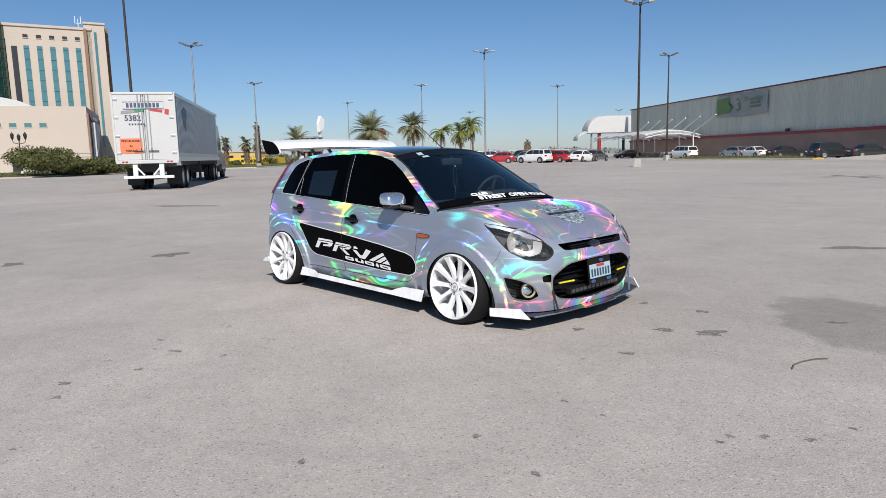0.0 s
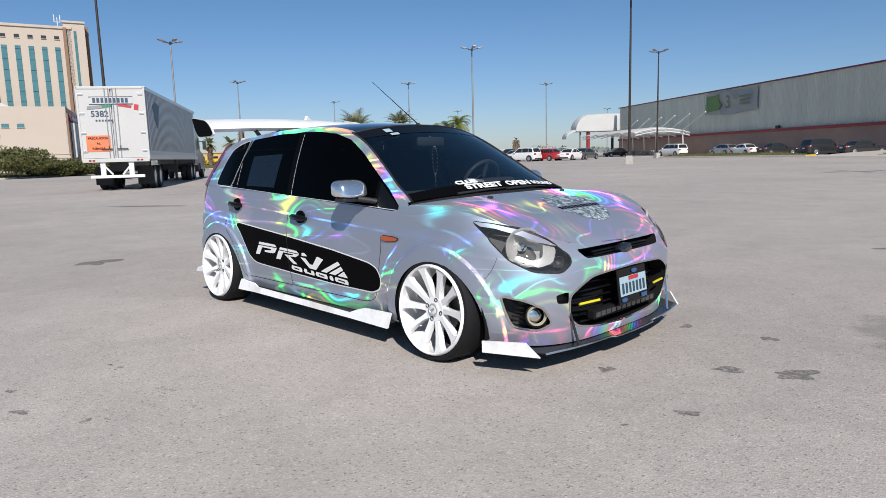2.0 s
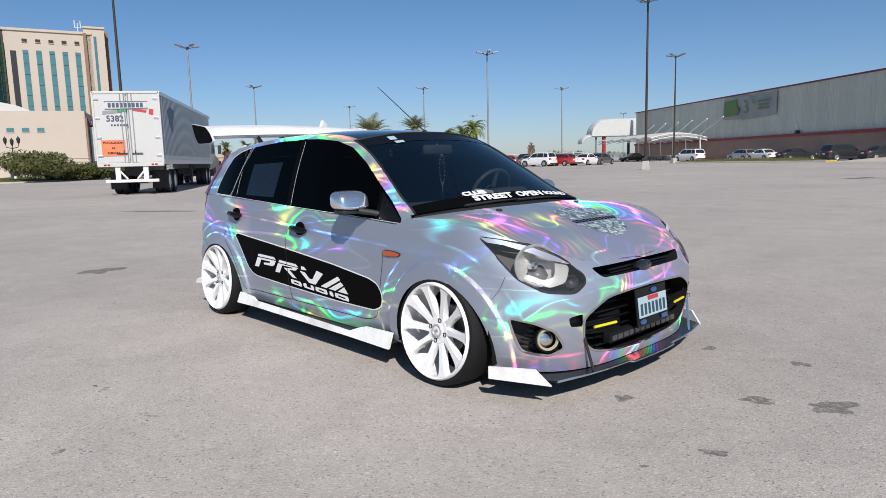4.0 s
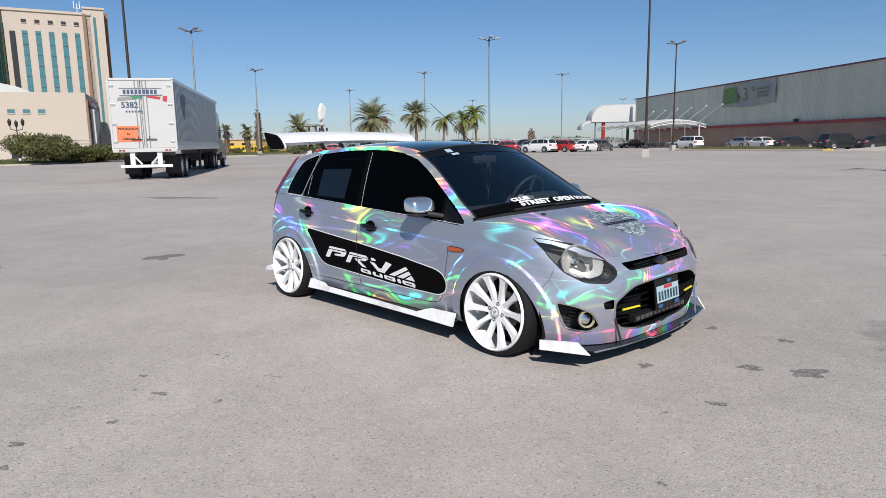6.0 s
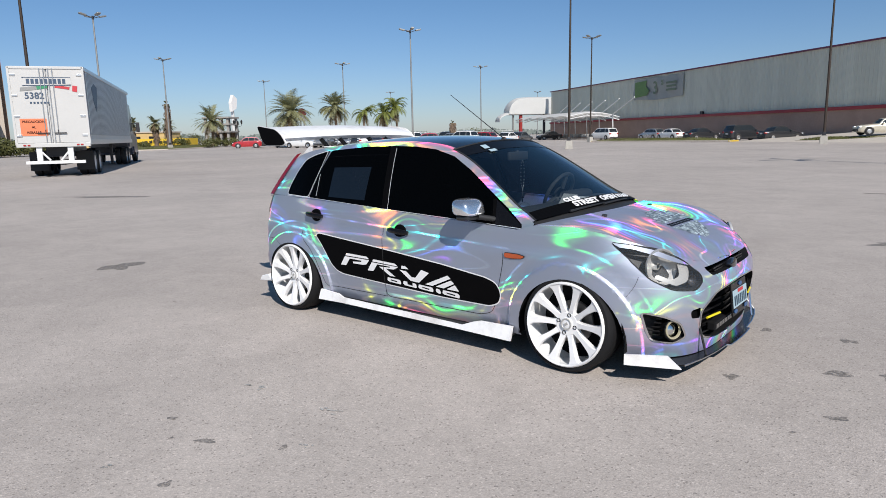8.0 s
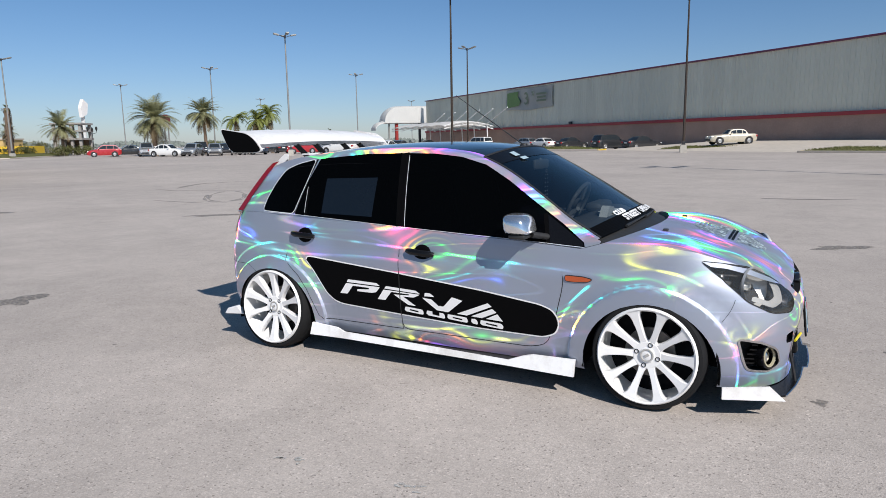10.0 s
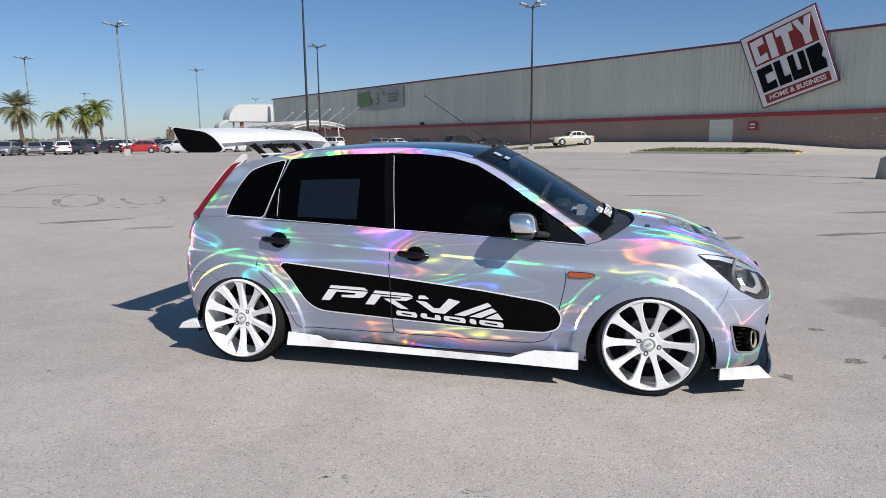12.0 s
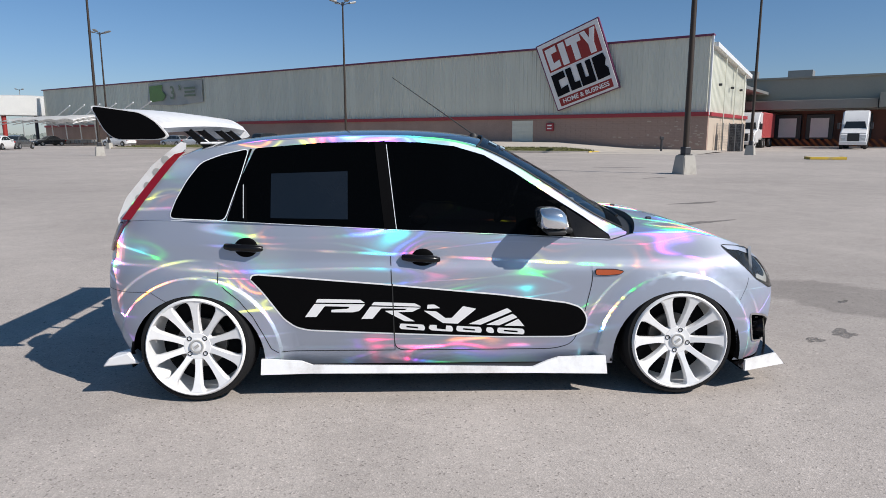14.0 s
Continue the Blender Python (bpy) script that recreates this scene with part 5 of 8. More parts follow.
# shaded entrance side with a striped awning and a shop name board
bm = bm_new()
box(bm, -0.1, 11, 4.6, 0.3, 22, 9.2)
part("entrance_wall", bm, M["hotel_brown"], wing)
bm = bm_new()
box(bm, -0.4, 6.5, 8.6, 0.4, 10, 1.1, bev=0.05)
part("name_board", bm, M["plum_trim"], wing, "dark red board with pale lettering bars")
for k in range(7):
    bm = bm_new()
    box(bm, -0.62, 3.0 + k * 1.2, 8.6, 0.06, 0.7, 0.5)
    part("name_bar", bm, M["sign_white"], wing)
for k in range(9):
    bm = bm_new()
    prism(bm, [(0, 0), (0.65, 0), (0.4, -5.5 + 0.35 * k), (0.0, -5.5 + 0.35 * k)], 0.55, Matrix(((0, 0, -1, -0.35), (1, 0, 0, 2.0 + k * 1.05), (0, 1, 0, 7.8), (0, 0, 0, 1))))
    part("awning_fin", bm, M["membrane"], wing)
bm = bm_new()
box(bm, -0.3, 7.5, 3.6, 0.2, 11, 7)
part("glass_front", bm, M["navy"], wing)

# ---- lanterns ----


def lantern(x, y):
    t = thing("street_lantern", pose(x, y, 0, 0, 0, -38), "black iron street lamp with three lanterns on a white foot", "street lamp")
    bm = bm_new()
    tube(bm, [(0, 0, 0), (0, 0, 0.6)], [0.16, 0.11], 10)
    part("foot", bm, M["white_metal"], t)
    bm = bm_new()
    tube(bm, [(0, 0, 0.6), (0, 0, 3.6)], [0.07, 0.05], 8)
    part("post", bm, M["black_iron"], t)
    bm = bm_new()
    tube(bm, [(0, -0.62, 3.75), (0, -0.55, 3.45), (0, 0, 3.3), (0, 0.55, 3.45), (0, 0.62, 3.75)], 0.035, 6)
    part("arm", bm, M["black_iron"], t)
    for y, z in ((-0.62, 0.15), (0.62, 0.15), (0.0, 0.0)):
        bm = bm_new()
        lathe(bm, [(0.05, 3.6 + z), (0.14, 3.75 + z), (0.18, 4.1 + z), (0.08, 4.25 + z), (0.01, 4.36 + z)], 8, pose(0, y, 0))
        part("lantern_head", bm, M["black_iron"], t)


for x, y in ((-73.0, 11.8), (-96.3, 63.4), (-116.3, 88.5), (-119.8, 92.1)):
    lantern(x, y)

# ---- plants ----


def palm(h, r, seed, lean=0.0, dry=0.3, fronds=34, droop=1.0, shag=False, label="date palm with a full grey-green crown", leaf=None, girth=1.0):
    g = random.Random(seed)
    t = thing("palm_tree", pose(0, 0, 0), label, "palm tree")
    bm = bm_new()
    pts, rad = [], []
    for i in range(13):
        a = i / 12
        pts.append((lean * a * a, 0, h * a))
        rad.append(girth * (0.36 - 0.12 * a) * (1 + 0.14 * (i % 2)) * (1.25 if i == 0 else 1) * (1.25 if shag and a > 0.45 else 1))
    tube(bm, pts, rad, 10)
    for i in range(110):
        a = g.uniform(0.35 if girth > 0.9 else 0.8, 1.0)
        th = g.uniform(0, 6.28)
        d = Vector((math.cos(th), math.sin(th), 0))
        c = Vector((lean * a * a, 0, h * a)) + d * (0.28 * girth if not shag else 0.4)
        tube(bm, [c, c + d * 0.16 + Vector((0, 0, 0.3 if not shag else -0.4))], [0.06, 0.015], 4)
    part("trunk", bm, M["bark"], t, "", False)
    for nm, n, mm, e0, e1 in (("crown", fronds, leaf or M["frond"], -0.45, 1.4), ("dry_fronds", int(fronds * dry), M["frond_dry"], -1.25, -0.5)):
        bm = bm_new()
        for k in range(n):
            az = 2.4 * k + g.uniform(-0.3, 0.3)
            el = g.uniform(e0, e1) * 0.9
            L = r * g.uniform(0.8, 1.1)
            p = Vector((lean, 0, h))
            d = Vector((math.cos(az) * math.cos(el), math.sin(az) * math.cos(el), math.sin(el)))
            side = Vector((-math.sin(az), math.cos(az), 0))
            seg = 9
            prev = p.copy()
            for j in range(seg):
                d = (d + Vector((0, 0, -0.17 * droop * (0.4 + j / seg)))).normalized()
                q = prev + d * L / seg
                w = 0.035 * (1 - j / seg) + 0.01
                bm.faces.new([bm.verts.new(x) for x in (prev - side * w, prev + side * w, q + side * w * 0.8, q - side * w * 0.8)])
                ll = r * 0.30 * math.sin(math.pi * (0.12 + 0.83 * (j + 0.5) / seg))
                upv = d.cross(side)
                for m2 in range(5):
                    b = prev.lerp(q, (m2 + 0.5) / 5)
                    for sg_ in (-1, 1):
                        tip = b + (side * sg_ * 0.8 + d * 0.75 + upv * 0.15 + Vector((0, 0, -0.30 * droop))).normalized() * ll * g.uniform(0.8, 1.1)
                        o = d * 0.03
                        bm.faces.new([bm.verts.new(x) for x in (b - o, b + o, tip)])
                prev = q
        part(nm, bm, mm, t)
    return t


for (x, y, h, r, sd, lean, dry, fr, dr, shag, lab) in [
        (-72.3, 55.5, 4.8, 3.7, 1, 0.2, 0.12, 96, 0.95, False, "date palm with a full grey-green crown"),
        (-71.8, 63.7, 5.6, 3.0, 2, -0.2, 0.15, 72, 0.95, False, "date palm with a full grey-green crown"),
        (-72.6, 70.1, 5.0, 2.7, 3, 0.5, 0.1, 24, 1.7, False, "slender queen palm with drooping fronds"),
        (-66.7, 68.7, 4.6, 2.6, 4, 0.0, 0.25, 28, 1.7, False, "slender queen palm with drooping fronds"),
        (-65.3, 70.0, 5.6, 2.7, 5, 0.4, 0.25, 28, 1.7, False, "slender queen palm with drooping fronds"),
        (-96.5, 58.6, 4.4, 3.2, 6, 0.1, 0.15, 52, 0.7, False, "date palm with a full grey-green crown"),
        (-101.5, 51.4, 4.0, 1.6, 7, 0.0, 0.6, 30, 0.7, True, "short fan palm with a shaggy trunk"),
        (-112.0, 52.8, 4.2, 1.6, 8, 0.0, 0.6, 30, 0.7, True, "short fan palm with a shaggy trunk"),
        (-91.8, 48.3, 6.6, 0.8, 9, 0.0, 1.2, 10, 0.9, True, "tall bare palm trunk with dead fronds"),
        (-104.0, 55.0, 3.8, 1.5, 10, 0.0, 0.5, 30, 0.7, True, "short fan palm with a shaggy trunk"),
        (-56.2, 71.8, 2.9, 0.55, 11, 0.0, 1.0, 10, 0.9, True, "tall bare palm trunk with dead fronds")]:
    palm(h, r, sd, lean, dry, fr, dr, shag, lab, M["frond_green"] if dr > 1.2 else None, 0.5 if dr > 1.2 else 0.66 if sd in (2, 6) else 1.0).matrix_basis = pose(x, y, 0, 0, 0, sd * 37)


def bush(x, y, z, rx, ry, rz, seed, n, label, cat="bush"):
    g = random.Random(seed)
    t = thing("bush", pose(x, y, z), label, cat)
    bm = bm_new()
    for k in range(5):
        a = g.uniform(0, 6.28)
        tube(bm, [(0.1 * math.cos(a), 0.1 * math.sin(a), 0), (rx * 0.5 * math.cos(a), ry * 0.5 * math.sin(a), rz * 1.2)], [0.05, 0.015], 5)
    part("stems", bm, M["bark"], t)
    bm = bm_new()
    lumps = [(Vector((g.uniform(-0.65, 0.65) * rx, g.uniform(-0.65, 0.65) * ry, g.uniform(0.35, 1.25) * rz)), g.uniform(0.35, 0.6)) for _ in range(16)]
    for _ in range(n):
        c, s = lumps[g.randrange(len(lumps))]
        d = Vector((g.gauss(0, 1), g.gauss(0, 1), g.gauss(0, 1))).normalized()
        p = c + Vector((d.x * rx, d.y * ry, d.z * rz)) * s * g.uniform(0.75, 1.1)
        if p.z < 0.02:
            p.z = g.uniform(0.02, 0.3)
        u = Vector((g.gauss(0, 1), g.gauss(0, 1), g.gauss(0, 1))).normalized()
        v = u.cross(d).normalized() * 0.5
        L = g.uniform(0.09, 0.18)
        bm.faces.new([bm.verts.new(q) for q in (p - u * L, p + v * L, p + u * L, p - v * L)])
    part("leaves", bm, M["leaf"], t)["kind"] = "stuff"
    return t


for k, (x, y, rx, rz) in enumerate([(-67.2, 12.4, 2.6, 1.62), (-70.2, 14.9, 1.7, 0.9), (-71.0, 17.1, 1.9, 0.95), (-72.2, 19.6, 2.1, 1.05), (-73.6, 23.4, 2.4, 1.1)]):
    bush(x, y, 0.15, rx, rx, rz, 30 + k, 6500 if k == 0 else 4200, "rounded green hedge shrub in the planting strip")
for k, (x, y, rx, rz) in enumerate([(-98, 62, 2.0, 0.9), (-92, 55, 1.6, 0.9), (-104, 66, 1.6, 0.9), (-112, 60, 3.0, 1.0), (-118, 57, 3.0, 0.8), (-100, 48.5, 1.2, 0.7), (-105, 58, 1.6, 1.2), (-110, 100, 3.0, 1.4), (-90, 125, 3.4, 1.6), (-118, 68, 2, 1.6)]):
    bush(x, y, 0.05, rx, rx, rz, 50 + k, 900, "dusty green shrub at the far edge of the lot")

# ---- far edge: yellow wall, ochre block, bare frame, pylon signs, tree line ----
FE = axes((-122.0, 52.0, 0), (0.82, 0.57, 0), (-0.57, 0.82, 0))
yw = thing("yellow_shop", FE, "low yellow shop front with a darker lettering bar", "building")
bm = bm_new()
box(bm, 10, 3, 0.95, 11, 5, 1.3)
part("wall", bm, M["yellow_wall"], yw)
bm = bm_new()
box(bm, 10, 3, 0.2, 11, 4.8, 0.4)
part("plinth", bm, M["ochre"], yw)
for k in range(5):
    bm = bm_new()
    box(bm, 8 + k * 0.9, 0.46, 1.0, 0.55, 0.06, 0.4)
    part("lettering_bar", bm, M["dark_metal"], yw)
ob_ = thing("ochre_house", FE, "low ochre house far behind the lot", "building")
bm = bm_new()
box(bm, -2, 14, 1.4, 17, 7, 2.8)
part("wall", bm, M["ochre"], ob_)
bm = bm_new()
box(bm, -2, 14, 2.9, 17.4, 7.4, 0.25)
part("roof", bm, M["hotel"], ob_)
for k in range(5):
    bm = bm_new()
    box(bm, -8 + k * 3, 10.45, 1.5, 1.2, 0.12, 1.2)
    part("window", bm, M["dark_opening"], ob_)
fr_ = thing("building_frame", axes((-105.8, 63.2, 0), (0.82, 0.57, 0), (-0.57, 0.82, 0)), "bare grey concrete building frame, unfinished", "building")
for i in range(4):
    for j in range(2):
        bm = bm_new()
        box(bm, i * 1.35, j * 4, 2.5, 0.4, 0.4, 5.0)
        part("column", bm, M["grey_frame"], fr_)
for z in (2.6, 3.9, 5.1):
    bm = bm_new()
    box(bm, 2.0, 2.0, z, 4.9, 5.0, 0.28)
    part("slab", bm, M["grey_frame"], fr_)
for i in range(3):
    bm = bm_new()
    box(bm, 0.68 + i * 1.35, 4.0, 1.5, 0.9, 0.2, 2.1)
    part("infill_panel", bm, M["hotel_brown"], fr_)
pyl = thing("pylon_sign", pose(-229.4, 151.9, 0, 0, 0, 20) @ Matrix.Scale(2.5, 4), "tall white pylon sign with a tilted diamond head", "sign")
bm = bm_new()
tube(bm, [(0, 0, 0), (0, 0, 5.2)], [0.30, 0.26], 12)
part("post", bm, M["membrane"], pyl)
bm = bm_new()
prism(bm, [(-0.7, 4.7), (0.4, 5.2), (0.75, 6.7), (-0.2, 7.3), (-0.85, 6.1)], 0.5, Matrix(((0, 0, 1, 0), (1, 0, 0, 0), (0, 1, 0, 0), (0, 0, 0, 1))))
part("head", bm, M["sign_white"], pyl)
pyl2 = thing("roadside_sign", pose(-86.0, 69.0, 0, 0, 0, 35), "red and white roadside sign on a lattice mast", "sign")
bm = bm_new()
for x in (-1, 1):
    tube(bm, [(0, x, 0), (0, x, 5.6)], 0.14, 6)
part("mast", bm, M["steel_grey"], pyl2)
bm = bm_new()
box(bm, 0, 0, 4.5, 0.4, 3.6, 0.9, bev=0.03)
part("lower_board", bm, M["sign_white"], pyl2)
bm = bm_new()
prism(bm, [(-1.8, 5.0), (1.8, 5.0), (1.4, 5.8), (0, 6.1), (-1.4, 5.8)], 0.4, Matrix(((0, 0, 1, -0.2), (1, 0, 0, 0), (0, 1, 0, 0), (0, 0, 0, 1))))
part("upper_board", bm, M["sign_red"], pyl2)
bm = bm_new()
for i in range(15):
    box(bm, i * 1.6, 0, 0.9, 0.06, 0.06, 1.8)
    for z in (0.5, 1.1, 1.7):
        box(bm, i * 1.6 + 0.8, 0, z, 1.6, 0.05, 0.05)
flat("white_railing", bm, M["white_metal"], "white steel railing by the far palms", "railing", m=axes((-77, 76, 0), (0.9, 0.42, 0), (-0.42, 0.9, 0)))
bm = bm_new()
g = random.Random(77)
for k in range(9000):
    a = g.uniform(-0.15, 1.0)
    R = g.uniform(330, 420)
    th = math.radians(95 + 85 * a)
    hgt = (1.4 + 1.2 * abs(math.sin(a * 31)) + 0.9 * abs(math.sin(a * 83 + 1))) * g.uniform(0.2, 1.0)
    p = Vector((R * math.cos(th), R * math.sin(th), hgt))
    u = Vector((g.gauss(0, 1), g.gauss(0, 1), g.gauss(0, 0.6))).normalized()
    v = u.cross(Vector((0, 0, 1))).normalized()
    w = Vector((0, 0, 1))
    s = g.uniform(0.5, 1.3)
    bm.faces.new([bm.verts.new(q) for q in (p - v * s, p - w * s * 0.7, p + v * s, p + w * s * 0.7)])
flat("far_trees", bm, M["far_leaf"], "distant low tree line on the horizon, haze mixed into its colour", "trees", "stuff")


# ---- hatchback: its form ----


def interp(tab, x):
    if x <= tab[0][0]:
        return tab[0][1]
    for (a, b), (c, d) in zip(tab, tab[1:]):
        if x <= c:
            return b + (d - b) * (x - a) / (c - a)
    return tab[-1][1]


def eased(tab, x):
    """Smooth curve through the pairs (Catmull-Rom on uneven steps)."""
    n = len(tab)
    if x <= tab[0][0]:
        return tab[0][1]
    if x >= tab[-1][0]:
        return tab[-1][1]
    for i in range(n - 1):
        (x0, y0), (x1, y1) = tab[i], tab[i + 1]
        if x <= x1:
            h = x1 - x0
            m0 = (y1 - tab[i - 1][1]) / (x1 - tab[i - 1][0]) if i > 0 else (y1 - y0) / h
            m1 = (tab[i + 2][1] - y0) / (tab[i + 2][0] - x0) if i < n - 2 else (y1 - y0) / h
            t = (x - x0) / h
            return (2 * t ** 3 - 3 * t * t + 1) * y0 + (t ** 3 - 2 * t * t + t) * h * m0 + (3 * t * t - 2 * t ** 3) * y1 + (t ** 3 - t * t) * h * m1


XF0, XR0 = 1.15, -1.32           # where the corners begin to turn
UF, UR = 0.98, 0.80              # their lengths on the sheet
HUBX, HUBZ, ARCH_R, ARCH_Z = 1.245, 0.293, 0.338, 0.226
T_XF = [(0.14, 1.908), (0.22, 1.918), (0.34, 1.940), (0.45, 1.948), (0.55, 1.935), (0.63, 1.888), (0.70, 1.815), (0.80, 1.715), (0.90, 1.640)]
T_XR = [(0.18, -1.64), (0.28, -1.72), (0.42, -1.785), (0.55, -1.79), (0.70, -1.775), (0.82, -1.75), (0.95, -1.695)]
T_W = [(0.14, 0.725), (0.22, 0.748), (0.32, 0.762), (0.45, 0.772), (0.60, 0.774), (0.685, 0.771), (0.712, 0.758), (0.82, 0.747), (0.95, 0.725)]
T_BELT = [(-2.1, 0.925), (-1.5, 0.935), (-1.1, 0.928), (-0.26, 0.880), (0.6, 0.838), (0.88, 0.820), (1.0, 0.858), (1.2, 0.860), (1.40, 0.831), (1.60, 0.782), (1.80, 0.717), (1.95, 0.662), (2.13, 0.637)]


def sheet_u(a):
    """The sheet's U for a plan angle: a runs as U does, but evenly by angle round the nose."""
    if a <= XF0 or a >= XF0 + UF:
        return a
    c = math.sin((a - XF0) / UF * math.pi / 2) ** (2 / 3.2)
    return XF0 + UF * math.asin(min(1.0, c ** (1 / 0.92))) * 2 / math.pi


def nose(poly):
    return [(sheet_u(a), z) for a, z in poly]


def u_of_x(x, z):
    """The sheet's U for a place x along the side."""
    if x > XF0:
        c = min(1.0, (x - XF0) / (eased(T_XF, z) - XF0))
        return XF0 + UF * math.asin(c ** (1 / 0.92)) * 2 / math.pi
    if x < XR0:
        c = min(1.0, (XR0 - x) / (XR0 - eased(T_XR, z)))
        return XR0 - UR * math.asin(c ** (1 / 0.92)) * 2 / math.pi
    return x


T_BELT = [(sheet_u(a), z) for a, z in T_BELT]


def belt(U):
    return interp(T_BELT, U)


def bump(d, w):
    return max(0.0, 1 - (d / w) ** 2) ** 2


FLARE0, FLARE1 = 0.078, 0.092     # the step of the wheel-arch lip


def flare(d):
    """The wheel-arch lip: nearly flat, then a soft step back to the panel."""
    if d < FLARE0:
        return 1 - 0.25 * max(0.0, d) / FLARE0
    if d < FLARE1:
        return 0.75 - 0.45 * (d - FLARE0) / (FLARE1 - FLARE0)
    t = min(1.0, (d - FLARE1) / 0.05)
    return 0.30 * (1 - t * t * (3 - 2 * t))


def P(U, z, out=0.0):
    """A place on the right-hand lower body: U runs from rear middle to nose middle (equal to x along the doors)."""
    w, xf, xr = eased(T_W, z), eased(T_XF, z), eased(T_XR, z)
    if U > XF0:
        c = max(0.0, math.sin(min(1.0, (U - XF0) / UF) * math.pi / 2)) ** 0.92
        x, y = XF0 + (xf - XF0) * c, w * max(0.0, 1 - c ** 3.6) ** (1 / 3.6)
    elif U < XR0:
        c = max(0.0, math.sin(min(1.0, (XR0 - U) / UR) * math.pi / 2)) ** 0.92
        x, y = XR0 + (xr - XR0) * c, w * max(0.0, 1 - c ** 4.6) ** (1 / 4.6)
    else:
        x, y = U, w
    if -1.75 < U < 1.75:
        y += 0.004 * (1 - (x / 1.4) ** 2)
        for hx in (-HUBX, HUBX):
            r = math.hypot(x - hx, (z - ARCH_Z))
            y += 0.030 * flare(r - ARCH_R) * (1 if z > 0.1 else 0)
    return (x, -y - out, z) if -1.6 < U < 1.6 else (x + out * (0.7 if U > 0 else -0.7), -y - out * 0.7 * (1 if y > 0.02 else 0), z)


T_RAIL = [(-1.64, 0.93), (-1.50, 1.10), (-1.40, 1.205), (-1.30, 1.262), (-1.10, 1.305), (-0.80, 1.336), (-0.45, 1.352), (-0.10, 1.343), (0.15, 1.308), (0.35, 1.228), (0.60, 1.075), (0.80, 0.945), (0.98, 0.858)]


def rail(x):
    return eased(T_RAIL, x)


def G(x, z, out=0.0):
    """A place on the right-hand side of the cabin above the belt."""
    b = belt(x)
    h = max(0.0, z - b)
    y = 0.738 - 0.30 * h - 0.20 * h * h
    y -= 0.10 * max(0.0, (-1.15 - x)) ** 1.3 + 0.05 * max(0.0, x - 0.55) ** 1.5 + 0.32 * max(0.0, x - 0.05) * h
    return (x, -y - out * 0.95, z + out * 0.3)


T_HOODC = [(1.02, 0.905), (1.17, 0.890), (1.38, 0.857), (1.56, 0.806), (1.70, 0.752), (1.81, 0.693), (1.898, 0.636)]
T_ROOFC = [(-1.62, 1.02), (-1.50, 1.17), (-1.42, 1.258), (-1.34, 1.302), (-1.10, 1.345), (-0.80, 1.375), (-0.45, 1.392), (-0.10, 1.388), (0.15, 1.366), (0.30, 1.335)]


# ---- hatchback: sheets ----


def inside(poly, x, y):
    c = False
    n = len(poly)
    for i in range(n):
        (x0, y0), (x1, y1) = poly[i], poly[i - 1]
        if (y0 > y) != (y1 > y) and x < (x1 - x0) * (y - y0) / (y1 - y0) + x0:
            c = not c
    return c


def rounded(poly, r, n=5):
    """The outline with its corners rounded off by about r."""
    out = []
    m = len(poly)
    for i in range(m):
        p, a, b = Vector(poly[i]), Vector(poly[i - 1]), Vector(poly[(i + 1) % m])
        u, v = a - p, b - p
        k = min(r, u.length * 0.45, v.length * 0.45)
        q0, q1 = p + u.normalized() * k, p + v.normalized() * k
        for j in range(n + 1):
            t = j / n
            out.append(tuple(q0 * (1 - t) ** 2 + p * 2 * t * (1 - t) + q1 * t * t))
    return out


def imprint(bm, poly):
    for i in range(len(poly)):
        (x0, y0), (x1, y1) = poly[i - 1], poly[i]
        if abs(x1 - x0) + abs(y1 - y0) < 1e-6:
            continue
        lx, hx, ly, hy = min(x0, x1) - 1e-4, max(x0, x1) + 1e-4, min(y0, y1) - 1e-4, max(y0, y1) + 1e-4
        fs = []
        for f in bm.faces:
            c = f.verts[0].co
            if c.x < lx - 0.2 or c.x > hx + 0.2:
                continue
            xs = [v.co.x for v in f.verts]
            if max(xs) < lx or min(xs) > hx:
                continue
            ys = [v.co.y for v in f.verts]
            if max(ys) < ly or min(ys) > hy:
                continue
            fs.append(f)
        if not fs:
            continue
        geom = list({v for f in fs for v in f.verts}) + list({e for f in fs for e in f.edges}) + fs
        bmesh.ops.bisect_plane(bm, geom=geom, dist=2e-5, plane_co=(x0, y0, 0), plane_no=(y1 - y0, x0 - x1, 0))


def sheet(outline, da, db, cuts, lines=()):
    """Faces of a flat sheet inside outline, cut along named outlines: {name: [polygons]}; the rest is 'rest'."""
    xs, ys = [p[0] for p in outline], [p[1] for p in outline]
    nx, ny = int((max(xs) - min(xs)) / da) + 2, int((max(ys) - min(ys)) / db) + 2
    bm = bm_new()
    g = [[bm.verts.new((min(xs) - da * 0.5 + i * (max(xs) - min(xs) + da) / nx, min(ys) - db * 0.5 + j * (max(ys) - min(ys) + db) / ny, 0)) for j in range(ny + 1)] for i in range(nx + 1)]
    for a, b in zip(g, g[1:]):
        bridge(bm, a, b, False)
    for poly in [outline] + [p for _, p in cuts] + list(lines):
        imprint(bm, poly)
    res = {}
    for f in bm.faces:
        c = f.calc_center_median()
        if not inside(outline, c.x, c.y):
            continue
        key = "rest"
        for k, p in cuts:
            if inside(p, c.x, c.y):
                key = k
                break
        res.setdefault(key, []).append([(v.co.x, v.co.y) for v in f.verts])
    bm.free()
    return res


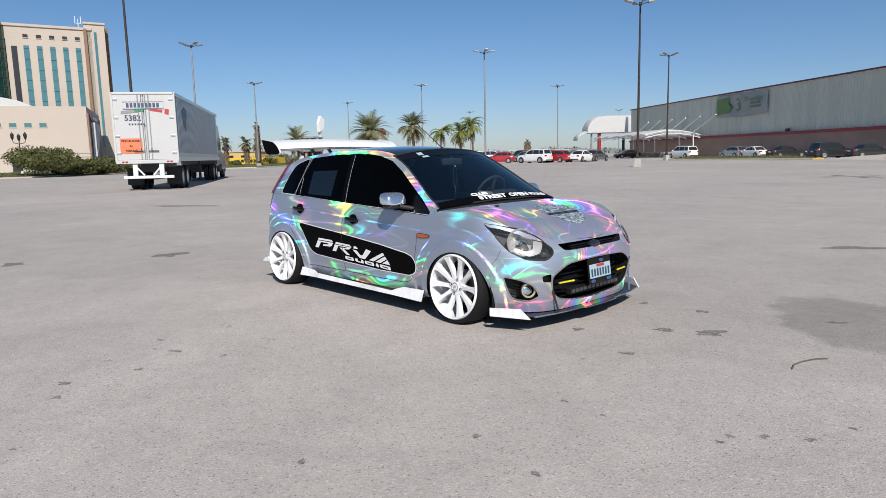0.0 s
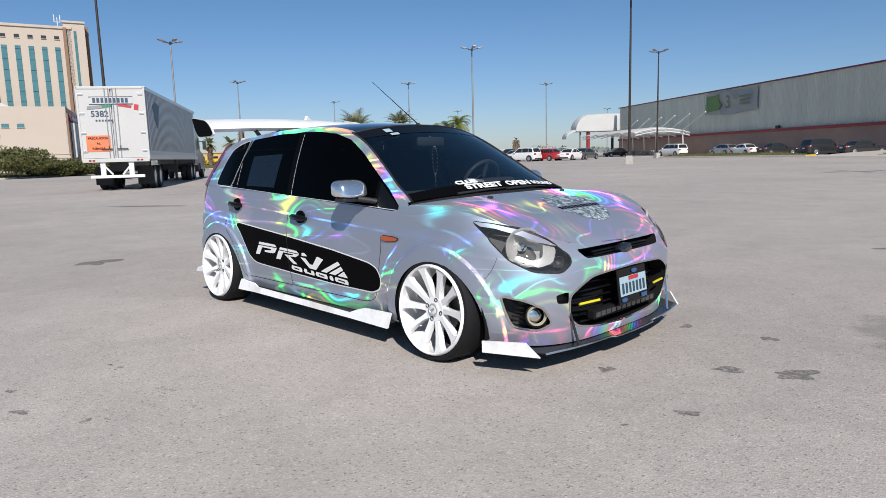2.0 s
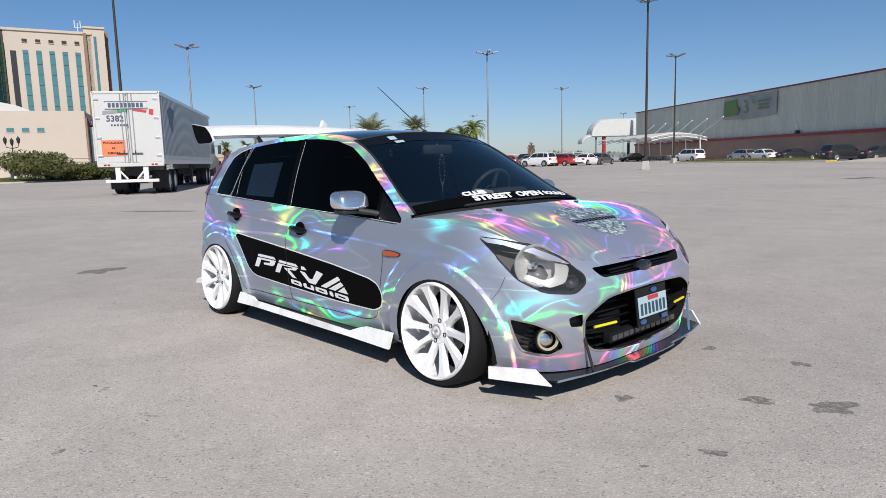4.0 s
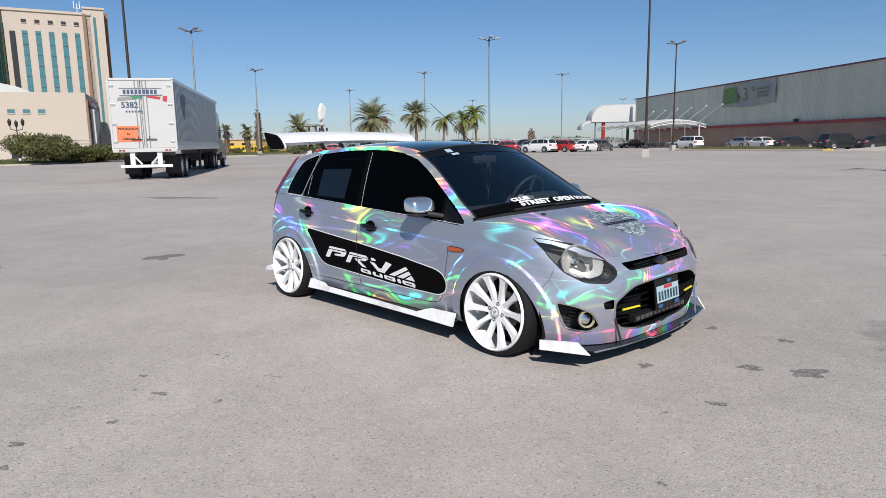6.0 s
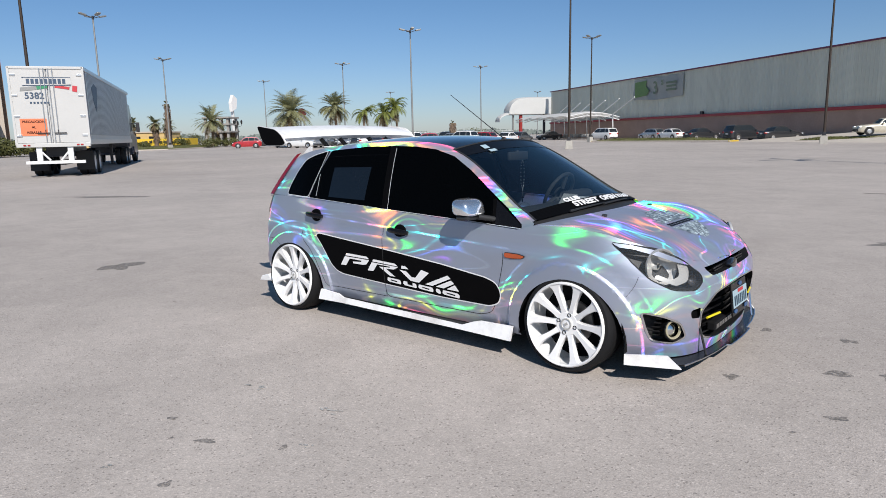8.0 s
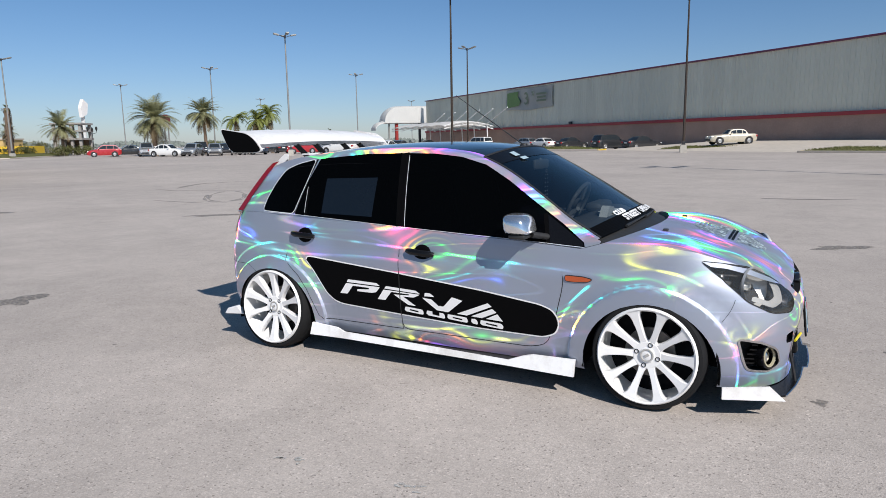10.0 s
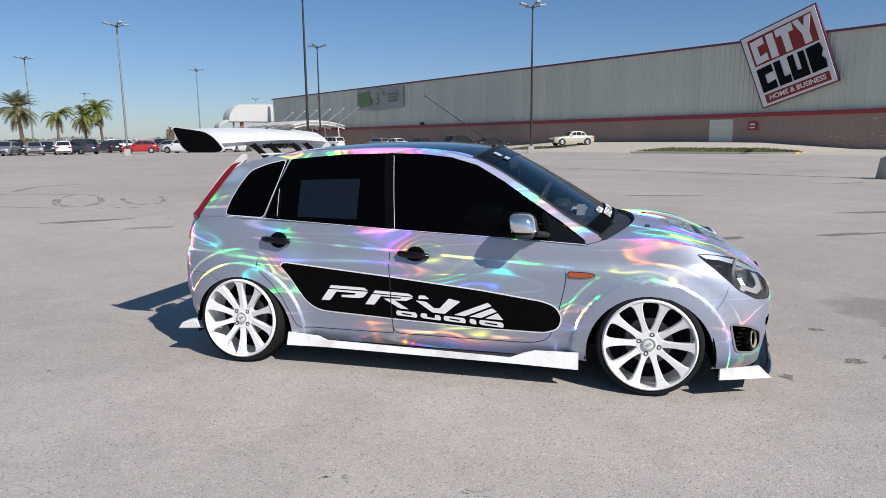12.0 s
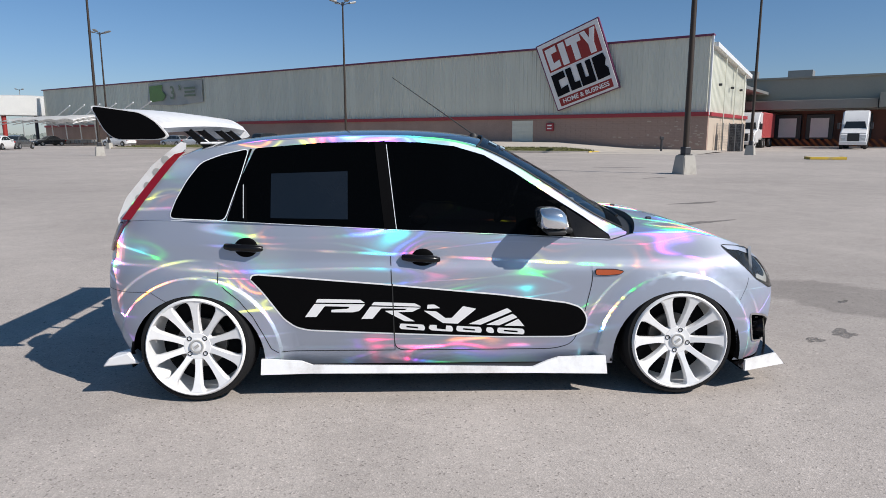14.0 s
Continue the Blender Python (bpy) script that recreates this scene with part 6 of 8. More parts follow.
def add_faces(bm, polys, fn, out=0.0, side=1):
    """Lay flat polygons on the form fn; side -1 puts them on the left of the car."""
    cache = {}

    def vert(p):
        k = (round(p[0], 6), round(p[1], 6))
        if k not in cache:
            x, y, z = fn(p[0], p[1], out)
            cache[k] = bm.verts.new((x, y * side, z))
        return cache[k]

    for p in polys:
        vs = []
        for q in p:
            v = vert(q)
            if v not in vs:
                vs.append(v)
        if len(vs) < 3:
            continue
        try:
            bm.faces.new(vs if side == 1 else vs[::-1])
        except ValueError:
            pass


def fix_out(bm):
    """Turn all faces outward from the car's middle."""
    for f in bm.faces:
        c, n = f.calc_center_median(), f.normal
        if n.dot(c - Vector((0, 0, 0.6))) < 0:
            f.normal_flip()


def skin(name, polys, fn, material, parent, label="", out=0.0, sides=(1,), angle=28):
    bm = bm_new()
    for s in sides:
        add_faces(bm, polys, fn, out, s)
    bm.normal_update()
    fix_out(bm)
    return part(name, bm, material, parent, label, True, angle)


def ribbon(bm, pts, fn, w, out, side=1, closed=False):
    """A thin strip along (a, b) points lying on the form fn."""
    n = len(pts)
    rows = []
    for i in range(n):
        p, q = pts[i - 1] if (i or closed) else pts[0], pts[(i + 1) % n] if (i < n - 1 or closed) else pts[-1]
        d = Vector((q[0] - p[0], q[1] - p[1]))
        d = d.normalized() if d.length > 1e-9 else Vector((1, 0))
        m = Vector((-d.y, d.x)) * w / 2
        row = []
        for s in (-1, 1):
            x, y, z = fn(pts[i][0] + m.x * s, pts[i][1] + m.y * s, out)
            row.append(bm.verts.new((x, y * side, z)))
        rows.append(row)
    for i in range(n if closed else n - 1):
        bm.faces.new((rows[i][0], rows[(i + 1) % n][0], rows[(i + 1) % n][1], rows[i][1]))


# ---- hatchback: materials ----


def foil_material():
    """Silver holographic film: a soft metal base, and rainbow glints placed by masks: lobes of pure colour fanned out
    sideways like a grating's orders.
    """
    m = bpy.data.materials.new("holographic_film")
    m.use_nodes = True
    N, Lk = m.node_tree.nodes, m.node_tree.links
    b = N["Principled BSDF"]
    b.inputs["Base Color"].default_value = (0.378, 0.412, 0.492, 1)
    b.inputs["Metallic"].default_value = 0.72
    b.inputs["Roughness"].default_value = 0.58
    b.inputs["Coat Weight"].default_value = 0.35
    b.inputs["Coat Roughness"].default_value = 0.06
    tc = N.new("ShaderNodeTexCoord")
    geo = N.new("ShaderNodeNewGeometry")

    def noise_tex(scale, detail, stretch=(1, 1, 1), warp=0.0, shift=0.0):
        mp = N.new("ShaderNodeMapping")
        mp.inputs["Scale"].default_value = stretch
        mp.inputs["Location"].default_value = (shift, shift * 0.7, shift * 1.3)
        Lk.new(tc.outputs["Object"], mp.inputs["Vector"])
        t = N.new("ShaderNodeTexNoise")
        t.inputs["Scale"].default_value, t.inputs["Detail"].default_value, t.inputs["Distortion"].default_value = scale, detail, warp
        Lk.new(mp.outputs["Vector"], t.inputs["Vector"])
        return t

    def calc(op, a, c):
        t = N.new("ShaderNodeMath")
        t.operation = op
        for k, v in enumerate((a, c)):
            if isinstance(v, (int, float)):
                t.inputs[k].default_value = v
            else:
                Lk.new(v, t.inputs[k])
        return t.outputs[0]

    def vec(op, a, c):
        t = N.new("ShaderNodeVectorMath")
        t.operation = op
        for k, v in ((0, a), (1, c)):
            if isinstance(v, tuple):
                t.inputs[k].default_value = v
            else:
                Lk.new(v, t.inputs[k])
        return t.outputs[0]

    def ramp(sock, a, c, lo, hi):
        r = N.new("ShaderNodeMapRange")
        r.interpolation_type = "SMOOTHSTEP"
        for k, v in zip(("From Min", "From Max", "To Min", "To Max"), (a, c, lo, hi)):
            r.inputs[k].default_value = v
        Lk.new(sock, r.inputs["Value"])
        return r.outputs[0]

    def glint_line(scale, stretch, warp, width, shift):
        """Thin winding lines along which rainbow glints are painted."""
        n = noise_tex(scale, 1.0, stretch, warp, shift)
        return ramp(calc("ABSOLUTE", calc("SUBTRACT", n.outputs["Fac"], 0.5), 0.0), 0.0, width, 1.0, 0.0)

    place = N.new("ShaderNodeSeparateXYZ")
    Lk.new(tc.outputs["Object"], place.inputs[0])
    px, py, pz = place.outputs

    def near(sock, width):
        """1 on the line where sock is 0, falling off within width."""
        return ramp(calc("ABSOLUTE", sock, 0.0), 0.0, width, 1.0, 0.0)

    # glint lines painted along the shoulder line, two rings round each arch, the sill, the bonnet's edges
    drawn = calc("MULTIPLY", near(calc("SUBTRACT", calc("ADD", pz, calc("MULTIPLY", px, 0.055)), 0.745), 0.011), ramp(calc("ABSOLUTE", px, 0.0), 1.0, 1.25, 1.0, 0.0))
    drawn = calc("MAXIMUM", drawn, calc("MULTIPLY", near(calc("SUBTRACT", pz, 0.270), 0.016), ramp(calc("ABSOLUTE", px, 0.0), 0.8, 0.95, 1.0, 0.0)))
    for hub in (-HUBX, HUBX):
        dx, dz = calc("SUBTRACT", px, hub), calc("SUBTRACT", pz, ARCH_Z)
        r = calc("SQRT", calc("ADD", calc("MULTIPLY", dx, dx), calc("MULTIPLY", dz, dz)), 0.0)
        drawn = calc("MAXIMUM", drawn, calc("MAXIMUM", near(calc("SUBTRACT", r, ARCH_R + 0.086), 0.008), calc("MULTIPLY", near(calc("SUBTRACT", r, ARCH_R + 0.170), 0.011), 0.45)))
    edge = calc("SUBTRACT", calc("ABSOLUTE", py, 0.0), calc("SUBTRACT", 0.86, calc("MULTIPLY", px, 0.235)))
    drawn = calc("MAXIMUM", drawn, calc("MULTIPLY", near(edge, 0.013), calc("MULTIPLY", ramp(px, 0.95, 1.1, 0.0, 1.0), ramp(pz, 0.66, 0.72, 0.0, 1.0))))
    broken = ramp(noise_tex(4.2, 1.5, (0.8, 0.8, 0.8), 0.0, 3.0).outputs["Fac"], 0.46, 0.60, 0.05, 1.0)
    glint_lines = calc("ADD", glint_line(1.7, (0.20, 0.7, 2.0), 0.06, 0.018, 0.0), calc("MULTIPLY", glint_line(3.2, (0.26, 0.7, 1.5), 0.08, 0.017, 7.0), 0.7))
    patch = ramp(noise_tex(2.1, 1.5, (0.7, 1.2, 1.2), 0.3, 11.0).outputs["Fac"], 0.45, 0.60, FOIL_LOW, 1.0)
    # painted glints are kept faint on the flat door skins and full over every curve
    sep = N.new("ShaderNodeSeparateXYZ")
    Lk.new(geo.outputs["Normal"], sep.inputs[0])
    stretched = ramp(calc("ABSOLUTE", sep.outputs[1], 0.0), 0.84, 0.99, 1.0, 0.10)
    loose = calc("MULTIPLY", calc("ADD", calc("MULTIPLY", glint_lines, patch), calc("MULTIPLY", patch, FOIL_BASE)), stretched)
    # extra painted glint patches, stronger towards the rear
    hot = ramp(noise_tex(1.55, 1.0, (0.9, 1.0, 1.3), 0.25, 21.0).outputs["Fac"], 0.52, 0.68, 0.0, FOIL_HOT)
    loose = calc("ADD", loose, calc("MULTIPLY", calc("MULTIPLY", hot, ramp(px, -0.7, 0.3, 1.0, 0.35)), calc("ADD", calc("MULTIPLY", glint_lines, 1.6), 0.24)))
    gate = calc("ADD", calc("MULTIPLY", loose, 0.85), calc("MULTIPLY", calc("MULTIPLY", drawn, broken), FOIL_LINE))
    bp = N.new("ShaderNodeBump")
    bp.inputs["Strength"].default_value, bp.inputs["Distance"].default_value = 1.0, 0.010
    Lk.new(calc("ADD", noise_tex(3.6, 2.0, (0.7, 1.2, 1.6)).outputs["Fac"], calc("MULTIPLY", glint_lines, 0.15)), bp.inputs["Height"])
    Lk.new(bp.outputs["Normal"], b.inputs["Coat Normal"])
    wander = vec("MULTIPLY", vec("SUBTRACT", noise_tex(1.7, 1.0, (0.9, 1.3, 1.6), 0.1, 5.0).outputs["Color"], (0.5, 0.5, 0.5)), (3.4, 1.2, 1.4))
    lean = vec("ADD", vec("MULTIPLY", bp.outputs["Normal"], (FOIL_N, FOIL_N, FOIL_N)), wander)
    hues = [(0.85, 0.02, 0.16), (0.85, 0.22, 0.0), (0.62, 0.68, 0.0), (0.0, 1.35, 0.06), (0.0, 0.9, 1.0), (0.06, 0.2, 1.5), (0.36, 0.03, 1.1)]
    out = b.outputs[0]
    # lobes face fixed directions between sun and viewer, so masked areas always glint
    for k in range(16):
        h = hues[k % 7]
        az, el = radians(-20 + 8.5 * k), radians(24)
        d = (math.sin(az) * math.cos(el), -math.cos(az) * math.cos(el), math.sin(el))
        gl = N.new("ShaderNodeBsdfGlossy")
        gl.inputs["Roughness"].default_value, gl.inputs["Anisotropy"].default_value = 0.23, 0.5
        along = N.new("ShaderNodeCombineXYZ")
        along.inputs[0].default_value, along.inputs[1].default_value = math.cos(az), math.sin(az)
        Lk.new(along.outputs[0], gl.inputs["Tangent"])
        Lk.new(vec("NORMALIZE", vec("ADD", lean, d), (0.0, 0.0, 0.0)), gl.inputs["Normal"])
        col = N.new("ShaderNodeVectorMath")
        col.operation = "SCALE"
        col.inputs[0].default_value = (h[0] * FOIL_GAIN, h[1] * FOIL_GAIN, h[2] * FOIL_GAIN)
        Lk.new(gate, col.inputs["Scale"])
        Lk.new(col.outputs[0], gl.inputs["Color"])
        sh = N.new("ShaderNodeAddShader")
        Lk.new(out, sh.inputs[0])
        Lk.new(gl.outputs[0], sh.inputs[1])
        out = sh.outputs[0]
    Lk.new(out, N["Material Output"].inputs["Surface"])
    return m


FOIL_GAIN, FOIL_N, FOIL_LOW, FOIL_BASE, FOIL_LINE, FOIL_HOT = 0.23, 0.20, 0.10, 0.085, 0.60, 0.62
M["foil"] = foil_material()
M["roof_black"] = mat("gloss_black_roof", (0.012, 0.013, 0.018), 0.12, 0, 0.05, 2, 40, coat=0.8)
M["gloss_black"] = mat("gloss_black_trim", (0.006, 0.006, 0.007), 0.22, 0, 0.05, 4, 50, spec=0.25)
M["black_plastic"] = mat("black_plastic", (0.02, 0.02, 0.021), 0.55, 0, 0.15, 6, 120, 0.0004)
M["matt_dark"] = mat("matt_dark", (0.010, 0.010, 0.011), 0.9, 0, 0.1, 6, 60, spec=0.1)
M["decal_black"] = mat("decal_black", (0.003, 0.003, 0.0034), 0.55, 0, 0.05, 4, 60, spec=0.03)
M["decal_white"] = mat("decal_white", (0.80, 0.80, 0.80), 0.35, 0, 0.03, 4, 60)
M["wheel_white"] = mat("wheel_white_paint", (0.80, 0.80, 0.80), 0.30, 0, 0.03, 6, 60, dirt=(0.45, 0.42, 0.38), dirt_amt=0.25, coat=0.4)
M["skirt_white"] = mat("skirt_white_paint", (0.80, 0.80, 0.80), 0.40, 0, 0.04, 5, 40, dirt=(0.42, 0.38, 0.34), dirt_amt=0.5)
M["chrome"] = mat("chrome_film", (0.66, 0.66, 0.68), 0.20, 1.0, 0.04, 3, 30)
M["seal"] = mat("bright_window_moulding", (0.82, 0.84, 0.86), 0.35, 0.15, 0.04, 5, 40)
M["bar_lens"] = mat("light_bar_lens", (0.05, 0.05, 0.05), 0.15, 0.3, 0.3, 20, 90, coat=0.8)
M["milky"] = mat("milky_lamp_reflector", (0.62, 0.61, 0.59), 0.38, 0.45, 0.12, 12, 60)
M["amber"] = mat("amber_lens", (0.42, 0.075, 0.018), 0.25, 0, 0.1, 20, 200, coat=0.6)
M["red_lens"] = mat("red_lens", (0.21, 0.005, 0.010), 0.18, 0, 0.1, 10, 120, coat=0.8)
M["clear_lens"] = mat("clear_lens_strip", (0.42, 0.38, 0.26), 0.18, 0.2, 0.1, 10, 120, coat=0.8)
M["reflector"] = mat("lamp_reflector", (0.72, 0.72, 0.70), 0.12, 1.0, 0.10, 20, 90)
M["lamp_bezel"] = mat("lamp_bezel_grey", (0.46, 0.455, 0.44), 0.35, 0.3, 0.06, 10, 60)
M["led_yellow"] = mat("yellow_marker_strip", (0.75, 0.62, 0.02), 0.35, 0, 0.05)
M["plate"] = mat("number_plate", (0.36, 0.48, 0.54), 0.4, 0, 0.08, 20, 100)
M["plate_ink"] = mat("number_plate_ink", (0.03, 0.06, 0.09), 0.5, 0, 0.1, 20, 100)
M["tyre"] = mat("tyre_rubber", (0.012, 0.012, 0.013), 0.75, 0, 0.15, 8, 90, spec=0.2)
M["frame_blue"] = mat("frame_badge_blue", (0.03, 0.09, 0.22), 0.35, 0, 0.05)
M["mirror_film"] = mat("bright_mirror_film", (0.80, 0.82, 0.85), 0.13, 0.9, 0.04, 5, 40)
M["disc"] = mat("brake_disc", (0.16, 0.15, 0.14), 0.45, 0.8, 0.15, 10, 80)
M["tint"] = glass_material("tinted_side_glass", (0.010, 0.010, 0.012), 0.015, 0.9, 1.13)
M["screen"] = glass_material("windscreen_glass", (0.60, 0.72, 0.80), 0.01, 0.95, 2.25)
# the pale base colour puts a faint glare into the headlamp lens
M["lens"] = glass_material("headlamp_lens", (0.93, 0.94, 0.95), 0.02, 0.965, 1.5, (0.55, 0.55, 0.53))
M["dash"] = mat("dash_plastic", (0.035, 0.036, 0.038), 0.6, 0, 0.1, 8, 100)
M["seat"] = mat("seat_fabric", (0.035, 0.035, 0.04), 0.85, 0, 0.15, 20, 200)
M["seam"] = mat("panel_gap", (0.012, 0.012, 0.012), 0.8, 0, 0.05)
M["mosaic"] = mat("mirror_mosaic_print", (0.50, 0.58, 0.59), 0.28, 0.25, 0.75, 22, 30)
M["screen_panel"] = mat("rear_window_panel", (0.005, 0.0075, 0.0115), 0.25, 0, 0.05)

# ---- hatchback: body ----
CAR_Y, CAR_Z, CAR_W = 0.072, -0.011, 1.093   # its middle line, how low it sits, and its breadth over that of the drawn form
car = thing("hatchback_car", pose(0, CAR_Y, CAR_Z) @ Matrix.Diagonal((1, CAR_W, 1, 1)), "lowered five-door hatchback wrapped in silver holographic film", "car")


def arch(hx, r=ARCH_R, n=44):
    ps = [(hx + r * math.cos(2 * math.pi * i / n), ARCH_Z + r * math.sin(2 * math.pi * i / n)) for i in range(n)]
    return [(u_of_x(x, max(0.14, z)), z) for x, z in ps]


UEND, UREAR = XF0 + UF, XR0 - UR
PN = lambda a, z, out=0.0: P(sheet_u(a), z, out)
low = [(UREAR, 0.20), (-1.75, 0.19), (-1.55, 0.20), (-0.95, 0.175), (0.90, 0.165), (1.50, 0.160), (1.70, 0.142), (UEND, 0.138)]
top = [(u, belt(u)) for u in [UEND - i * 0.03 for i in range(int((UEND - UREAR) / 0.03) + 1)]] + [(UREAR, belt(UREAR))]
outline = low + top
headlamp = rounded(nose([(1.405, 0.790), (1.54, 0.778), (1.72, 0.752), (1.85, 0.690), (1.905, 0.600), (1.893, 0.565), (1.83, 0.525), (1.66, 0.540), (1.535, 0.600), (1.478, 0.700)]), 0.025, 3)
fog = rounded(nose([(1.470, 0.415), (1.60, 0.392), (1.715, 0.350), (1.775, 0.262), (1.69, 0.228), (1.545, 0.248), (1.515, 0.29)]), 0.025, 3)
grille = rounded(nose([(1.868, 0.40), (1.925, 0.440), (2.00, 0.487), (2.20, 0.500), (2.20, 0.178), (2.05, 0.195), (1.93, 0.225), (1.875, 0.285)]), 0.03, 3)
slot = rounded(nose([(1.955, 0.628), (2.20, 0.628), (2.20, 0.572), (1.99, 0.578)]), 0.012, 2)
tab = rounded(nose([(1.785, 0.412), (1.86, 0.424), (1.862, 0.362), (1.795, 0.366)]), 0.012, 2)
front_door = rounded([(-0.258, 1.0), (-0.252, 0.70), (-0.237, 0.250), (0.60, 0.246), (0.700, 0.275), (0.742, 0.40), (0.790, 0.62), (0.775, 1.0)], 0.05, 4)
rear_door = [(-1.118, 1.0), (-1.126, 0.70), (-1.124, 0.628), (-1.085, 0.590), (-1.02, 0.535), (-0.955, 0.45), (-0.905, 0.350), (-0.872, 0.275), (-0.840, 0.252), (-0.237, 0.250), (-0.252, 0.70), (-0.258, 1.0)]
bumper = nose([(1.395, 0.0), (1.395, 0.500), (1.478, 0.600), (1.62, 0.60), (1.72, 0.64), (1.86, 0.66), (1.93, 0.660), (2.3, 0.632), (2.3, 0.0)])
rear_bumper = [(-1.375, 0.0), (-1.375, 0.525), (-1.46, 0.580), (-1.60, 0.575), (-2.3, 0.60), (-2.3, 0.0)]
wing_panel = nose([(0.772, 1.0), (0.790, 0.62), (0.742, 0.40), (0.700, 0.275), (0.690, 0.0), (1.42, 0.0), (1.40, 0.50), (1.50, 0.62), (1.60, 0.60), (1.95, 0.66), (2.3, 0.633), (2.3, 1.0)])
cuts = [("hole", arch(HUBX)), ("hole", arch(-HUBX)), ("hole", headlamp), ("hole", fog), ("hole", grille), ("hole", slot), ("hole", tab),
        ("front_door", front_door), ("rear_door", rear_door), ("front_bumper", bumper), ("rear_bumper", rear_bumper), ("wing", wing_panel)]
S = sheet(outline, 0.03, 0.026, cuts, [arch(h, ARCH_R + d) for h in (HUBX, -HUBX) for d in (FLARE0, FLARE1)])
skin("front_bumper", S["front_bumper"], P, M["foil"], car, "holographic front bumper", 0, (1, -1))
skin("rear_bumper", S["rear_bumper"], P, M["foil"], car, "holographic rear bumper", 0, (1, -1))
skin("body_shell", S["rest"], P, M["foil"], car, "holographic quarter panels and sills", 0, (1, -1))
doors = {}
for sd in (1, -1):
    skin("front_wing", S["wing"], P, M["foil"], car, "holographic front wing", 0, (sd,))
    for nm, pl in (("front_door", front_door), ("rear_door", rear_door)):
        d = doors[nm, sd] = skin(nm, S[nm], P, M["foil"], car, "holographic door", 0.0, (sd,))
        bm = bm_new()
        ribbon(bm, dense([p for p in pl if p[1] < 0.9], 0.03), P, 0.004, 0.0010, sd)
        part("door_gap", bm, M["seam"], d)
for sd in (1, -1):
    for pts, fn in (([(1.395, 0.500), (1.478, 0.610)], PN), ([(-1.375, 0.53), (-1.46, 0.580), (-1.60, 0.575), (-2.1, 0.60)], P)):
        bm = bm_new()
        ribbon(bm, dense(pts, 0.02), fn, 0.002, 0.0008, sd)
        part("panel_gap", bm, M["seam"], car)
# dark inside: wheel-arch liners, floor
for sd in (1, -1):
    for hx in (-HUBX, HUBX):
        bm = bm_new()
        rings = []
        for k, (rr2, yy) in enumerate([(ARCH_R, 0.795), (ARCH_R + 0.012, 0.77), (ARCH_R + 0.012, 0.52), (0.05, 0.50)]):
            rings.append([bm.verts.new((hx + rr2 * math.cos(a), -sd * (yy if k else -P(u_of_x(hx + rr2 * math.cos(a), max(0.14, ARCH_Z + rr2 * math.sin(a))), max(0.14, ARCH_Z + rr2 * math.sin(a)))[1]), ARCH_Z + rr2 * math.sin(a))) for a in [2 * math.pi * i / 44 for i in range(44)]])
        for a, b in zip(rings, rings[1:]):
            for f in bridge(bm, a, b):
                if f.calc_center_median().z < 0.19:
                    bm.faces.remove(f)
        part("arch_liner", bm, M["matt_dark"], car)
bm = bm_new()
box(bm, 0.0, 0, 0.22, 1.75, 1.40, 0.08)
box(bm, 0.05, 0, 0.21, 3.3, 0.98, 0.06)
part("floor_pan", bm, M["matt_dark"], car)

# ---- cabin sides ----
hx0 = -1.63
gtop = [(x, rail(x)) for x in [0.975 - i * 0.03 for i in range(int((0.975 - hx0) / 0.03) + 1)]]
gout = [(x, belt(x)) for x in [hx0 + i * 0.04 for i in range(int((0.975 - hx0) / 0.04) + 1)]] + gtop
qwin = rounded([(-1.372, 0.945), (-1.345, 1.03), (-1.29, 1.135), (-1.225, 1.222), (-1.12, 1.262), (-0.985, 1.292), (-1.02, 1.15), (-1.088, 0.934)], 0.03, 3)
rwin = rounded([(-1.082, 0.930), (-1.015, 1.150), (-0.955, 1.294), (-0.60, 1.322), (-0.318, 1.327), (-0.262, 0.886)], 0.015, 2)
fwin = [(-0.250, 0.886), (-0.306, 1.327), (-0.10, 1.322), (0.08, 1.302), (0.24, 1.255), (0.40, 1.165), (0.60, 1.035), (0.76, 0.935), (0.882, 0.848), (0.890, 0.826)]
GS = sheet(gout, 0.035, 0.03, [("qwin", qwin), ("rwin", rwin), ("fwin", fwin)])
skin("cabin_frame", GS["rest"], G, M["foil"], car, "holographic roof rail, pillars and quarter panel", 0, (1, -1))
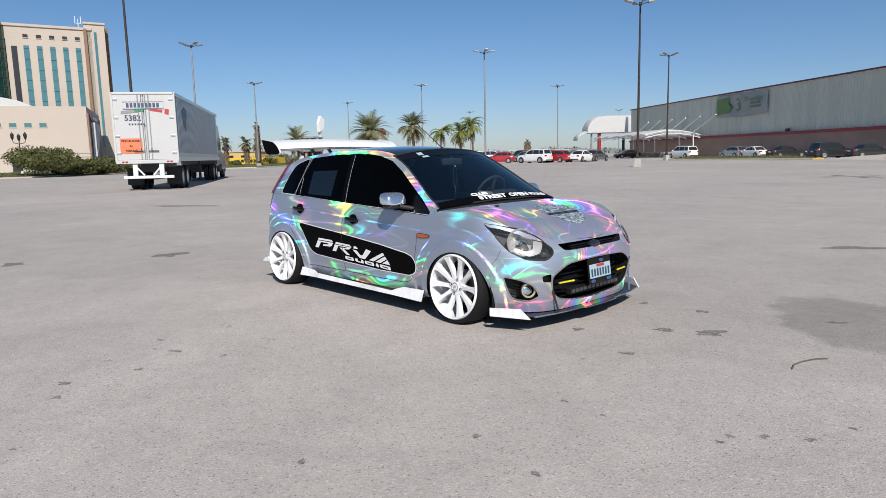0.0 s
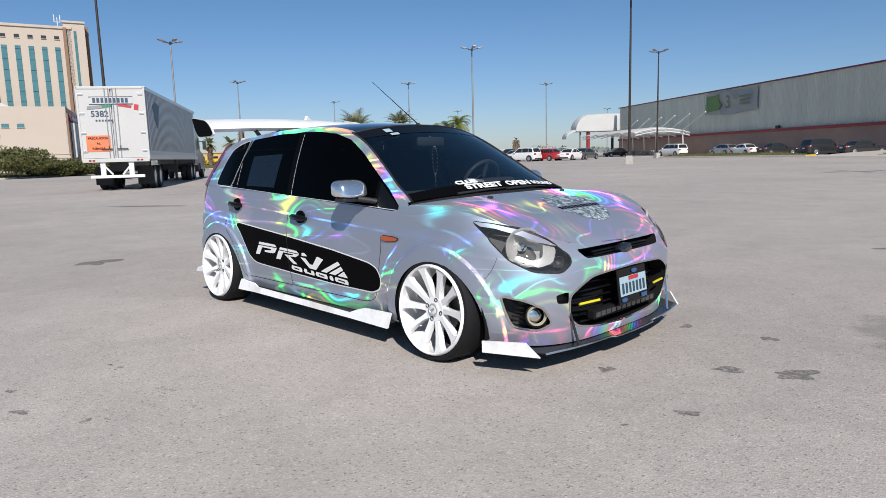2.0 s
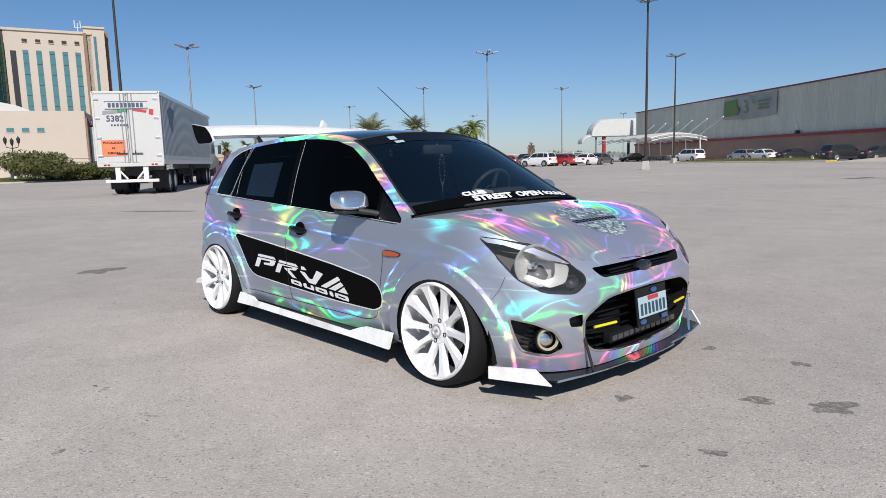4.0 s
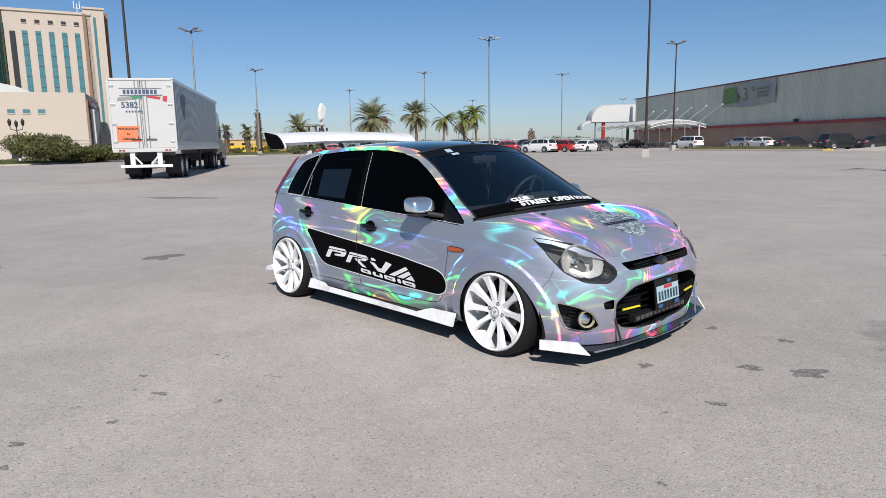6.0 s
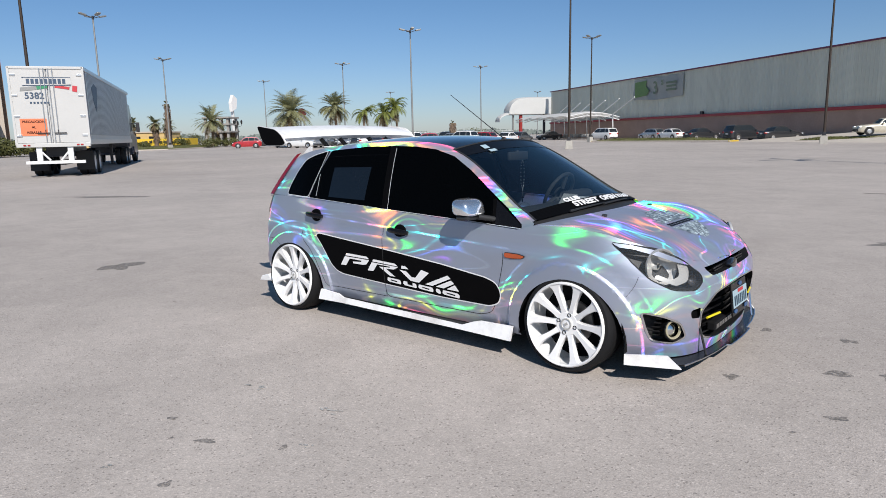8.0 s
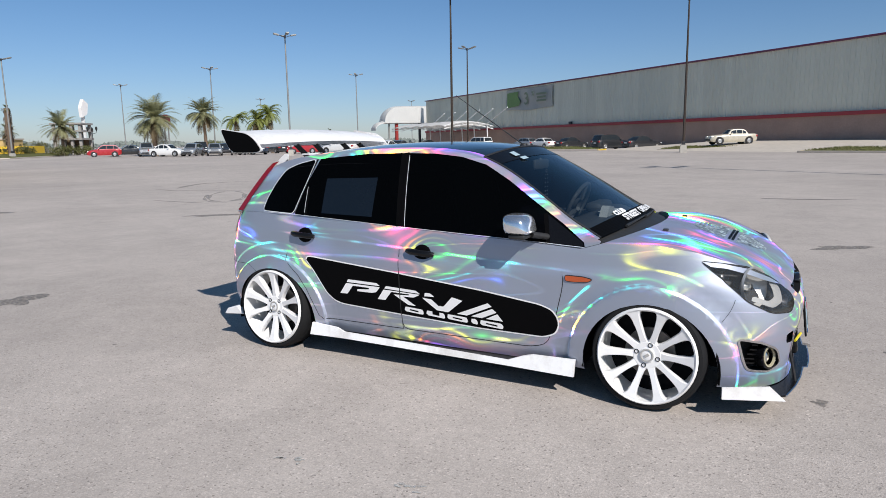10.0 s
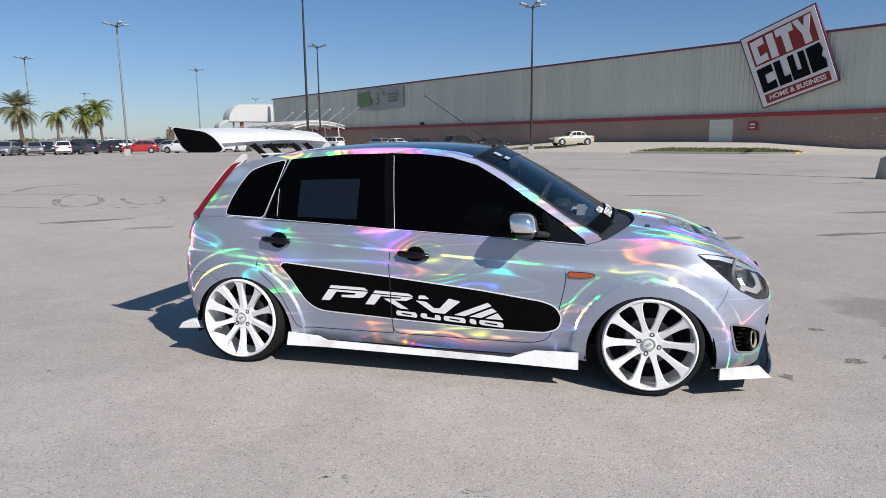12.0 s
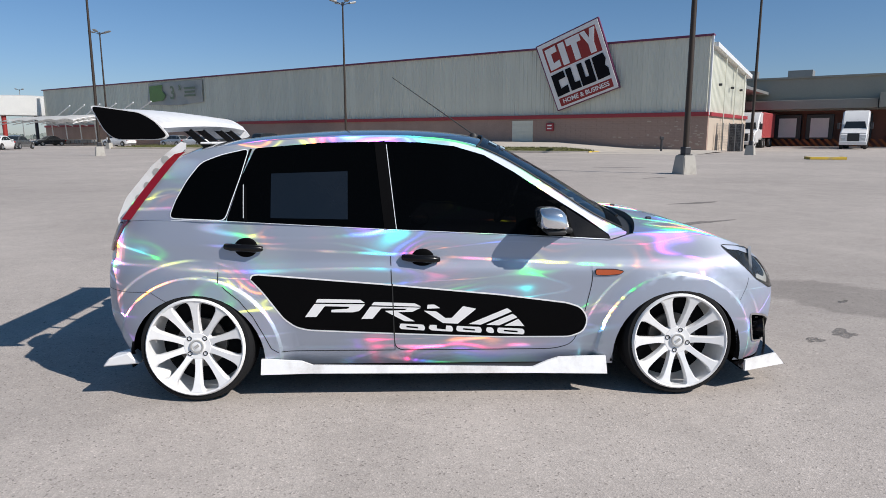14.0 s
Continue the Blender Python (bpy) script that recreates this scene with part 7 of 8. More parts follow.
for sd in (1, -1):
    q = skin("quarter_window", GS["qwin"], G, M["tint"], car, "dark tinted glass", 0.001, (sd,))
    skin("rear_door_window", GS["rwin"], G, M["tint"], doors["rear_door", sd], "dark tinted glass", 0.001, (sd,))
    skin("front_door_window", GS["fwin"], G, M["tint"], doors["front_door", sd], "dark tinted glass", 0.001, (sd,))
    for pts, w in (([(-1.088, 0.936), (-1.02, 1.15), (-0.975, 1.29)], 0.012), ([(-0.256, 0.886), (-0.312, 1.327)], 0.055), ([(-0.985, 0.932), (-0.995, 1.10)], 0.016), ([(0.69, 0.836), (0.645, 0.99)], 0.022)):
        bm = bm_new()
        ribbon(bm, dense(pts, 0.03), G, w, 0.003, sd)
        fix_out(bm)
        part("pillar_trim", bm, M["decal_black"], car, "gloss black window pillar trim")
    bm = bm_new()
    tri = [(0.70, 0.836), (0.66, 0.985), (0.875, 0.848), (0.885, 0.830)]
    add_faces(bm, [tri], G, 0.003, sd)
    fix_out(bm)
    part("mirror_corner_trim", bm, M["gloss_black"], car, "gloss black corner trim")
    for pts, w in (([(-0.222, 0.886), (-0.276, 1.31)], 0.003), ([(-0.995, 0.945), (-1.002, 1.11)], 0.003)):
        bm = bm_new()
        ribbon(bm, dense(pts, 0.03), G, w, 0.0065, sd)
        part("bright_edge", bm, M["seal"], car, "thin bright window edge")
    bm = bm_new()
    pts = dense([(-1.36, 0.936)] + [(x, belt(x) + 0.004) for x in [-1.08 + 0.1 * i for i in range(20)]] + [(0.885, 0.824)], 0.05)
    ribbon(bm, pts, G, 0.0017, 0.004, sd)
    ribbon(bm, dense(qwin, 0.04, True), G, 0.0042, 0.004, sd, True)
    part("window_seal", bm, M["seal"], car, "thin bright window moulding")
    BS = sheet([(-0.86, 0.945), (-0.47, 0.935), (-0.475, 1.175), (-0.865, 1.165)], 0.06, 0.05, [])
    skin("sun_blind", BS["rest"], G, M["screen_panel"], doors["rear_door", sd], "square blue-grey blind on the glass", 0.003, (sd,))

# ---- bonnet, windscreen, roof, tailgate ----


def strip(rows, a0, a1, n, e1=2.0, e2=2.2):
    """Faces across the car: rows of ((xe, ye, ze), (xc, zc)); a from a0 to a1, 0 the middle, 1 the right-hand edge."""
    bm = bm_new()
    g = []
    for (xe, ye, ze), (xc, zc) in rows:
        row = []
        for i in range(n + 1):
            a = a0 + (a1 - a0) * i / n
            t = abs(a)
            row.append(bm.verts.new((xc + (xe - xc) * t ** e1, -a * abs(ye), zc + (ze - zc) * t ** e2)))
        g.append(row)
    for r0, r1 in zip(g, g[1:]):
        bridge(bm, r0, r1, False)
    bmesh.ops.remove_doubles(bm, verts=list(bm.verts), dist=1e-5)
    bm.normal_update()
    fix_out(bm)
    return bm


hood_rows = []
for i in range(27):
    k = i / 26
    U = sheet_u(1.0 + (UEND - 1.0) * k)
    xe, ye, ze = P(U, belt(U))
    xc = 1.165 + (1.898 - 1.165) * k ** 0.88
    hood_rows.append(((xe, ye, ze), (xc, eased(T_HOODC, xc))))


def hood_at(k, a, up=0.0):
    i = min(25.999, max(0.0, k * 26))
    j, f = int(i), i - int(i)
    p = []
    for r in (hood_rows[j], hood_rows[j + 1]):
        (xe, ye, ze), (xc, zc) = r
        t = abs(a)
        p.append(Vector((xc + (xe - xc) * t ** 2.0, -a * abs(ye), zc + (ze - zc) * t ** 2.6)))
    return p[0].lerp(p[1], f) + Vector((0.3 * up, 0, up))


bonnet = part("bonnet", strip(hood_rows, -1, 1, 36, 2.0, 2.6), M["foil"], car, "holographic bonnet", True, 30)
ws_rows = []
for i in range(17):
    b = i / 16
    xe = 0.955 + (0.20 - 0.955) * b
    e = G(xe, rail(xe))
    xc = 1.045 + (0.275 - 1.045) * b
    ws_rows.append((e, (xc, 0.903 + (1.352 - 0.903) * (b + 0.16 * b * (1 - b)))))


def screen_at(b, a, up=0.0):
    i = min(15.999, max(0.0, b * 16))
    j, f = int(i), i - int(i)
    p = []
    for r in (ws_rows[j], ws_rows[j + 1]):
        (xe, ye, ze), (xc, zc) = r
        t = abs(a)
        p.append(Vector((xc + (xe - xc) * t ** 2.4, -a * abs(ye), zc + (ze - zc) * t ** 2.4)))
    return p[0].lerp(p[1], f) + Vector((0.45 * up, 0, 0.89 * up))


glass = part("windscreen", strip(ws_rows, -0.965, 0.965, 30, 2.4, 2.4), M["screen"], car, "clear windscreen", True)
glass.visible_shadow = False
for s in (1, -1):
    part("a_pillar", strip(ws_rows, 0.965 * s, 1.0 * s, 3, 2.4, 2.4), M["foil"], car, "holographic screen pillar", True)
bm = bm_new()
for s in (1, -1):
    pts = [screen_at(b / 16, 0.965 * s, 0.003) for b in range(17)]
    tube(bm, pts, 0.006, 6)
tube(bm, [screen_at(1.0, a / 10 * 0.96, 0.002) for a in range(-10, 11)], 0.006, 6)
part("screen_seal", bm, M["black_plastic"], car)
# black band along the foot of the screen
bm = bm_new()
g0 = [bm.verts.new(screen_at(0.0, a / 20 * 0.96, 0.002)) for a in range(-20, 21)]
g1 = [bm.verts.new(screen_at(0.105, a / 20 * 0.96, 0.002)) for a in range(-20, 21)]
bridge(bm, g0, g1, False)
bm.normal_update()
fix_out(bm)
part("screen_band", bm, M["decal_black"], glass, "black band along the foot of the screen")
bm = bm_new()
g0 = [bm.verts.new(screen_at(0.86, a / 20 * 0.96, 0.002)) for a in range(-20, 21)]
g1 = [bm.verts.new(screen_at(1.0, a / 20 * 0.96, 0.002)) for a in range(-20, 21)]
bridge(bm, g0, g1, False)
bm.normal_update()
fix_out(bm)
part("sun_strip", bm, M["gloss_black"], glass)
# cowl between bonnet and screen
bm = bm_new()
g0 = [bm.verts.new(hood_at(0.0, a / 16 * 0.98, -0.002)) for a in range(-16, 17)]
gm = [bm.verts.new(hood_at(0.0, a / 16 * 0.975, 0.0) + Vector((-0.012, 0, -0.030))) for a in range(-16, 17)]
g1 = [bm.verts.new(screen_at(0.02, a / 16 * 0.96, -0.012)) for a in range(-16, 17)]
bridge(bm, g0, gm, False)
bridge(bm, gm, g1, False)
part("cowl", bm, M["black_plastic"], car)
roof_rows = []
for i in range(31):
    k = i / 30
    xe = 0.20 + (-1.40 - 0.20) * k
    xc = 0.275 + (-1.45 - 0.275) * k
    roof_rows.append((G(xe, rail(xe)), (xc, eased(T_ROOFC, xc))))
part("roof", strip(roof_rows, -0.9, 0.9, 30, 2.0, 2.4), M["roof_black"], car, "gloss black roof", True)
for s in (1, -1):
    part("roof_rail", strip(roof_rows, 0.9 * s, 1.0 * s, 4, 2.0, 2.4), M["foil"], car, "holographic roof edge", True)
tail_rows = []
for i in range(13):
    k = i / 12
    xe = -1.40 + (-1.63 + 1.40) * k
    e = G(xe, rail(xe))
    tail_rows.append((e, (-1.45 - 0.24 * k, 1.225 - 0.30 * k)))
part("tailgate_glass", strip(tail_rows, -0.86, 0.86, 20), M["tint"], car, "dark tinted rear screen", True)
for s in (1, -1):
    part("tailgate_edge", strip(tail_rows, 0.86 * s, 1.0 * s, 4), M["foil"], car, "", True)
bm = bm_new()
e = G(-1.63, rail(-1.63))
g0 = [bm.verts.new((-1.69 + 0.06 * (abs(a) / 12) ** 2, e[1] * -a / 12, 0.925)) for a in range(-12, 13)]
g1 = [bm.verts.new(Vector((P(UREAR + 0.0, 0.9)[0], 0, 0.92)) + Vector((0.10 * (abs(a) / 12) ** 3, e[1] * -a / 12 * 1.02, 0))) for a in range(-12, 13)]
bridge(bm, g0, g1, False)
part("tailgate_ledge", bm, M["foil"], car)

# ---- lights and mouth of the nose ----


def recess(bm, poly, fn, depth, side, rows=3):
    """Side walls and floor of a pocket behind an outline on the form."""
    pts = dense(poly, 0.02, True)
    rg = []
    for k in range(rows + 1):
        r = []
        for p in pts:
            x, y, z = fn(p[0], p[1], 0)
            d = Vector((-0.75, 0.55 if abs(y) > 0.05 else 0.0, 0)) * depth * k / rows
            r.append(bm.verts.new((x + d.x, (y + d.y) * side, z)))
        rg.append(r)
    for a, b in zip(rg, rg[1:]):
        bridge(bm, a, b)
    bm.faces.new(rg[-1])


for sd in (1, -1):
    bm = bm_new()
    recess(bm, headlamp, P, 0.09, sd)
    hl = part("headlight", bm, M["black_plastic"], car, "grey-lensed headlight with a big round reflector")
    cu, cz = 1.665, 0.648
    c = Vector(PN(cu, cz)) + Vector((-0.055, 0.05, 0))
    c.y *= sd
    ax = Vector((0.86, -0.45 * sd, 0.12)).normalized()
    fr = axes(c, ax.orthogonal(), ax.cross(ax.orthogonal()))
    bm = bm_new()
    lathe(bm, [(0.012, -0.030), (0.05, -0.020), (0.085, 0.005), (0.098, 0.03), (0.104, 0.034), (0.104, 0.02)], 28, fr)
    part("reflector_bowl", bm, M["milky"], hl, "", True)
    bm = bm_new()
    lathe(bm, [(0.0005, 0.012), (0.016, 0.010), (0.024, -0.004), (0.024, -0.03)], 16, fr)
    part("bulb_shield", bm, M["reflector"], hl, "", True)
    bm = bm_new()
    sw = [(1.57, 0.600), (1.70, 0.556), (1.79, 0.575), (1.85, 0.640), (1.845, 0.69), (1.79, 0.665), (1.745, 0.605), (1.68, 0.590), (1.60, 0.622)]
    SW = sheet(rounded(nose(sw), 0.02, 3), 0.02, 0.02, [])
    add_faces(bm, SW["rest"], P, -0.016, sd)
    fix_out(bm)
    part("lamp_bezel", bm, M["lamp_bezel"], hl, "", True, 60)
    c2 = Vector(PN(1.835, 0.575)) + Vector((-0.03, 0.015, 0))
    c2.y *= sd
    bm = bm_new()
    lathe(bm, [(0.006, -0.012), (0.018, -0.006), (0.028, 0.012), (0.031, 0.012)], 18, axes(c2, ax.orthogonal(), ax.cross(ax.orthogonal())))
    part("indicator_bowl", bm, M["dark_metal"], hl, "", True)
    LS = sheet(headlamp, 0.03, 0.03, [])
    brow = rounded(nose([(1.412, 0.789), (1.54, 0.777), (1.70, 0.745), (1.83, 0.690), (1.868, 0.655), (1.80, 0.674), (1.68, 0.716), (1.54, 0.754), (1.45, 0.764)]), 0.008, 2)
    skin("lamp_brow", sheet(brow, 0.03, 0.03, [])["rest"], P, M["foil"], hl, "holographic film strip over the lamp", 0.005, (sd,))
    ln = skin("lens", LS["rest"], P, M["lens"], hl, "clear lens", 0.002, (sd,))
    ln.visible_shadow = False
    bm = bm_new()
    ribbon(bm, dense(headlamp, 0.03, True), P, 0.007, 0.002, sd, True)
    part("lamp_gap", bm, M["seam"], hl)
    # fog lamp pocket
    bm = bm_new()
    recess(bm, fog, P, 0.08, sd)
    fp = part("fog_pocket", bm, M["black_plastic"], car, "black fog lamp pocket")
    bm = bm_new()
    ribbon(bm, dense(fog, 0.02, True), P, 0.010, 0.004, sd, True)
    part("pocket_trim", bm, M["chrome"], fp, "thin bright edge")
    c3 = Vector(PN(1.672, 0.305)) + Vector((-0.03, 0.02, 0))
    c3.y *= sd
    fx = axes(c3, ax.orthogonal(), ax.cross(ax.orthogonal()))
    bm = bm_new()
    lathe(bm, [(0.050, -0.05), (0.060, 0.0), (0.062, 0.035), (0.056, 0.037)], 24, fx)
    part("fog_housing", bm, M["gloss_black"], fp, "", True)
    bm = bm_new()
    lathe(bm, [(0.040, 0.030), (0.044, 0.038), (0.052, 0.038), (0.055, 0.030)], 24, fx)
    part("fog_ring", bm, M["clear_lens"], fp, "pale ring", True)
    bm = bm_new()
    lathe(bm, [(0.0005, 0.026), (0.02, 0.024), (0.040, 0.015)], 24, fx)
    part("fog_lamp", bm, M["reflector"], fp, "", True)
    for k in range(5):
        bm = bm_new()
        ribbon(bm, dense([(1.525 + 0.01 * k, 0.28 + k * 0.024), (1.60, 0.275 + k * 0.024)], 0.02), PN, 0.008, -0.02, sd)
        part("pocket_slat", bm, M["gloss_black"], fp)
    bm = bm_new()
    recess(bm, tab, P, 0.03, sd)
    part("tow_tab", bm, M["gloss_black"], car)
    # amber side marker
    mk = [(0.802, 0.676), (0.90, 0.674), (0.950, 0.664), (0.925, 0.651), (0.86, 0.646), (0.804, 0.648)]
    MS = sheet(rounded(mk, 0.01, 2), 0.02, 0.015, [])
    mkr = skin("side_marker", MS["rest"], P, M["amber"], car, "amber side marker", 0.008, (sd,))
    bm = bm_new()
    ribbon(bm, dense(rounded(mk, 0.01, 2), 0.02, True), P, 0.008, 0.004, sd, True)
    part("marker_rim", bm, M["black_plastic"], mkr)
# mouth


def open_edge(poly):
    """The part of an outline on this side of the car's middle, open at the middle."""
    n = len(poly)
    i = next(k for k in range(n) if poly[k][0] > UEND and poly[(k + 1) % n][0] <= UEND)
    out = [(UEND, poly[i][1])]
    k = i + 1
    while poly[k % n][0] <= UEND:
        out.append(poly[k % n])
        k += 1
    return out + [(UEND, poly[k % n][1])]


bm = bm_new()
for sd in (1, -1):
    pts = dense(open_edge(grille), 0.02)
    r0 = [bm.verts.new((lambda q: (q[0], q[1] * sd, q[2]))(P(*p))) for p in pts]
    r1 = [bm.verts.new((v.co.x - 0.10, v.co.y * 0.97, v.co.z)) for v in r0]
    bridge(bm, r0, r1, False)
    pts = dense(open_edge(slot), 0.02)
    r0 = [bm.verts.new((lambda q: (q[0], q[1] * sd, q[2]))(P(*p))) for p in pts]
    r1 = [bm.verts.new((v.co.x - 0.06, v.co.y * 0.97, v.co.z)) for v in r0]
    bridge(bm, r0, r1, False)
box(bm, 1.80, 0, 0.34, 0.02, 0.86, 0.40)
box(bm, 1.81, 0, 0.60, 0.02, 0.60, 0.10)
mouth = part("grille_cavity", bm, M["matt_dark"], car, "black radiator opening")
bm = bm_new()
for sd in (1, -1):
    ribbon(bm, dense(open_edge(grille), 0.02), P, 0.009, 0.003, sd)
part("grille_surround", bm, M["chrome"], car, "thin bright grille edge")
for k in range(7):
    z = 0.225 + k * 0.042
    bm = bm_new()
    hw = 0.42 if 0.27 < z < 0.42 else 0.34
    tube(bm, [(1.908 - 0.16 * (y / 0.45) ** 2 * 0.35 - 0.02, y, z) for y in [-hw + hw * i / 6 for i in range(13)]], 0.007, 6)
    part("grille_bar", bm, M["gloss_black"], mouth)
for s in (1, -1):
    bm = bm_new()
    tube(bm, [(1.912, -s * 0.415, 0.345), (1.938, -s * 0.275, 0.347)], 0.007, 6)
    part("marker_strip", bm, M["led_yellow"], mouth, "yellow light strip")
bm = bm_new()
box(bm, 1.900, 0.0, 0.262, 0.05, 0.60, 0.052, bev=0.008)
led = part("light_bar", bm, M["matt_dark"], car, "black light bar with small square lenses")
for i in range(12):
    bm = bm_new()
    box(bm, 1.926, -0.2695 + i * 0.049, 0.262, 0.008, 0.040, 0.030, bev=0.003)
    part("lens", bm, M["bar_lens"], led)
bm = bm_new()
lathe(bm, [(0.0005, 0.016), (0.03, 0.015), (0.046, 0.010), (0.05, 0.0), (0.05, -0.02)], 28, pose(1.912, 0, 0.592, 0, 78, 0) @ Matrix.Diagonal((0.62, 1.25, 1, 1)))
part("badge", bm, M["roof_black"], car, "blank black oval badge", True)
bm = bm_new()
tube(bm, [(1.882, y, 0.60) for y in (-0.27, 0.27)], 0.008, 6)
tube(bm, [(1.887, y, 0.585) for y in (-0.26, 0.26)], 0.006, 6)
part("slot_bar", bm, M["gloss_black"], car)
# number plate with plain bars
PM = axes((1.962, 0.005, 0.388), (0, 1, 0), (-0.12, 0, 1)) @ Matrix.Scale(0.93, 4)
bm = bm_new()
box(bm, 0, 0, -0.006, 0.305, 0.215, 0.012, PM, 0.004)
pf = part("plate_frame", bm, M["gloss_black"], car, "black number plate frame")
bm = bm_new()
box(bm, 0, 0.0, 0.004, 0.28, 0.115, 0.006, PM, 0.002)
pp = part("number_plate", bm, M["plate"], pf, "pale blue number plate with plain bars")
bm = bm_new()
for k in range(7):
    box(bm, -0.115 + k * 0.037, -0.012, 0.008, 0.020, 0.062, 0.003, PM)
part("plate_bar", bm, M["plate_ink"], pp)
bm = bm_new()
box(bm, 0.0, 0.045, 0.009, 0.10, 0.022, 0.003, PM)
part("plate_tag", bm, M["flag_red"], pp)
bm = bm_new()
for x, y in ((-0.105, -0.080), (0.02, 0.082)):
    lathe(bm, [(0.0005, 0.007), (0.018, 0.007), (0.018, 0.002)], 16, PM @ pose(x, y, 0) @ Matrix.Diagonal((1.6, 0.75, 1, 1)))
box(bm, 0.105, -0.080, 0.006, 0.06, 0.025, 0.003, PM)
part("frame_badge", bm, M["frame_blue"], pf)["kind"] = "stuff"
# tail lamps, rear fins
for sd in (1, -1):
    tl = [(-1.305, 1.276), (-1.335, 1.252), (-1.380, 1.195), (-1.435, 1.122), (-1.500, 1.032), (-1.565, 0.937), (-1.615, 0.937), (-1.540, 1.045), (-1.470, 1.140), (-1.405, 1.225), (-1.365, 1.262)]
    TS = sheet(tl, 0.03, 0.03, [])
    t = skin("tail_light", TS["rest"], G, M["red_lens"], car, "tall red tail light", 0.010, (sd,))
    t2 = [(u_of_x(x, z), z) for x, z in ((-1.565, 0.942), (-1.600, 0.89), (-1.640, 0.82), (-1.660, 0.778), (-1.705, 0.775), (-1.696, 0.85), (-1.660, 0.895), (-1.622, 0.942))]
    t2p = sheet(t2, 0.03, 0.03, [])
    skin("lower_lens", t2p["rest"], P, M["red_lens"], t, "red lens", 0.011, (sd,))
    bm = bm_new()
    prism(bm, [(-1.370, 1.292), (-1.325, 1.325), (-1.30, 1.32), (-1.305, 1.285), (-1.345, 1.250), (-1.47, 1.10), (-1.60, 0.88), (-1.685, 0.865), (-1.690, 0.915), (-1.635, 1.03), (-1.482, 1.205)], 0.016, Matrix(((1, 0, 0, -0.055), (0, 0, -1, -sd * 0.475 + 0.008), (0, 1, 0, 0), (0, 0, 0, 1))))
    fin = part("rear_fin", bm, M["skirt_white"], car, "white fin beside the rear screen with round marks")
    for x, z in ((-1.412, 1.232), (-1.462, 1.165), (-1.515, 1.092), (-1.565, 1.024)):
        bm = bm_new()
        lathe(bm, [(0.0005, 0.0), (0.022, 0.0), (0.024, -0.004)], 14, pose(x - 0.055, -sd * 0.4845, z, 90 if sd > 0 else -90, 0, 0))
        part("round_mark", bm, M["lamp_bezel"], fin)
    bm = bm_new()
    prism(bm, [(-1.735, 0.19), (-1.70, 0.235), (-1.60, 0.262), (-1.545, 0.205)], 0.10, Matrix(((1, 0, 0, 0), (0, 0, -1, -sd * 0.74 + 0.05), (0, 1, 0, 0), (0, 0, 0, 1))))
    bmesh.ops.bevel(bm, geom=list(bm.edges), offset=0.006, segments=1, affect="EDGES")
    part("rear_flap", bm, M["skirt_white"], car, "white rear corner flap")

# ---- side decal: plain shapes ----
dec = [(-0.955, 0.655), (-0.925, 0.66), (-0.30, 0.605), (0.30, 0.545), (0.66, 0.497), (0.735, 0.470), (0.768, 0.41), (0.750, 0.345), (0.675, 0.318), (0.30, 0.322), (-0.20, 0.345), (-0.67, 0.370), (-0.74, 0.385), (-0.80, 0.43), (-0.90, 0.57), (-0.962, 0.64)]
decr = rounded(dec, 0.03, 4)
big = []
for i, p in enumerate(decr):
    a, b = Vector(decr[i - 1]), Vector(decr[(i + 1) % len(decr)])
    d = (b - a).normalized()
    n = Vector((-d.y, d.x))
    if not inside(decr, *(Vector(p) - n * 0.004)):
        n = -n
    big.append(tuple(Vector(p) + n * 0.008))
logo = [
    [(-0.628, 0.535), (-0.409, 0.528), (-0.385, 0.511), (-0.639, 0.516)],
    [(-0.645, 0.509), (-0.386, 0.504), (-0.417, 0.469), (-0.451, 0.462), (-0.564, 0.463), (-0.559, 0.477), (-0.478, 0.481), (-0.464, 0.492), (-0.593, 0.496), (-0.638, 0.439), (-0.696, 0.439)],
    [(-0.341, 0.516), (-0.130, 0.506), (-0.099, 0.488), (-0.355, 0.499)],
    [(-0.361, 0.492), (-0.099, 0.483), (-0.144, 0.461), (-0.219, 0.460), (-0.131, 0.409), (-0.186, 0.411), (-0.288, 0.468), (-0.185, 0.471), (-0.171, 0.478), (-0.304, 0.482), (-0.350, 0.426), (-0.408, 0.426)],
    [(-0.066, 0.499), (-0.030, 0.499), (0.000, 0.479), (-0.069, 0.477)],
    [(-0.087, 0.467), (-0.021, 0.462), (0.025, 0.426), (0.059, 0.426), (0.117, 0.489), (0.186, 0.474), (0.090, 0.394), (0.014, 0.398)],
    [(0.145, 0.391), (0.347, 0.476), (0.372, 0.457), (0.211, 0.387)],
    [(0.238, 0.386), (0.375, 0.445), (0.401, 0.425), (0.307, 0.382)],
    [(0.332, 0.380), (0.406, 0.417), (0.439, 0.376)],
]
holes = []
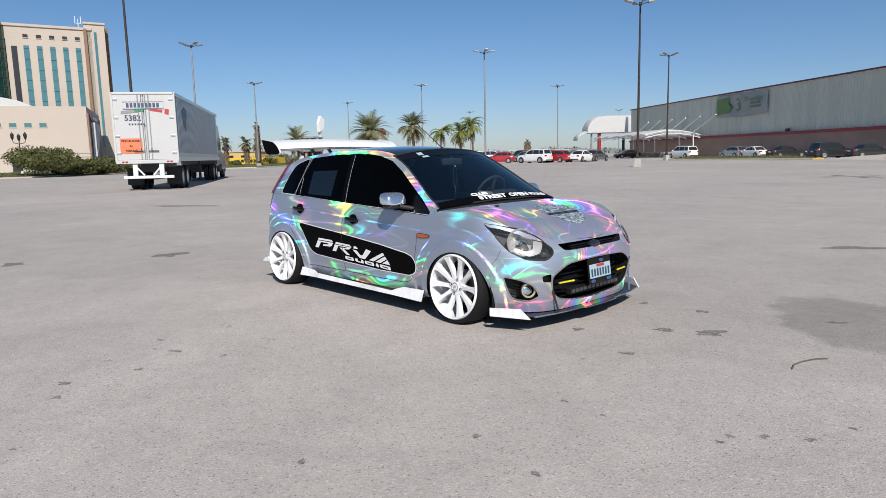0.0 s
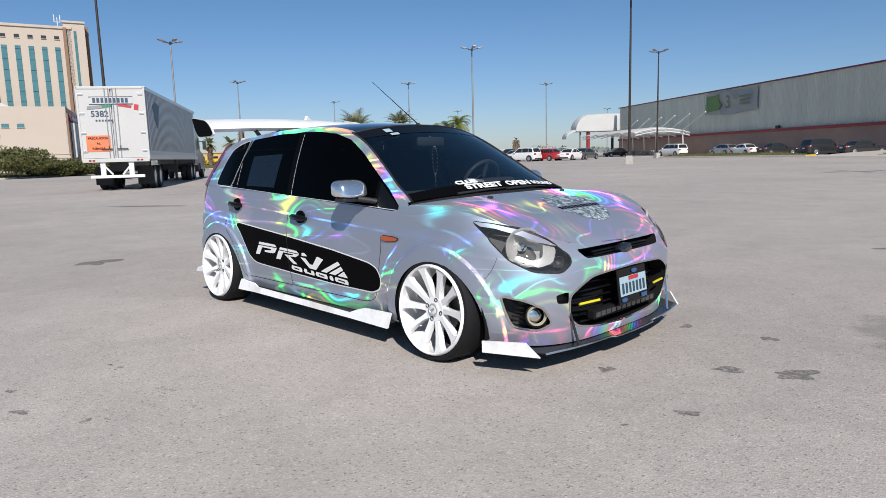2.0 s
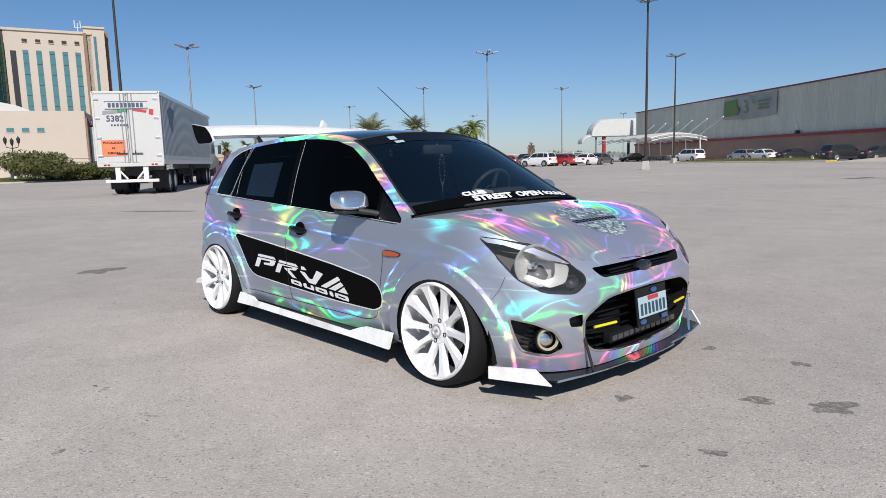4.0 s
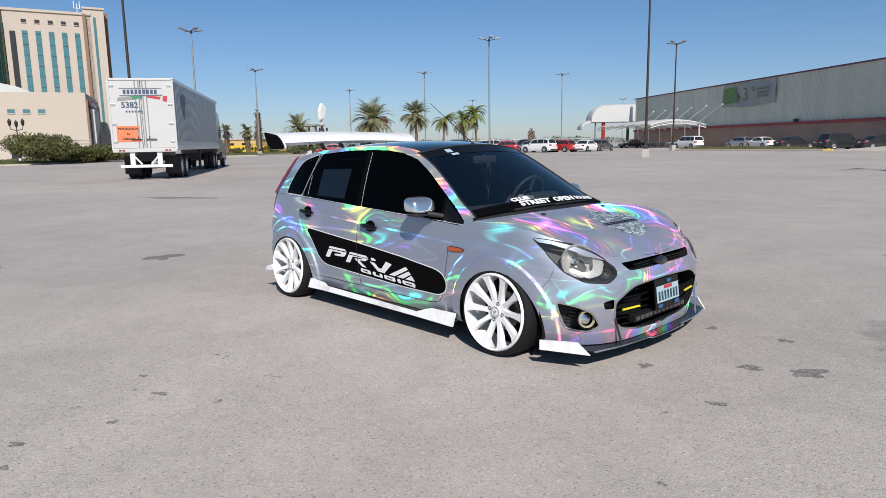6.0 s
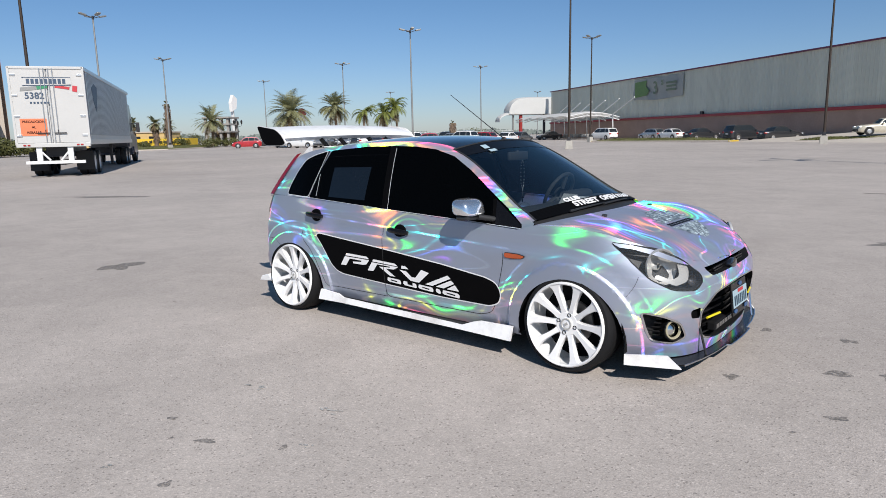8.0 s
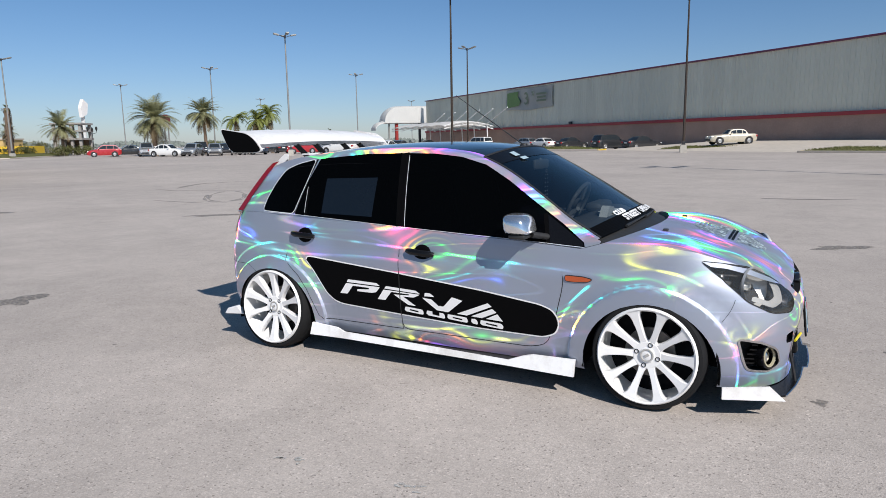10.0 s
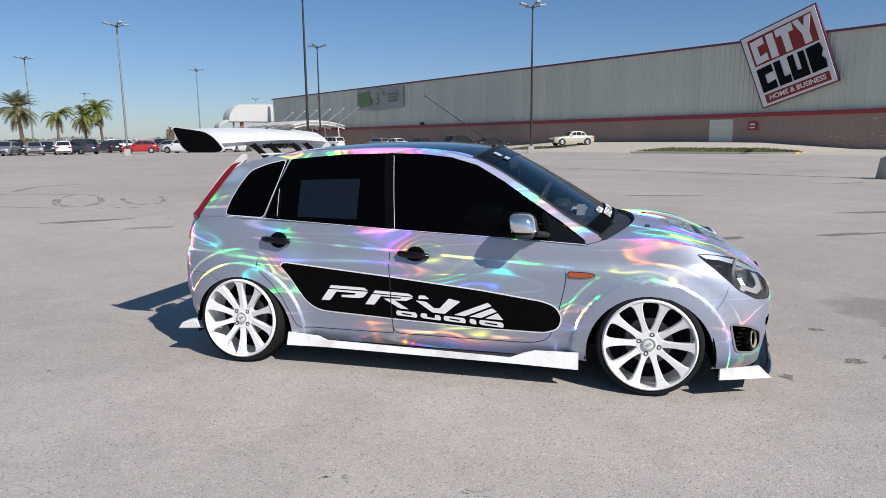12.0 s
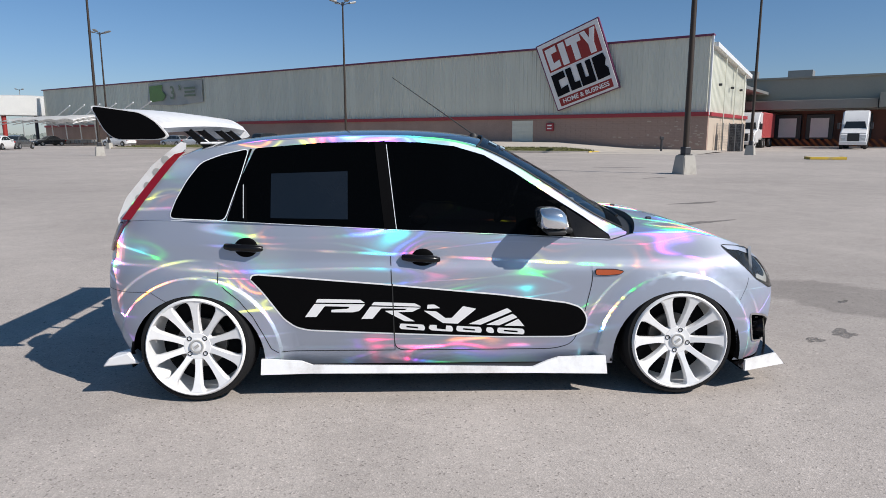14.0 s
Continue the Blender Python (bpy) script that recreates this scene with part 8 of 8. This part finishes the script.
for x0, x1, hole in ((-0.208, -0.080, 1), (-0.056, 0.066, 2), (0.086, 0.216, 1), (0.242, 0.280, 0), (0.300, 0.440, 1)):
    z0, z1 = 0.398 - 0.056 * (x0 + 0.2), 0.398 - 0.056 * (x1 + 0.2)
    logo.append([(x0, z0), (x1 - 0.012, z1), (x1, z1 - 0.012), (x1 - 0.003, z1 - 0.033), (x0 + 0.006, z0 - 0.031), (x0 - 0.004, z0 - 0.018)])
    if hole == 1:
        holes.append([(x0 + 0.032, z0 - 0.013), (x1 - 0.036, z1 - 0.012), (x1 - 0.036, z1 - 0.021), (x0 + 0.032, z0 - 0.021)])
    elif hole:
        holes.append([(x0 + 0.037, z0 + 0.002), (x1 - 0.036, z1 + 0.002), (x1 - 0.038, z1 - 0.020), (x0 + 0.038, z0 - 0.021)])
for sd in (1,):
    bs = sheet(big, 0.05, 0.05, [])
    db_ = skin("decal_border", bs["rest"], P, M["decal_white"], car, "white decal border", 0.0016, (sd,))
    bs = sheet(decr, 0.05, 0.05, [])
    dk = skin("side_decal", bs["rest"], P, M["decal_black"], car, "black side decal with white block shapes", 0.0024, (sd,))
    for pl in logo:
        ls = sheet(rounded(pl, 0.006, 2), 0.04, 0.03, [])
        skin("white_shape", ls["rest"], P, M["decal_white"], dk, "", 0.0032, (sd,))
    for pl in holes:
        ls = sheet(pl, 0.04, 0.03, [])
        skin("inner_shape", ls["rest"], P, M["decal_black"], dk, "", 0.0038, (sd,))
    bm = bm_new()
    ribbon(bm, dense([(-0.246, 0.61), (-0.240, 0.34)], 0.03), P, 0.006, 0.0034, sd)
    part("decal_cut", bm, M["seam"], dk)

# ---- door handles, mirrors, antenna ----
for sd in (1, -1):
    for hx, hz, d in ((-0.985, 0.798, "rear_door"), (-0.090, 0.737, "front_door")):
        y0 = P(hx, hz)[1] * sd
        bm = bm_new()
        lathe(bm, [(0.0005, 0.012), (0.035, 0.011), (0.047, 0.005), (0.050, -0.006)], 24, pose(hx, y0, hz, 90 * sd, 0, 0) @ Matrix.Diagonal((1.22, 1.02, 1, 1)))
        h = part("handle_cup", bm, M["decal_black"], doors[d, sd], "black round handle cup", True)
        bm = bm_new()
        tube(bm, [(hx - 0.10, y0 - 0.006 * sd, hz + 0.008), (hx - 0.07, y0 - 0.022 * sd, hz + 0.007), (hx + 0.05, y0 - 0.028 * sd, hz), (hx + 0.085, y0 - 0.012 * sd, hz - 0.004)], [0.016, 0.019, 0.020, 0.013], 10)
        part("door_handle", bm, M["gloss_black"], doors[d, sd], "black pull handle", True)
    # mirror
    bm = bm_new()
    r = bmesh.ops.create_uvsphere(bm, u_segments=24, v_segments=14, radius=1.0)
    for v in r["verts"]:
        x, y, z = v.co
        f = 1.0 if z > 0 else 0.5
        sq = lambda q, e: math.copysign(abs(q) ** e, q)
        v.co = Vector((0.557 + 0.072 * sq(x, 0.55) - 0.022 * z, sd * (-0.815) + 0.098 * sq(y, 0.55), 0.932 + 0.072 * sq(z, 0.6) * f))
    mi = part("mirror_shell", bm, M["mirror_film"], doors["front_door", sd], "bright holographic mirror shell", True, 60)
    bm = bm_new()
    box(bm, 0.570, -sd * 0.812, 0.886, 0.095, 0.17, 0.026, bev=0.010)
    tube(bm, [(0.62, -sd * 0.80, 0.89), (0.66, -sd * 0.735, 0.875), (0.68, -sd * 0.70, 0.862)], [0.018, 0.018, 0.022], 10)
    part("mirror_foot", bm, M["black_plastic"], doors["front_door", sd], "black mirror foot", True)
    bm = bm_new()
    box(bm, 0.500, -sd * 0.815, 0.937, 0.006, 0.12, 0.07, bev=0.002)
    part("mirror_glass", bm, M["alu"], doors["front_door", sd])
bm = bm_new()
lathe(bm, [(0.018, 0.0), (0.015, 0.014), (0.006, 0.024)], 14, pose(0.235, 0, 1.350) @ Matrix.Diagonal((1.5, 0.8, 1, 1)))
an = part("antenna", bm, M["black_plastic"], car, "slim black roof antenna", True)
bm = bm_new()
tube(bm, [(0.235, 0, 1.364), (0.10, 0, 1.457), (-0.265, 0, 1.708)], [0.0045, 0.0035, 0.0022], 8)
part("antenna_rod", bm, M["black_plastic"], an)

# ---- rear wing ----
bm = bm_new()
WZ = 0.003
prof = [(-1.40, 1.375), (-1.372, 1.400), (-1.385, 1.428), (-1.43, 1.452), (-1.52, 1.474), (-1.62, 1.487), (-1.67, 1.492), (-1.665, 1.478), (-1.60, 1.455), (-1.50, 1.420), (-1.44, 1.388)]
rg = []
for i in range(25):
    y = -0.72 + 1.44 * i / 24
    k = 1 - (abs(y) / 0.72) ** 2
    rg.append([bm.verts.new((x + 0.03 * k, y, z + WZ - 0.008 + 0.018 * k)) for x, z in prof])
for a, b in zip(rg, rg[1:]):
    bridge(bm, a, b)
bm.faces.new(rg[0])
bm.faces.new(rg[-1][::-1])
bmesh.ops.recalc_face_normals(bm, faces=list(bm.faces))
wg = part("rear_wing", bm, M["skirt_white"], car, "large white rear wing with black end plates", True, 35)
for sd in (1, -1):
    ep = rounded([(-1.715, 1.505), (-1.47, 1.470), (-1.395, 1.425), (-1.335, 1.350), (-1.385, 1.335), (-1.60, 1.335), (-1.650, 1.375)], 0.03, 4)
    bm = bm_new()
    prism(bm, ep, 0.014, Matrix(((1, 0, 0, 0), (0, 0, -1, -sd * 0.725 + 0.007), (0, 1, 0, WZ), (0, 0, 0, 1))))
    e = part("end_plate", bm, M["skirt_white"], wg, "white-edged end plate")
    c = Vector((-1.53, 1.41))
    bm = bm_new()
    prism(bm, [tuple(c + (Vector(p) - c) * 0.945) for p in ep], 0.005, Matrix(((1, 0, 0, 0), (0, 0, -1, -sd * 0.7345 + 0.0025), (0, 1, 0, WZ), (0, 0, 0, 1))))
    part("black_face", bm, M["decal_black"], wg, "flat black face of the end plate")
for y in (-0.36, -0.16, 0.16, 0.36):
    bm = bm_new()
    prism(bm, [(-1.295, 1.29), (-1.262, 1.31), (-1.43, 1.45), (-1.48, 1.45)], 0.012, Matrix(((1, 0, 0, 0), (0, 0, -1, y + 0.006), (0, 1, 0, 0), (0, 0, 0, 1))))
    s = part("wing_strut", bm, M["gloss_black"], wg, "black wing strut")
for y in (-0.26, 0.26):
    bm = bm_new()
    box(bm, -1.275, y, 1.318, 0.07, 0.26, 0.012, bev=0.004)
    part("strut_foot", bm, M["skirt_white"], wg)

# ---- skirts, splitter ----
for sd in (1, -1):
    bm = bm_new()
    sk = [(-0.925, 0.220), (-0.72, 0.208), (-0.66, 0.188), (0.0, 0.176), (0.48, 0.166), (0.56, 0.196), (0.62, 0.212), (0.868, 0.216), (0.870, 0.130), (0.48, 0.138), (-0.66, 0.150), (-0.925, 0.146)]
    lo_, hi_ = [], []
    for x, z in sk:
        lean = 0.35 * (0.22 - z)
        lo_.append(bm.verts.new((x, -sd * (0.792 + lean), z)))
        hi_.append(bm.verts.new((x, -sd * (0.778 + lean), z)))
    bm.faces.new(lo_)
    bm.faces.new(hi_[::-1])
    bridge(bm, lo_, hi_)
    bmesh.ops.recalc_face_normals(bm, faces=list(bm.faces))
    s = part("side_skirt", bm, M["skirt_white"], car, "white painted side skirt blade, scuffed")
    bm = bm_new()
    box(bm, -0.03, -sd * 0.735, 0.158, 1.78, 0.13, 0.010)
    part("skirt_floor", bm, M["black_plastic"], s)
    # splitter end plate
    bm = bm_new()
    prism(bm, [(0, 0), (0.300, -0.006), (0.225, 0.066), (0.0, 0.060)], 0.010, axes((1.605, -sd * 0.80, 0.128), (0.93, sd * 0.37, 0), (0, 0, 1)))
    part("splitter_end_plate", bm, M["skirt_white"], car, "white plate at the splitter corner")
out = [(1.60, 0.79), (1.72, 0.745), (1.885, 0.655), (1.925, 0.50), (1.948, 0.36), (1.960, 0.20), (1.982, 0.19), (1.988, 0.10), (1.99, 0.0)]
full = [(x, -y) for x, y in out] + [(x, y) for x, y in out[::-1][1:]] + [(1.60, 0.5), (1.60, -0.5)]
bm = bm_new()
prism(bm, full, 0.008, Matrix.Translation((0, 0, 0.128)))
sp = part("splitter", bm, M["gloss_black"], car, "flat black front splitter with a bright edge")
bm = bm_new()
tube(bm, [(x + 0.002, y, 0.132) for x, y in full[2:-4]], 0.005, 6)
part("splitter_edge", bm, M["chrome"], sp)
for y in (-0.47, 0.52):
    bm = bm_new()
    tube(bm, [(1.885 - 0.01 * (y > 0), y, 0.335), (1.925 - 0.01 * (y > 0), y * 0.93, 0.136)], 0.007, 8)
    lathe(bm, [(0.012, -0.01), (0.012, 0.01)], 10, pose(1.885, y, 0.335))
    part("splitter_rod", bm, M["chrome"] if y > 0 else M["black_plastic"], sp)

# ---- bonnet emblem, screen lettering, washers, wipers ----
bm = bm_new()
EN = 20
ek, ea, ru, ra = 0.47, -0.12, 0.285, 0.30
for i in range(EN):
    for j in range(EN):
        u0, v0 = -1 + 2 * i / EN, -1 + 2 * j / EN
        um, vm = u0 + 1 / EN, v0 + 1 / EN
        if um * um + vm * vm > 1 or abs(um - 0.06) < 0.15:
            continue
        gcell = 0.86
        q = []
        for du, dv in ((0, 0), (1, 0), (1, 1), (0, 1)):
            uu, vv = u0 + 2 / EN * (du * gcell + 0.07), v0 + 2 / EN * (dv * gcell + 0.07)
            q.append(bm.verts.new(hood_at(ek + uu * ru, ea + vv * ra, 0.0022)))
        bm.faces.new(q)
bm.normal_update()
fix_out(bm)
vary = M["mosaic"].node_tree
_b = vary.nodes["Principled BSDF"]
_g, _r, _m = vary.nodes.new("ShaderNodeNewGeometry"), vary.nodes.new("ShaderNodeMapRange"), vary.nodes.new("ShaderNodeVectorMath")
_m.operation = "SCALE"
_r.inputs["To Min"].default_value, _r.inputs["To Max"].default_value = 0.25, 1.25
vary.links.new(_g.outputs["Random Per Island"], _r.inputs["Value"])
vary.links.new(_b.inputs["Base Color"].links[0].from_socket, _m.inputs[0])
vary.links.new(_r.outputs[0], _m.inputs["Scale"])
vary.links.new(_m.outputs[0], _b.inputs["Base Color"])
em = part("bonnet_emblem", bm, M["mosaic"], bonnet, "round mirror-mosaic emblem on the bonnet")
em["kind"] = "stuff"
bm = bm_new()
for k in range(13):
    v = -0.92 + k * 0.145
    for lo2, hi2 in ((-0.02, 0.05), (0.07, 0.14)):
        bm.faces.new([bm.verts.new(hood_at(ek + a * ru, ea + b * ra, 0.0024)) for a, b in ((lo2, v), (hi2, v), (hi2, v + 0.1), (lo2, v + 0.1))])
bm.normal_update()
fix_out(bm)
part("emblem_bar", bm, M["decal_black"], bonnet, "plain dark bars across the emblem")
for a in (-0.45, 0.45):
    bm = bm_new()
    p = hood_at(0.10, a, 0.006)
    box(bm, 0, 0, 0, 0.03, 0.022, 0.014, Matrix.Translation(p), 0.004)
    part("washer_jet", bm, M["black_plastic"], bonnet)


def on_screen(b, a, up=0.006):
    p = screen_at(b, a, up)
    ex = (screen_at(b, a - 0.05) - screen_at(b, a + 0.05)).normalized()
    ey = (screen_at(min(1, b + 0.06), a) - screen_at(b - 0.02, a)).normalized()
    ey = (ey - ex * ey.dot(ex)).normalized()
    return axes(p, ex, ey)


for txt, b, a, s in (("CLUB", 0.118, 0.36, 0.048), ("STREET", 0.060, 0.20, 0.066), ("OPEN", 0.062, -0.26, 0.066), ("SOUND", 0.062, -0.66, 0.054)):
    letters("lettering", txt, s, M["decal_white"], glass, on_screen(b, a) @ Matrix.Diagonal((1.42, 1, 1, 1)), 0.0005, 0.003)
bm = bm_new()
box(bm, 0, 0, 0, 0.05, 0.05, 0.001, on_screen(0.92, 0.60, 0.008))
box(bm, 0.02, -0.06, 0, 0.06, 0.03, 0.001, on_screen(0.92, 0.60, 0.008))
part("toll_sticker", bm, M["plate"], glass)
for a0, a1 in ((0.55, -0.05), (-0.02, -0.62)):
    bm = bm_new()
    tube(bm, [screen_at(0.0, a0, 0.008), screen_at(0.004, (a0 + a1) / 2, 0.010), screen_at(0.010, a1, 0.008)], [0.009, 0.007, 0.004], 6)
    part("wiper", bm, M["black_plastic"], car)

# ---- cabin ----
bm = bm_new()
gd = []
for i in range(9):
    k = i / 8
    row = []
    for j in range(17):
        y = -0.60 + 1.2 * j / 16
        row.append(bm.verts.new((0.94 - 0.34 * k - 0.10 * (y / 0.6) ** 2 * (1 - k), y, 0.885 + 0.035 * math.sin(k * 3.0) - 0.03 * (k > 0.9))))
    gd.append(row)
for a, b in zip(gd, gd[1:]):
    bridge(bm, a, b, False)
d0 = [bm.verts.new((v.co.x + 0.02, v.co.y, 0.45)) for v in gd[-1]]
bridge(bm, gd[-1], d0, False)
part("dashboard", bm, M["dash"], car, "dark grey dashboard", True)
bm = bm_new()
box(bm, 0.66, 0.34, 0.93, 0.12, 0.30, 0.07, bev=0.03)
part("instrument_hood", bm, M["dash"], car, "", True)
bm = bm_new()
wm = pose(0.50, 0.34, 0.93, 0, -65, 0)
for i in range(28):
    a, b = 2 * math.pi * i / 28, 2 * math.pi * (i + 1) / 28
    tube(bm, [wm @ Vector((0.17 * math.cos(a), 0.17 * math.sin(a), 0)), wm @ Vector((0.17 * math.cos(b), 0.17 * math.sin(b), 0))], 0.014, 7, caps=False)
for a in (0.0, 2.2, 4.1):
    tube(bm, [wm @ Vector((0.05 * math.cos(a), 0.05 * math.sin(a), -0.01)), wm @ Vector((0.165 * math.cos(a), 0.165 * math.sin(a), 0))], 0.016, 6)
lathe(bm, [(0.0005, 0.02), (0.05, 0.015), (0.065, -0.01)], 18, wm)
part("steering_wheel", bm, M["dash"], car, "black steering wheel", True)
for y in (-0.34, 0.34):
    bm = bm_new()
    box(bm, 0.02, y, 0.56, 0.52, 0.50, 0.16, bev=0.05)
    seat = part("seat", bm, M["seat"], car, "dark fabric seat", True)
    bm = bm_new()
    box(bm, 0, 0, 0.30, 0.13, 0.48, 0.62, pose(-0.20, y, 0.60, 0, -14, 0), 0.05)
    part("backrest", bm, M["seat"], seat, "", True)
    bm = bm_new()
    box(bm, 0, 0, 0.72, 0.09, 0.26, 0.17, pose(-0.22, y, 0.58, 0, -14, 0), 0.04)
    part("headrest", bm, M["seat"], seat, "", True)
bm = bm_new()
box(bm, -0.95, 0, 0.58, 0.5, 1.2, 0.18, bev=0.05)
box(bm, 0, 0, 0.28, 0.14, 1.2, 0.56, pose(-1.20, 0, 0.62, 0, -18, 0), 0.05)
part("rear_bench", bm, M["seat"], car, "dark rear bench seat", True)
bm = bm_new()
box(bm, -0.55, 0, 1.275, 1.35, 0.96, 0.015)
part("headliner", bm, M["dash"], car, "dark headliner")
bm = bm_new()
box(bm, 0.36, 0, 1.235, 0.03, 0.24, 0.065, bev=0.015)
tube(bm, [(0.36, 0, 1.26), (0.32, 0, 1.32)], 0.01, 6)
rv = part("rear_view_mirror", bm, M["dash"], car, "dark rear-view mirror", True)
bm = bm_new()
for i in range(22):
    a = i / 22 * 2 * math.pi
    bmesh.ops.create_icosphere(bm, subdivisions=1, radius=0.006, matrix=Matrix.Translation((0.40, 0.0 + 0.022 * math.sin(a), 1.10 + 0.10 * math.cos(a))))
for i in range(4):
    bmesh.ops.create_icosphere(bm, subdivisions=1, radius=0.006, matrix=Matrix.Translation((0.40, 0.0, 0.99 - i * 0.014)))
box(bm, 0.40, 0, 0.915, 0.006, 0.008, 0.05)
box(bm, 0.40, 0, 0.925, 0.006, 0.032, 0.008)
part("bead_chain", bm, M["chrome"], rv, "bead chain with a small cross hung on the mirror")
bm = bm_new()
box(bm, 0.80, 0.08, 0.925, 0.10, 0.26, 0.012, pose(0, 0, 0, 0, 0, 0), 0.004)
part("paper", bm, M["decal_white"], car, "white papers on the dashboard")
bm = bm_new()
prism(bm, [(0, 0), (0.20, 0), (0.17, 0.05), (0.07, 0.065)], 0.05, axes((0.80, -0.16, 0.915), (0, 1, 0), (0, 0, 1)))
part("cloth", bm, M["lamp_bezel"], car, "folded white cloth on the dashboard")

# ---- wheels ----
RIM, TYRE = 0.246, 0.291
WHEEL_K = Matrix.Scale(0.985, 4)
bm = bm_new()
lathe(bm, [(0.238, 0.105), (0.236, -0.02), (0.225, -0.09), (0.245, -0.10), (RIM, -0.095), (RIM, -0.10), (0.262, -0.10)], 48)
lathe(bm, [(0.238, 0.105), (0.246, 0.112), (0.252, 0.108), (0.256, 0.098)], 48)
rim_me = finish("rim", bm, M["wheel_white"], True)
bm = bm_new()
lathe(bm, [(0.250, 0.092), (0.262, 0.100), (0.276, 0.098), (0.286, 0.080), (TYRE, 0.060), (TYRE, -0.060), (0.286, -0.085), (0.270, -0.10), (0.250, -0.095)], 56)
for k in range(56):
    a = 2 * math.pi * k / 56
    for zz in (-0.035, 0.035):
        box(bm, 0, 0, 0, 0.003, 0.004, 0.045, Matrix.Rotation(a, 4, "Z") @ Matrix.Translation((TYRE - 0.001, 0, zz)) @ Matrix.Rotation(0.5 if zz > 0 else -0.5, 4, "X"))
tyre_me = finish("tyre", bm, M["tyre"], True)
bm = bm_new()
sh_ = [(0.050, 0.025, 0.066), (0.072, 0.0205, 0.072), (0.095, 0.0163, 0.077), (0.125, 0.0152, 0.083), (0.155, 0.0165, 0.089), (0.180, 0.0190, 0.094), (0.200, 0.0215, 0.098), (0.216, 0.0250, 0.101), (0.229, 0.0315, 0.104), (0.240, 0.043, 0.106)]
rows = []
for r, w, z in sh_:
    rows.append([bm.verts.new((q.x, q.y, h)) for q, h in ((Vector((math.sqrt(max(0.0, r * r - (w * k) ** 2)), w * k)), z - d) for k, d in ((-1, 0.034), (-1, 0.006), (-0.82, 0), (0.82, 0), (1, 0.006), (1, 0.034)))])
for a, b in zip(rows, rows[1:]):
    bridge(bm, a, b)
bmesh.ops.recalc_face_normals(bm, faces=list(bm.faces))
spoke_me = finish("spoke", bm, M["wheel_white"], True, 30)
bm = bm_new()
lathe(bm, [(0.076, 0.030), (0.076, 0.066), (0.068, 0.073), (0.040, 0.072), (0.040, 0.076), (0.034, 0.079), (0.0005, 0.080)], 32)
hub_me = finish("hub", bm, M["wheel_white"], True, 30)
bm = bm_new()
lathe(bm, [(0.036, 0.0775), (0.034, 0.083), (0.028, 0.083), (0.026, 0.0805)], 24)
box(bm, 0, 0.004, 0.082, 0.026, 0.006, 0.003, Matrix.Rotation(0.6, 4, "Z"))
box(bm, 0, -0.004, 0.082, 0.026, 0.006, 0.003, Matrix.Rotation(0.6, 4, "Z"))
cap_me = finish("cap", bm, M["lamp_bezel"], True)
bm = bm_new()
lathe(bm, [(0.0125, 0.055), (0.0125, 0.0745), (0.010, 0.0765), (0.008, 0.070), (0.0005, 0.070)], 12)
nut_me = finish("nut", bm, M["decal_black"], True)
bm = bm_new()
lathe(bm, [(0.06, 0.0), (0.13, 0.0), (0.13, -0.02), (0.06, -0.02)], 36)
lathe(bm, [(0.0005, 0.012), (0.06, 0.012), (0.06, -0.03)], 24)
disc_me = finish("brake_disc", bm, M["disc"], True, 30)
bm = bm_new()
lathe(bm, [(0.0005, -0.065), (0.232, -0.065), (0.234, -0.09)], 32)
back_me = finish("rim_back", bm, M["matt_dark"])
for hx, camber, spin, nuts in ((-HUBX, 3.5, 18, 45), (HUBX, 3.5, 0, 75)):
    for sd in (1, -1):
        m = pose(hx, -sd * 0.722, HUBZ, 90 * sd, 0, 0) @ pose(0, 0, 0, -camber, 0, 0) @ WHEEL_K
        wheel = share("wheel", rim_me, car, m)
        wheel["label"] = "white multi-spoke wheel with a stretched low tyre"
        share("tyre", tyre_me, wheel, pose(0, 0, 0))
        for k in range(10):
            share("spoke", spoke_me, wheel, pose(0, 0, 0, 0, 0, spin + 36 * k))
        share("hub", hub_me, wheel, pose(0, 0, 0, 0, 0, spin))
        share("centre_cap", cap_me, wheel, pose(0, 0, 0))
        for k in range(4):
            a = radians(nuts + 90 * k)
            share("wheel_nut", nut_me, wheel, pose(0.056 * math.cos(a), 0.056 * math.sin(a), 0.0))
        share("brake_disc", disc_me, wheel, pose(0, 0, 0.0))
        share("rim_back", back_me, wheel, pose(0, 0, 0))
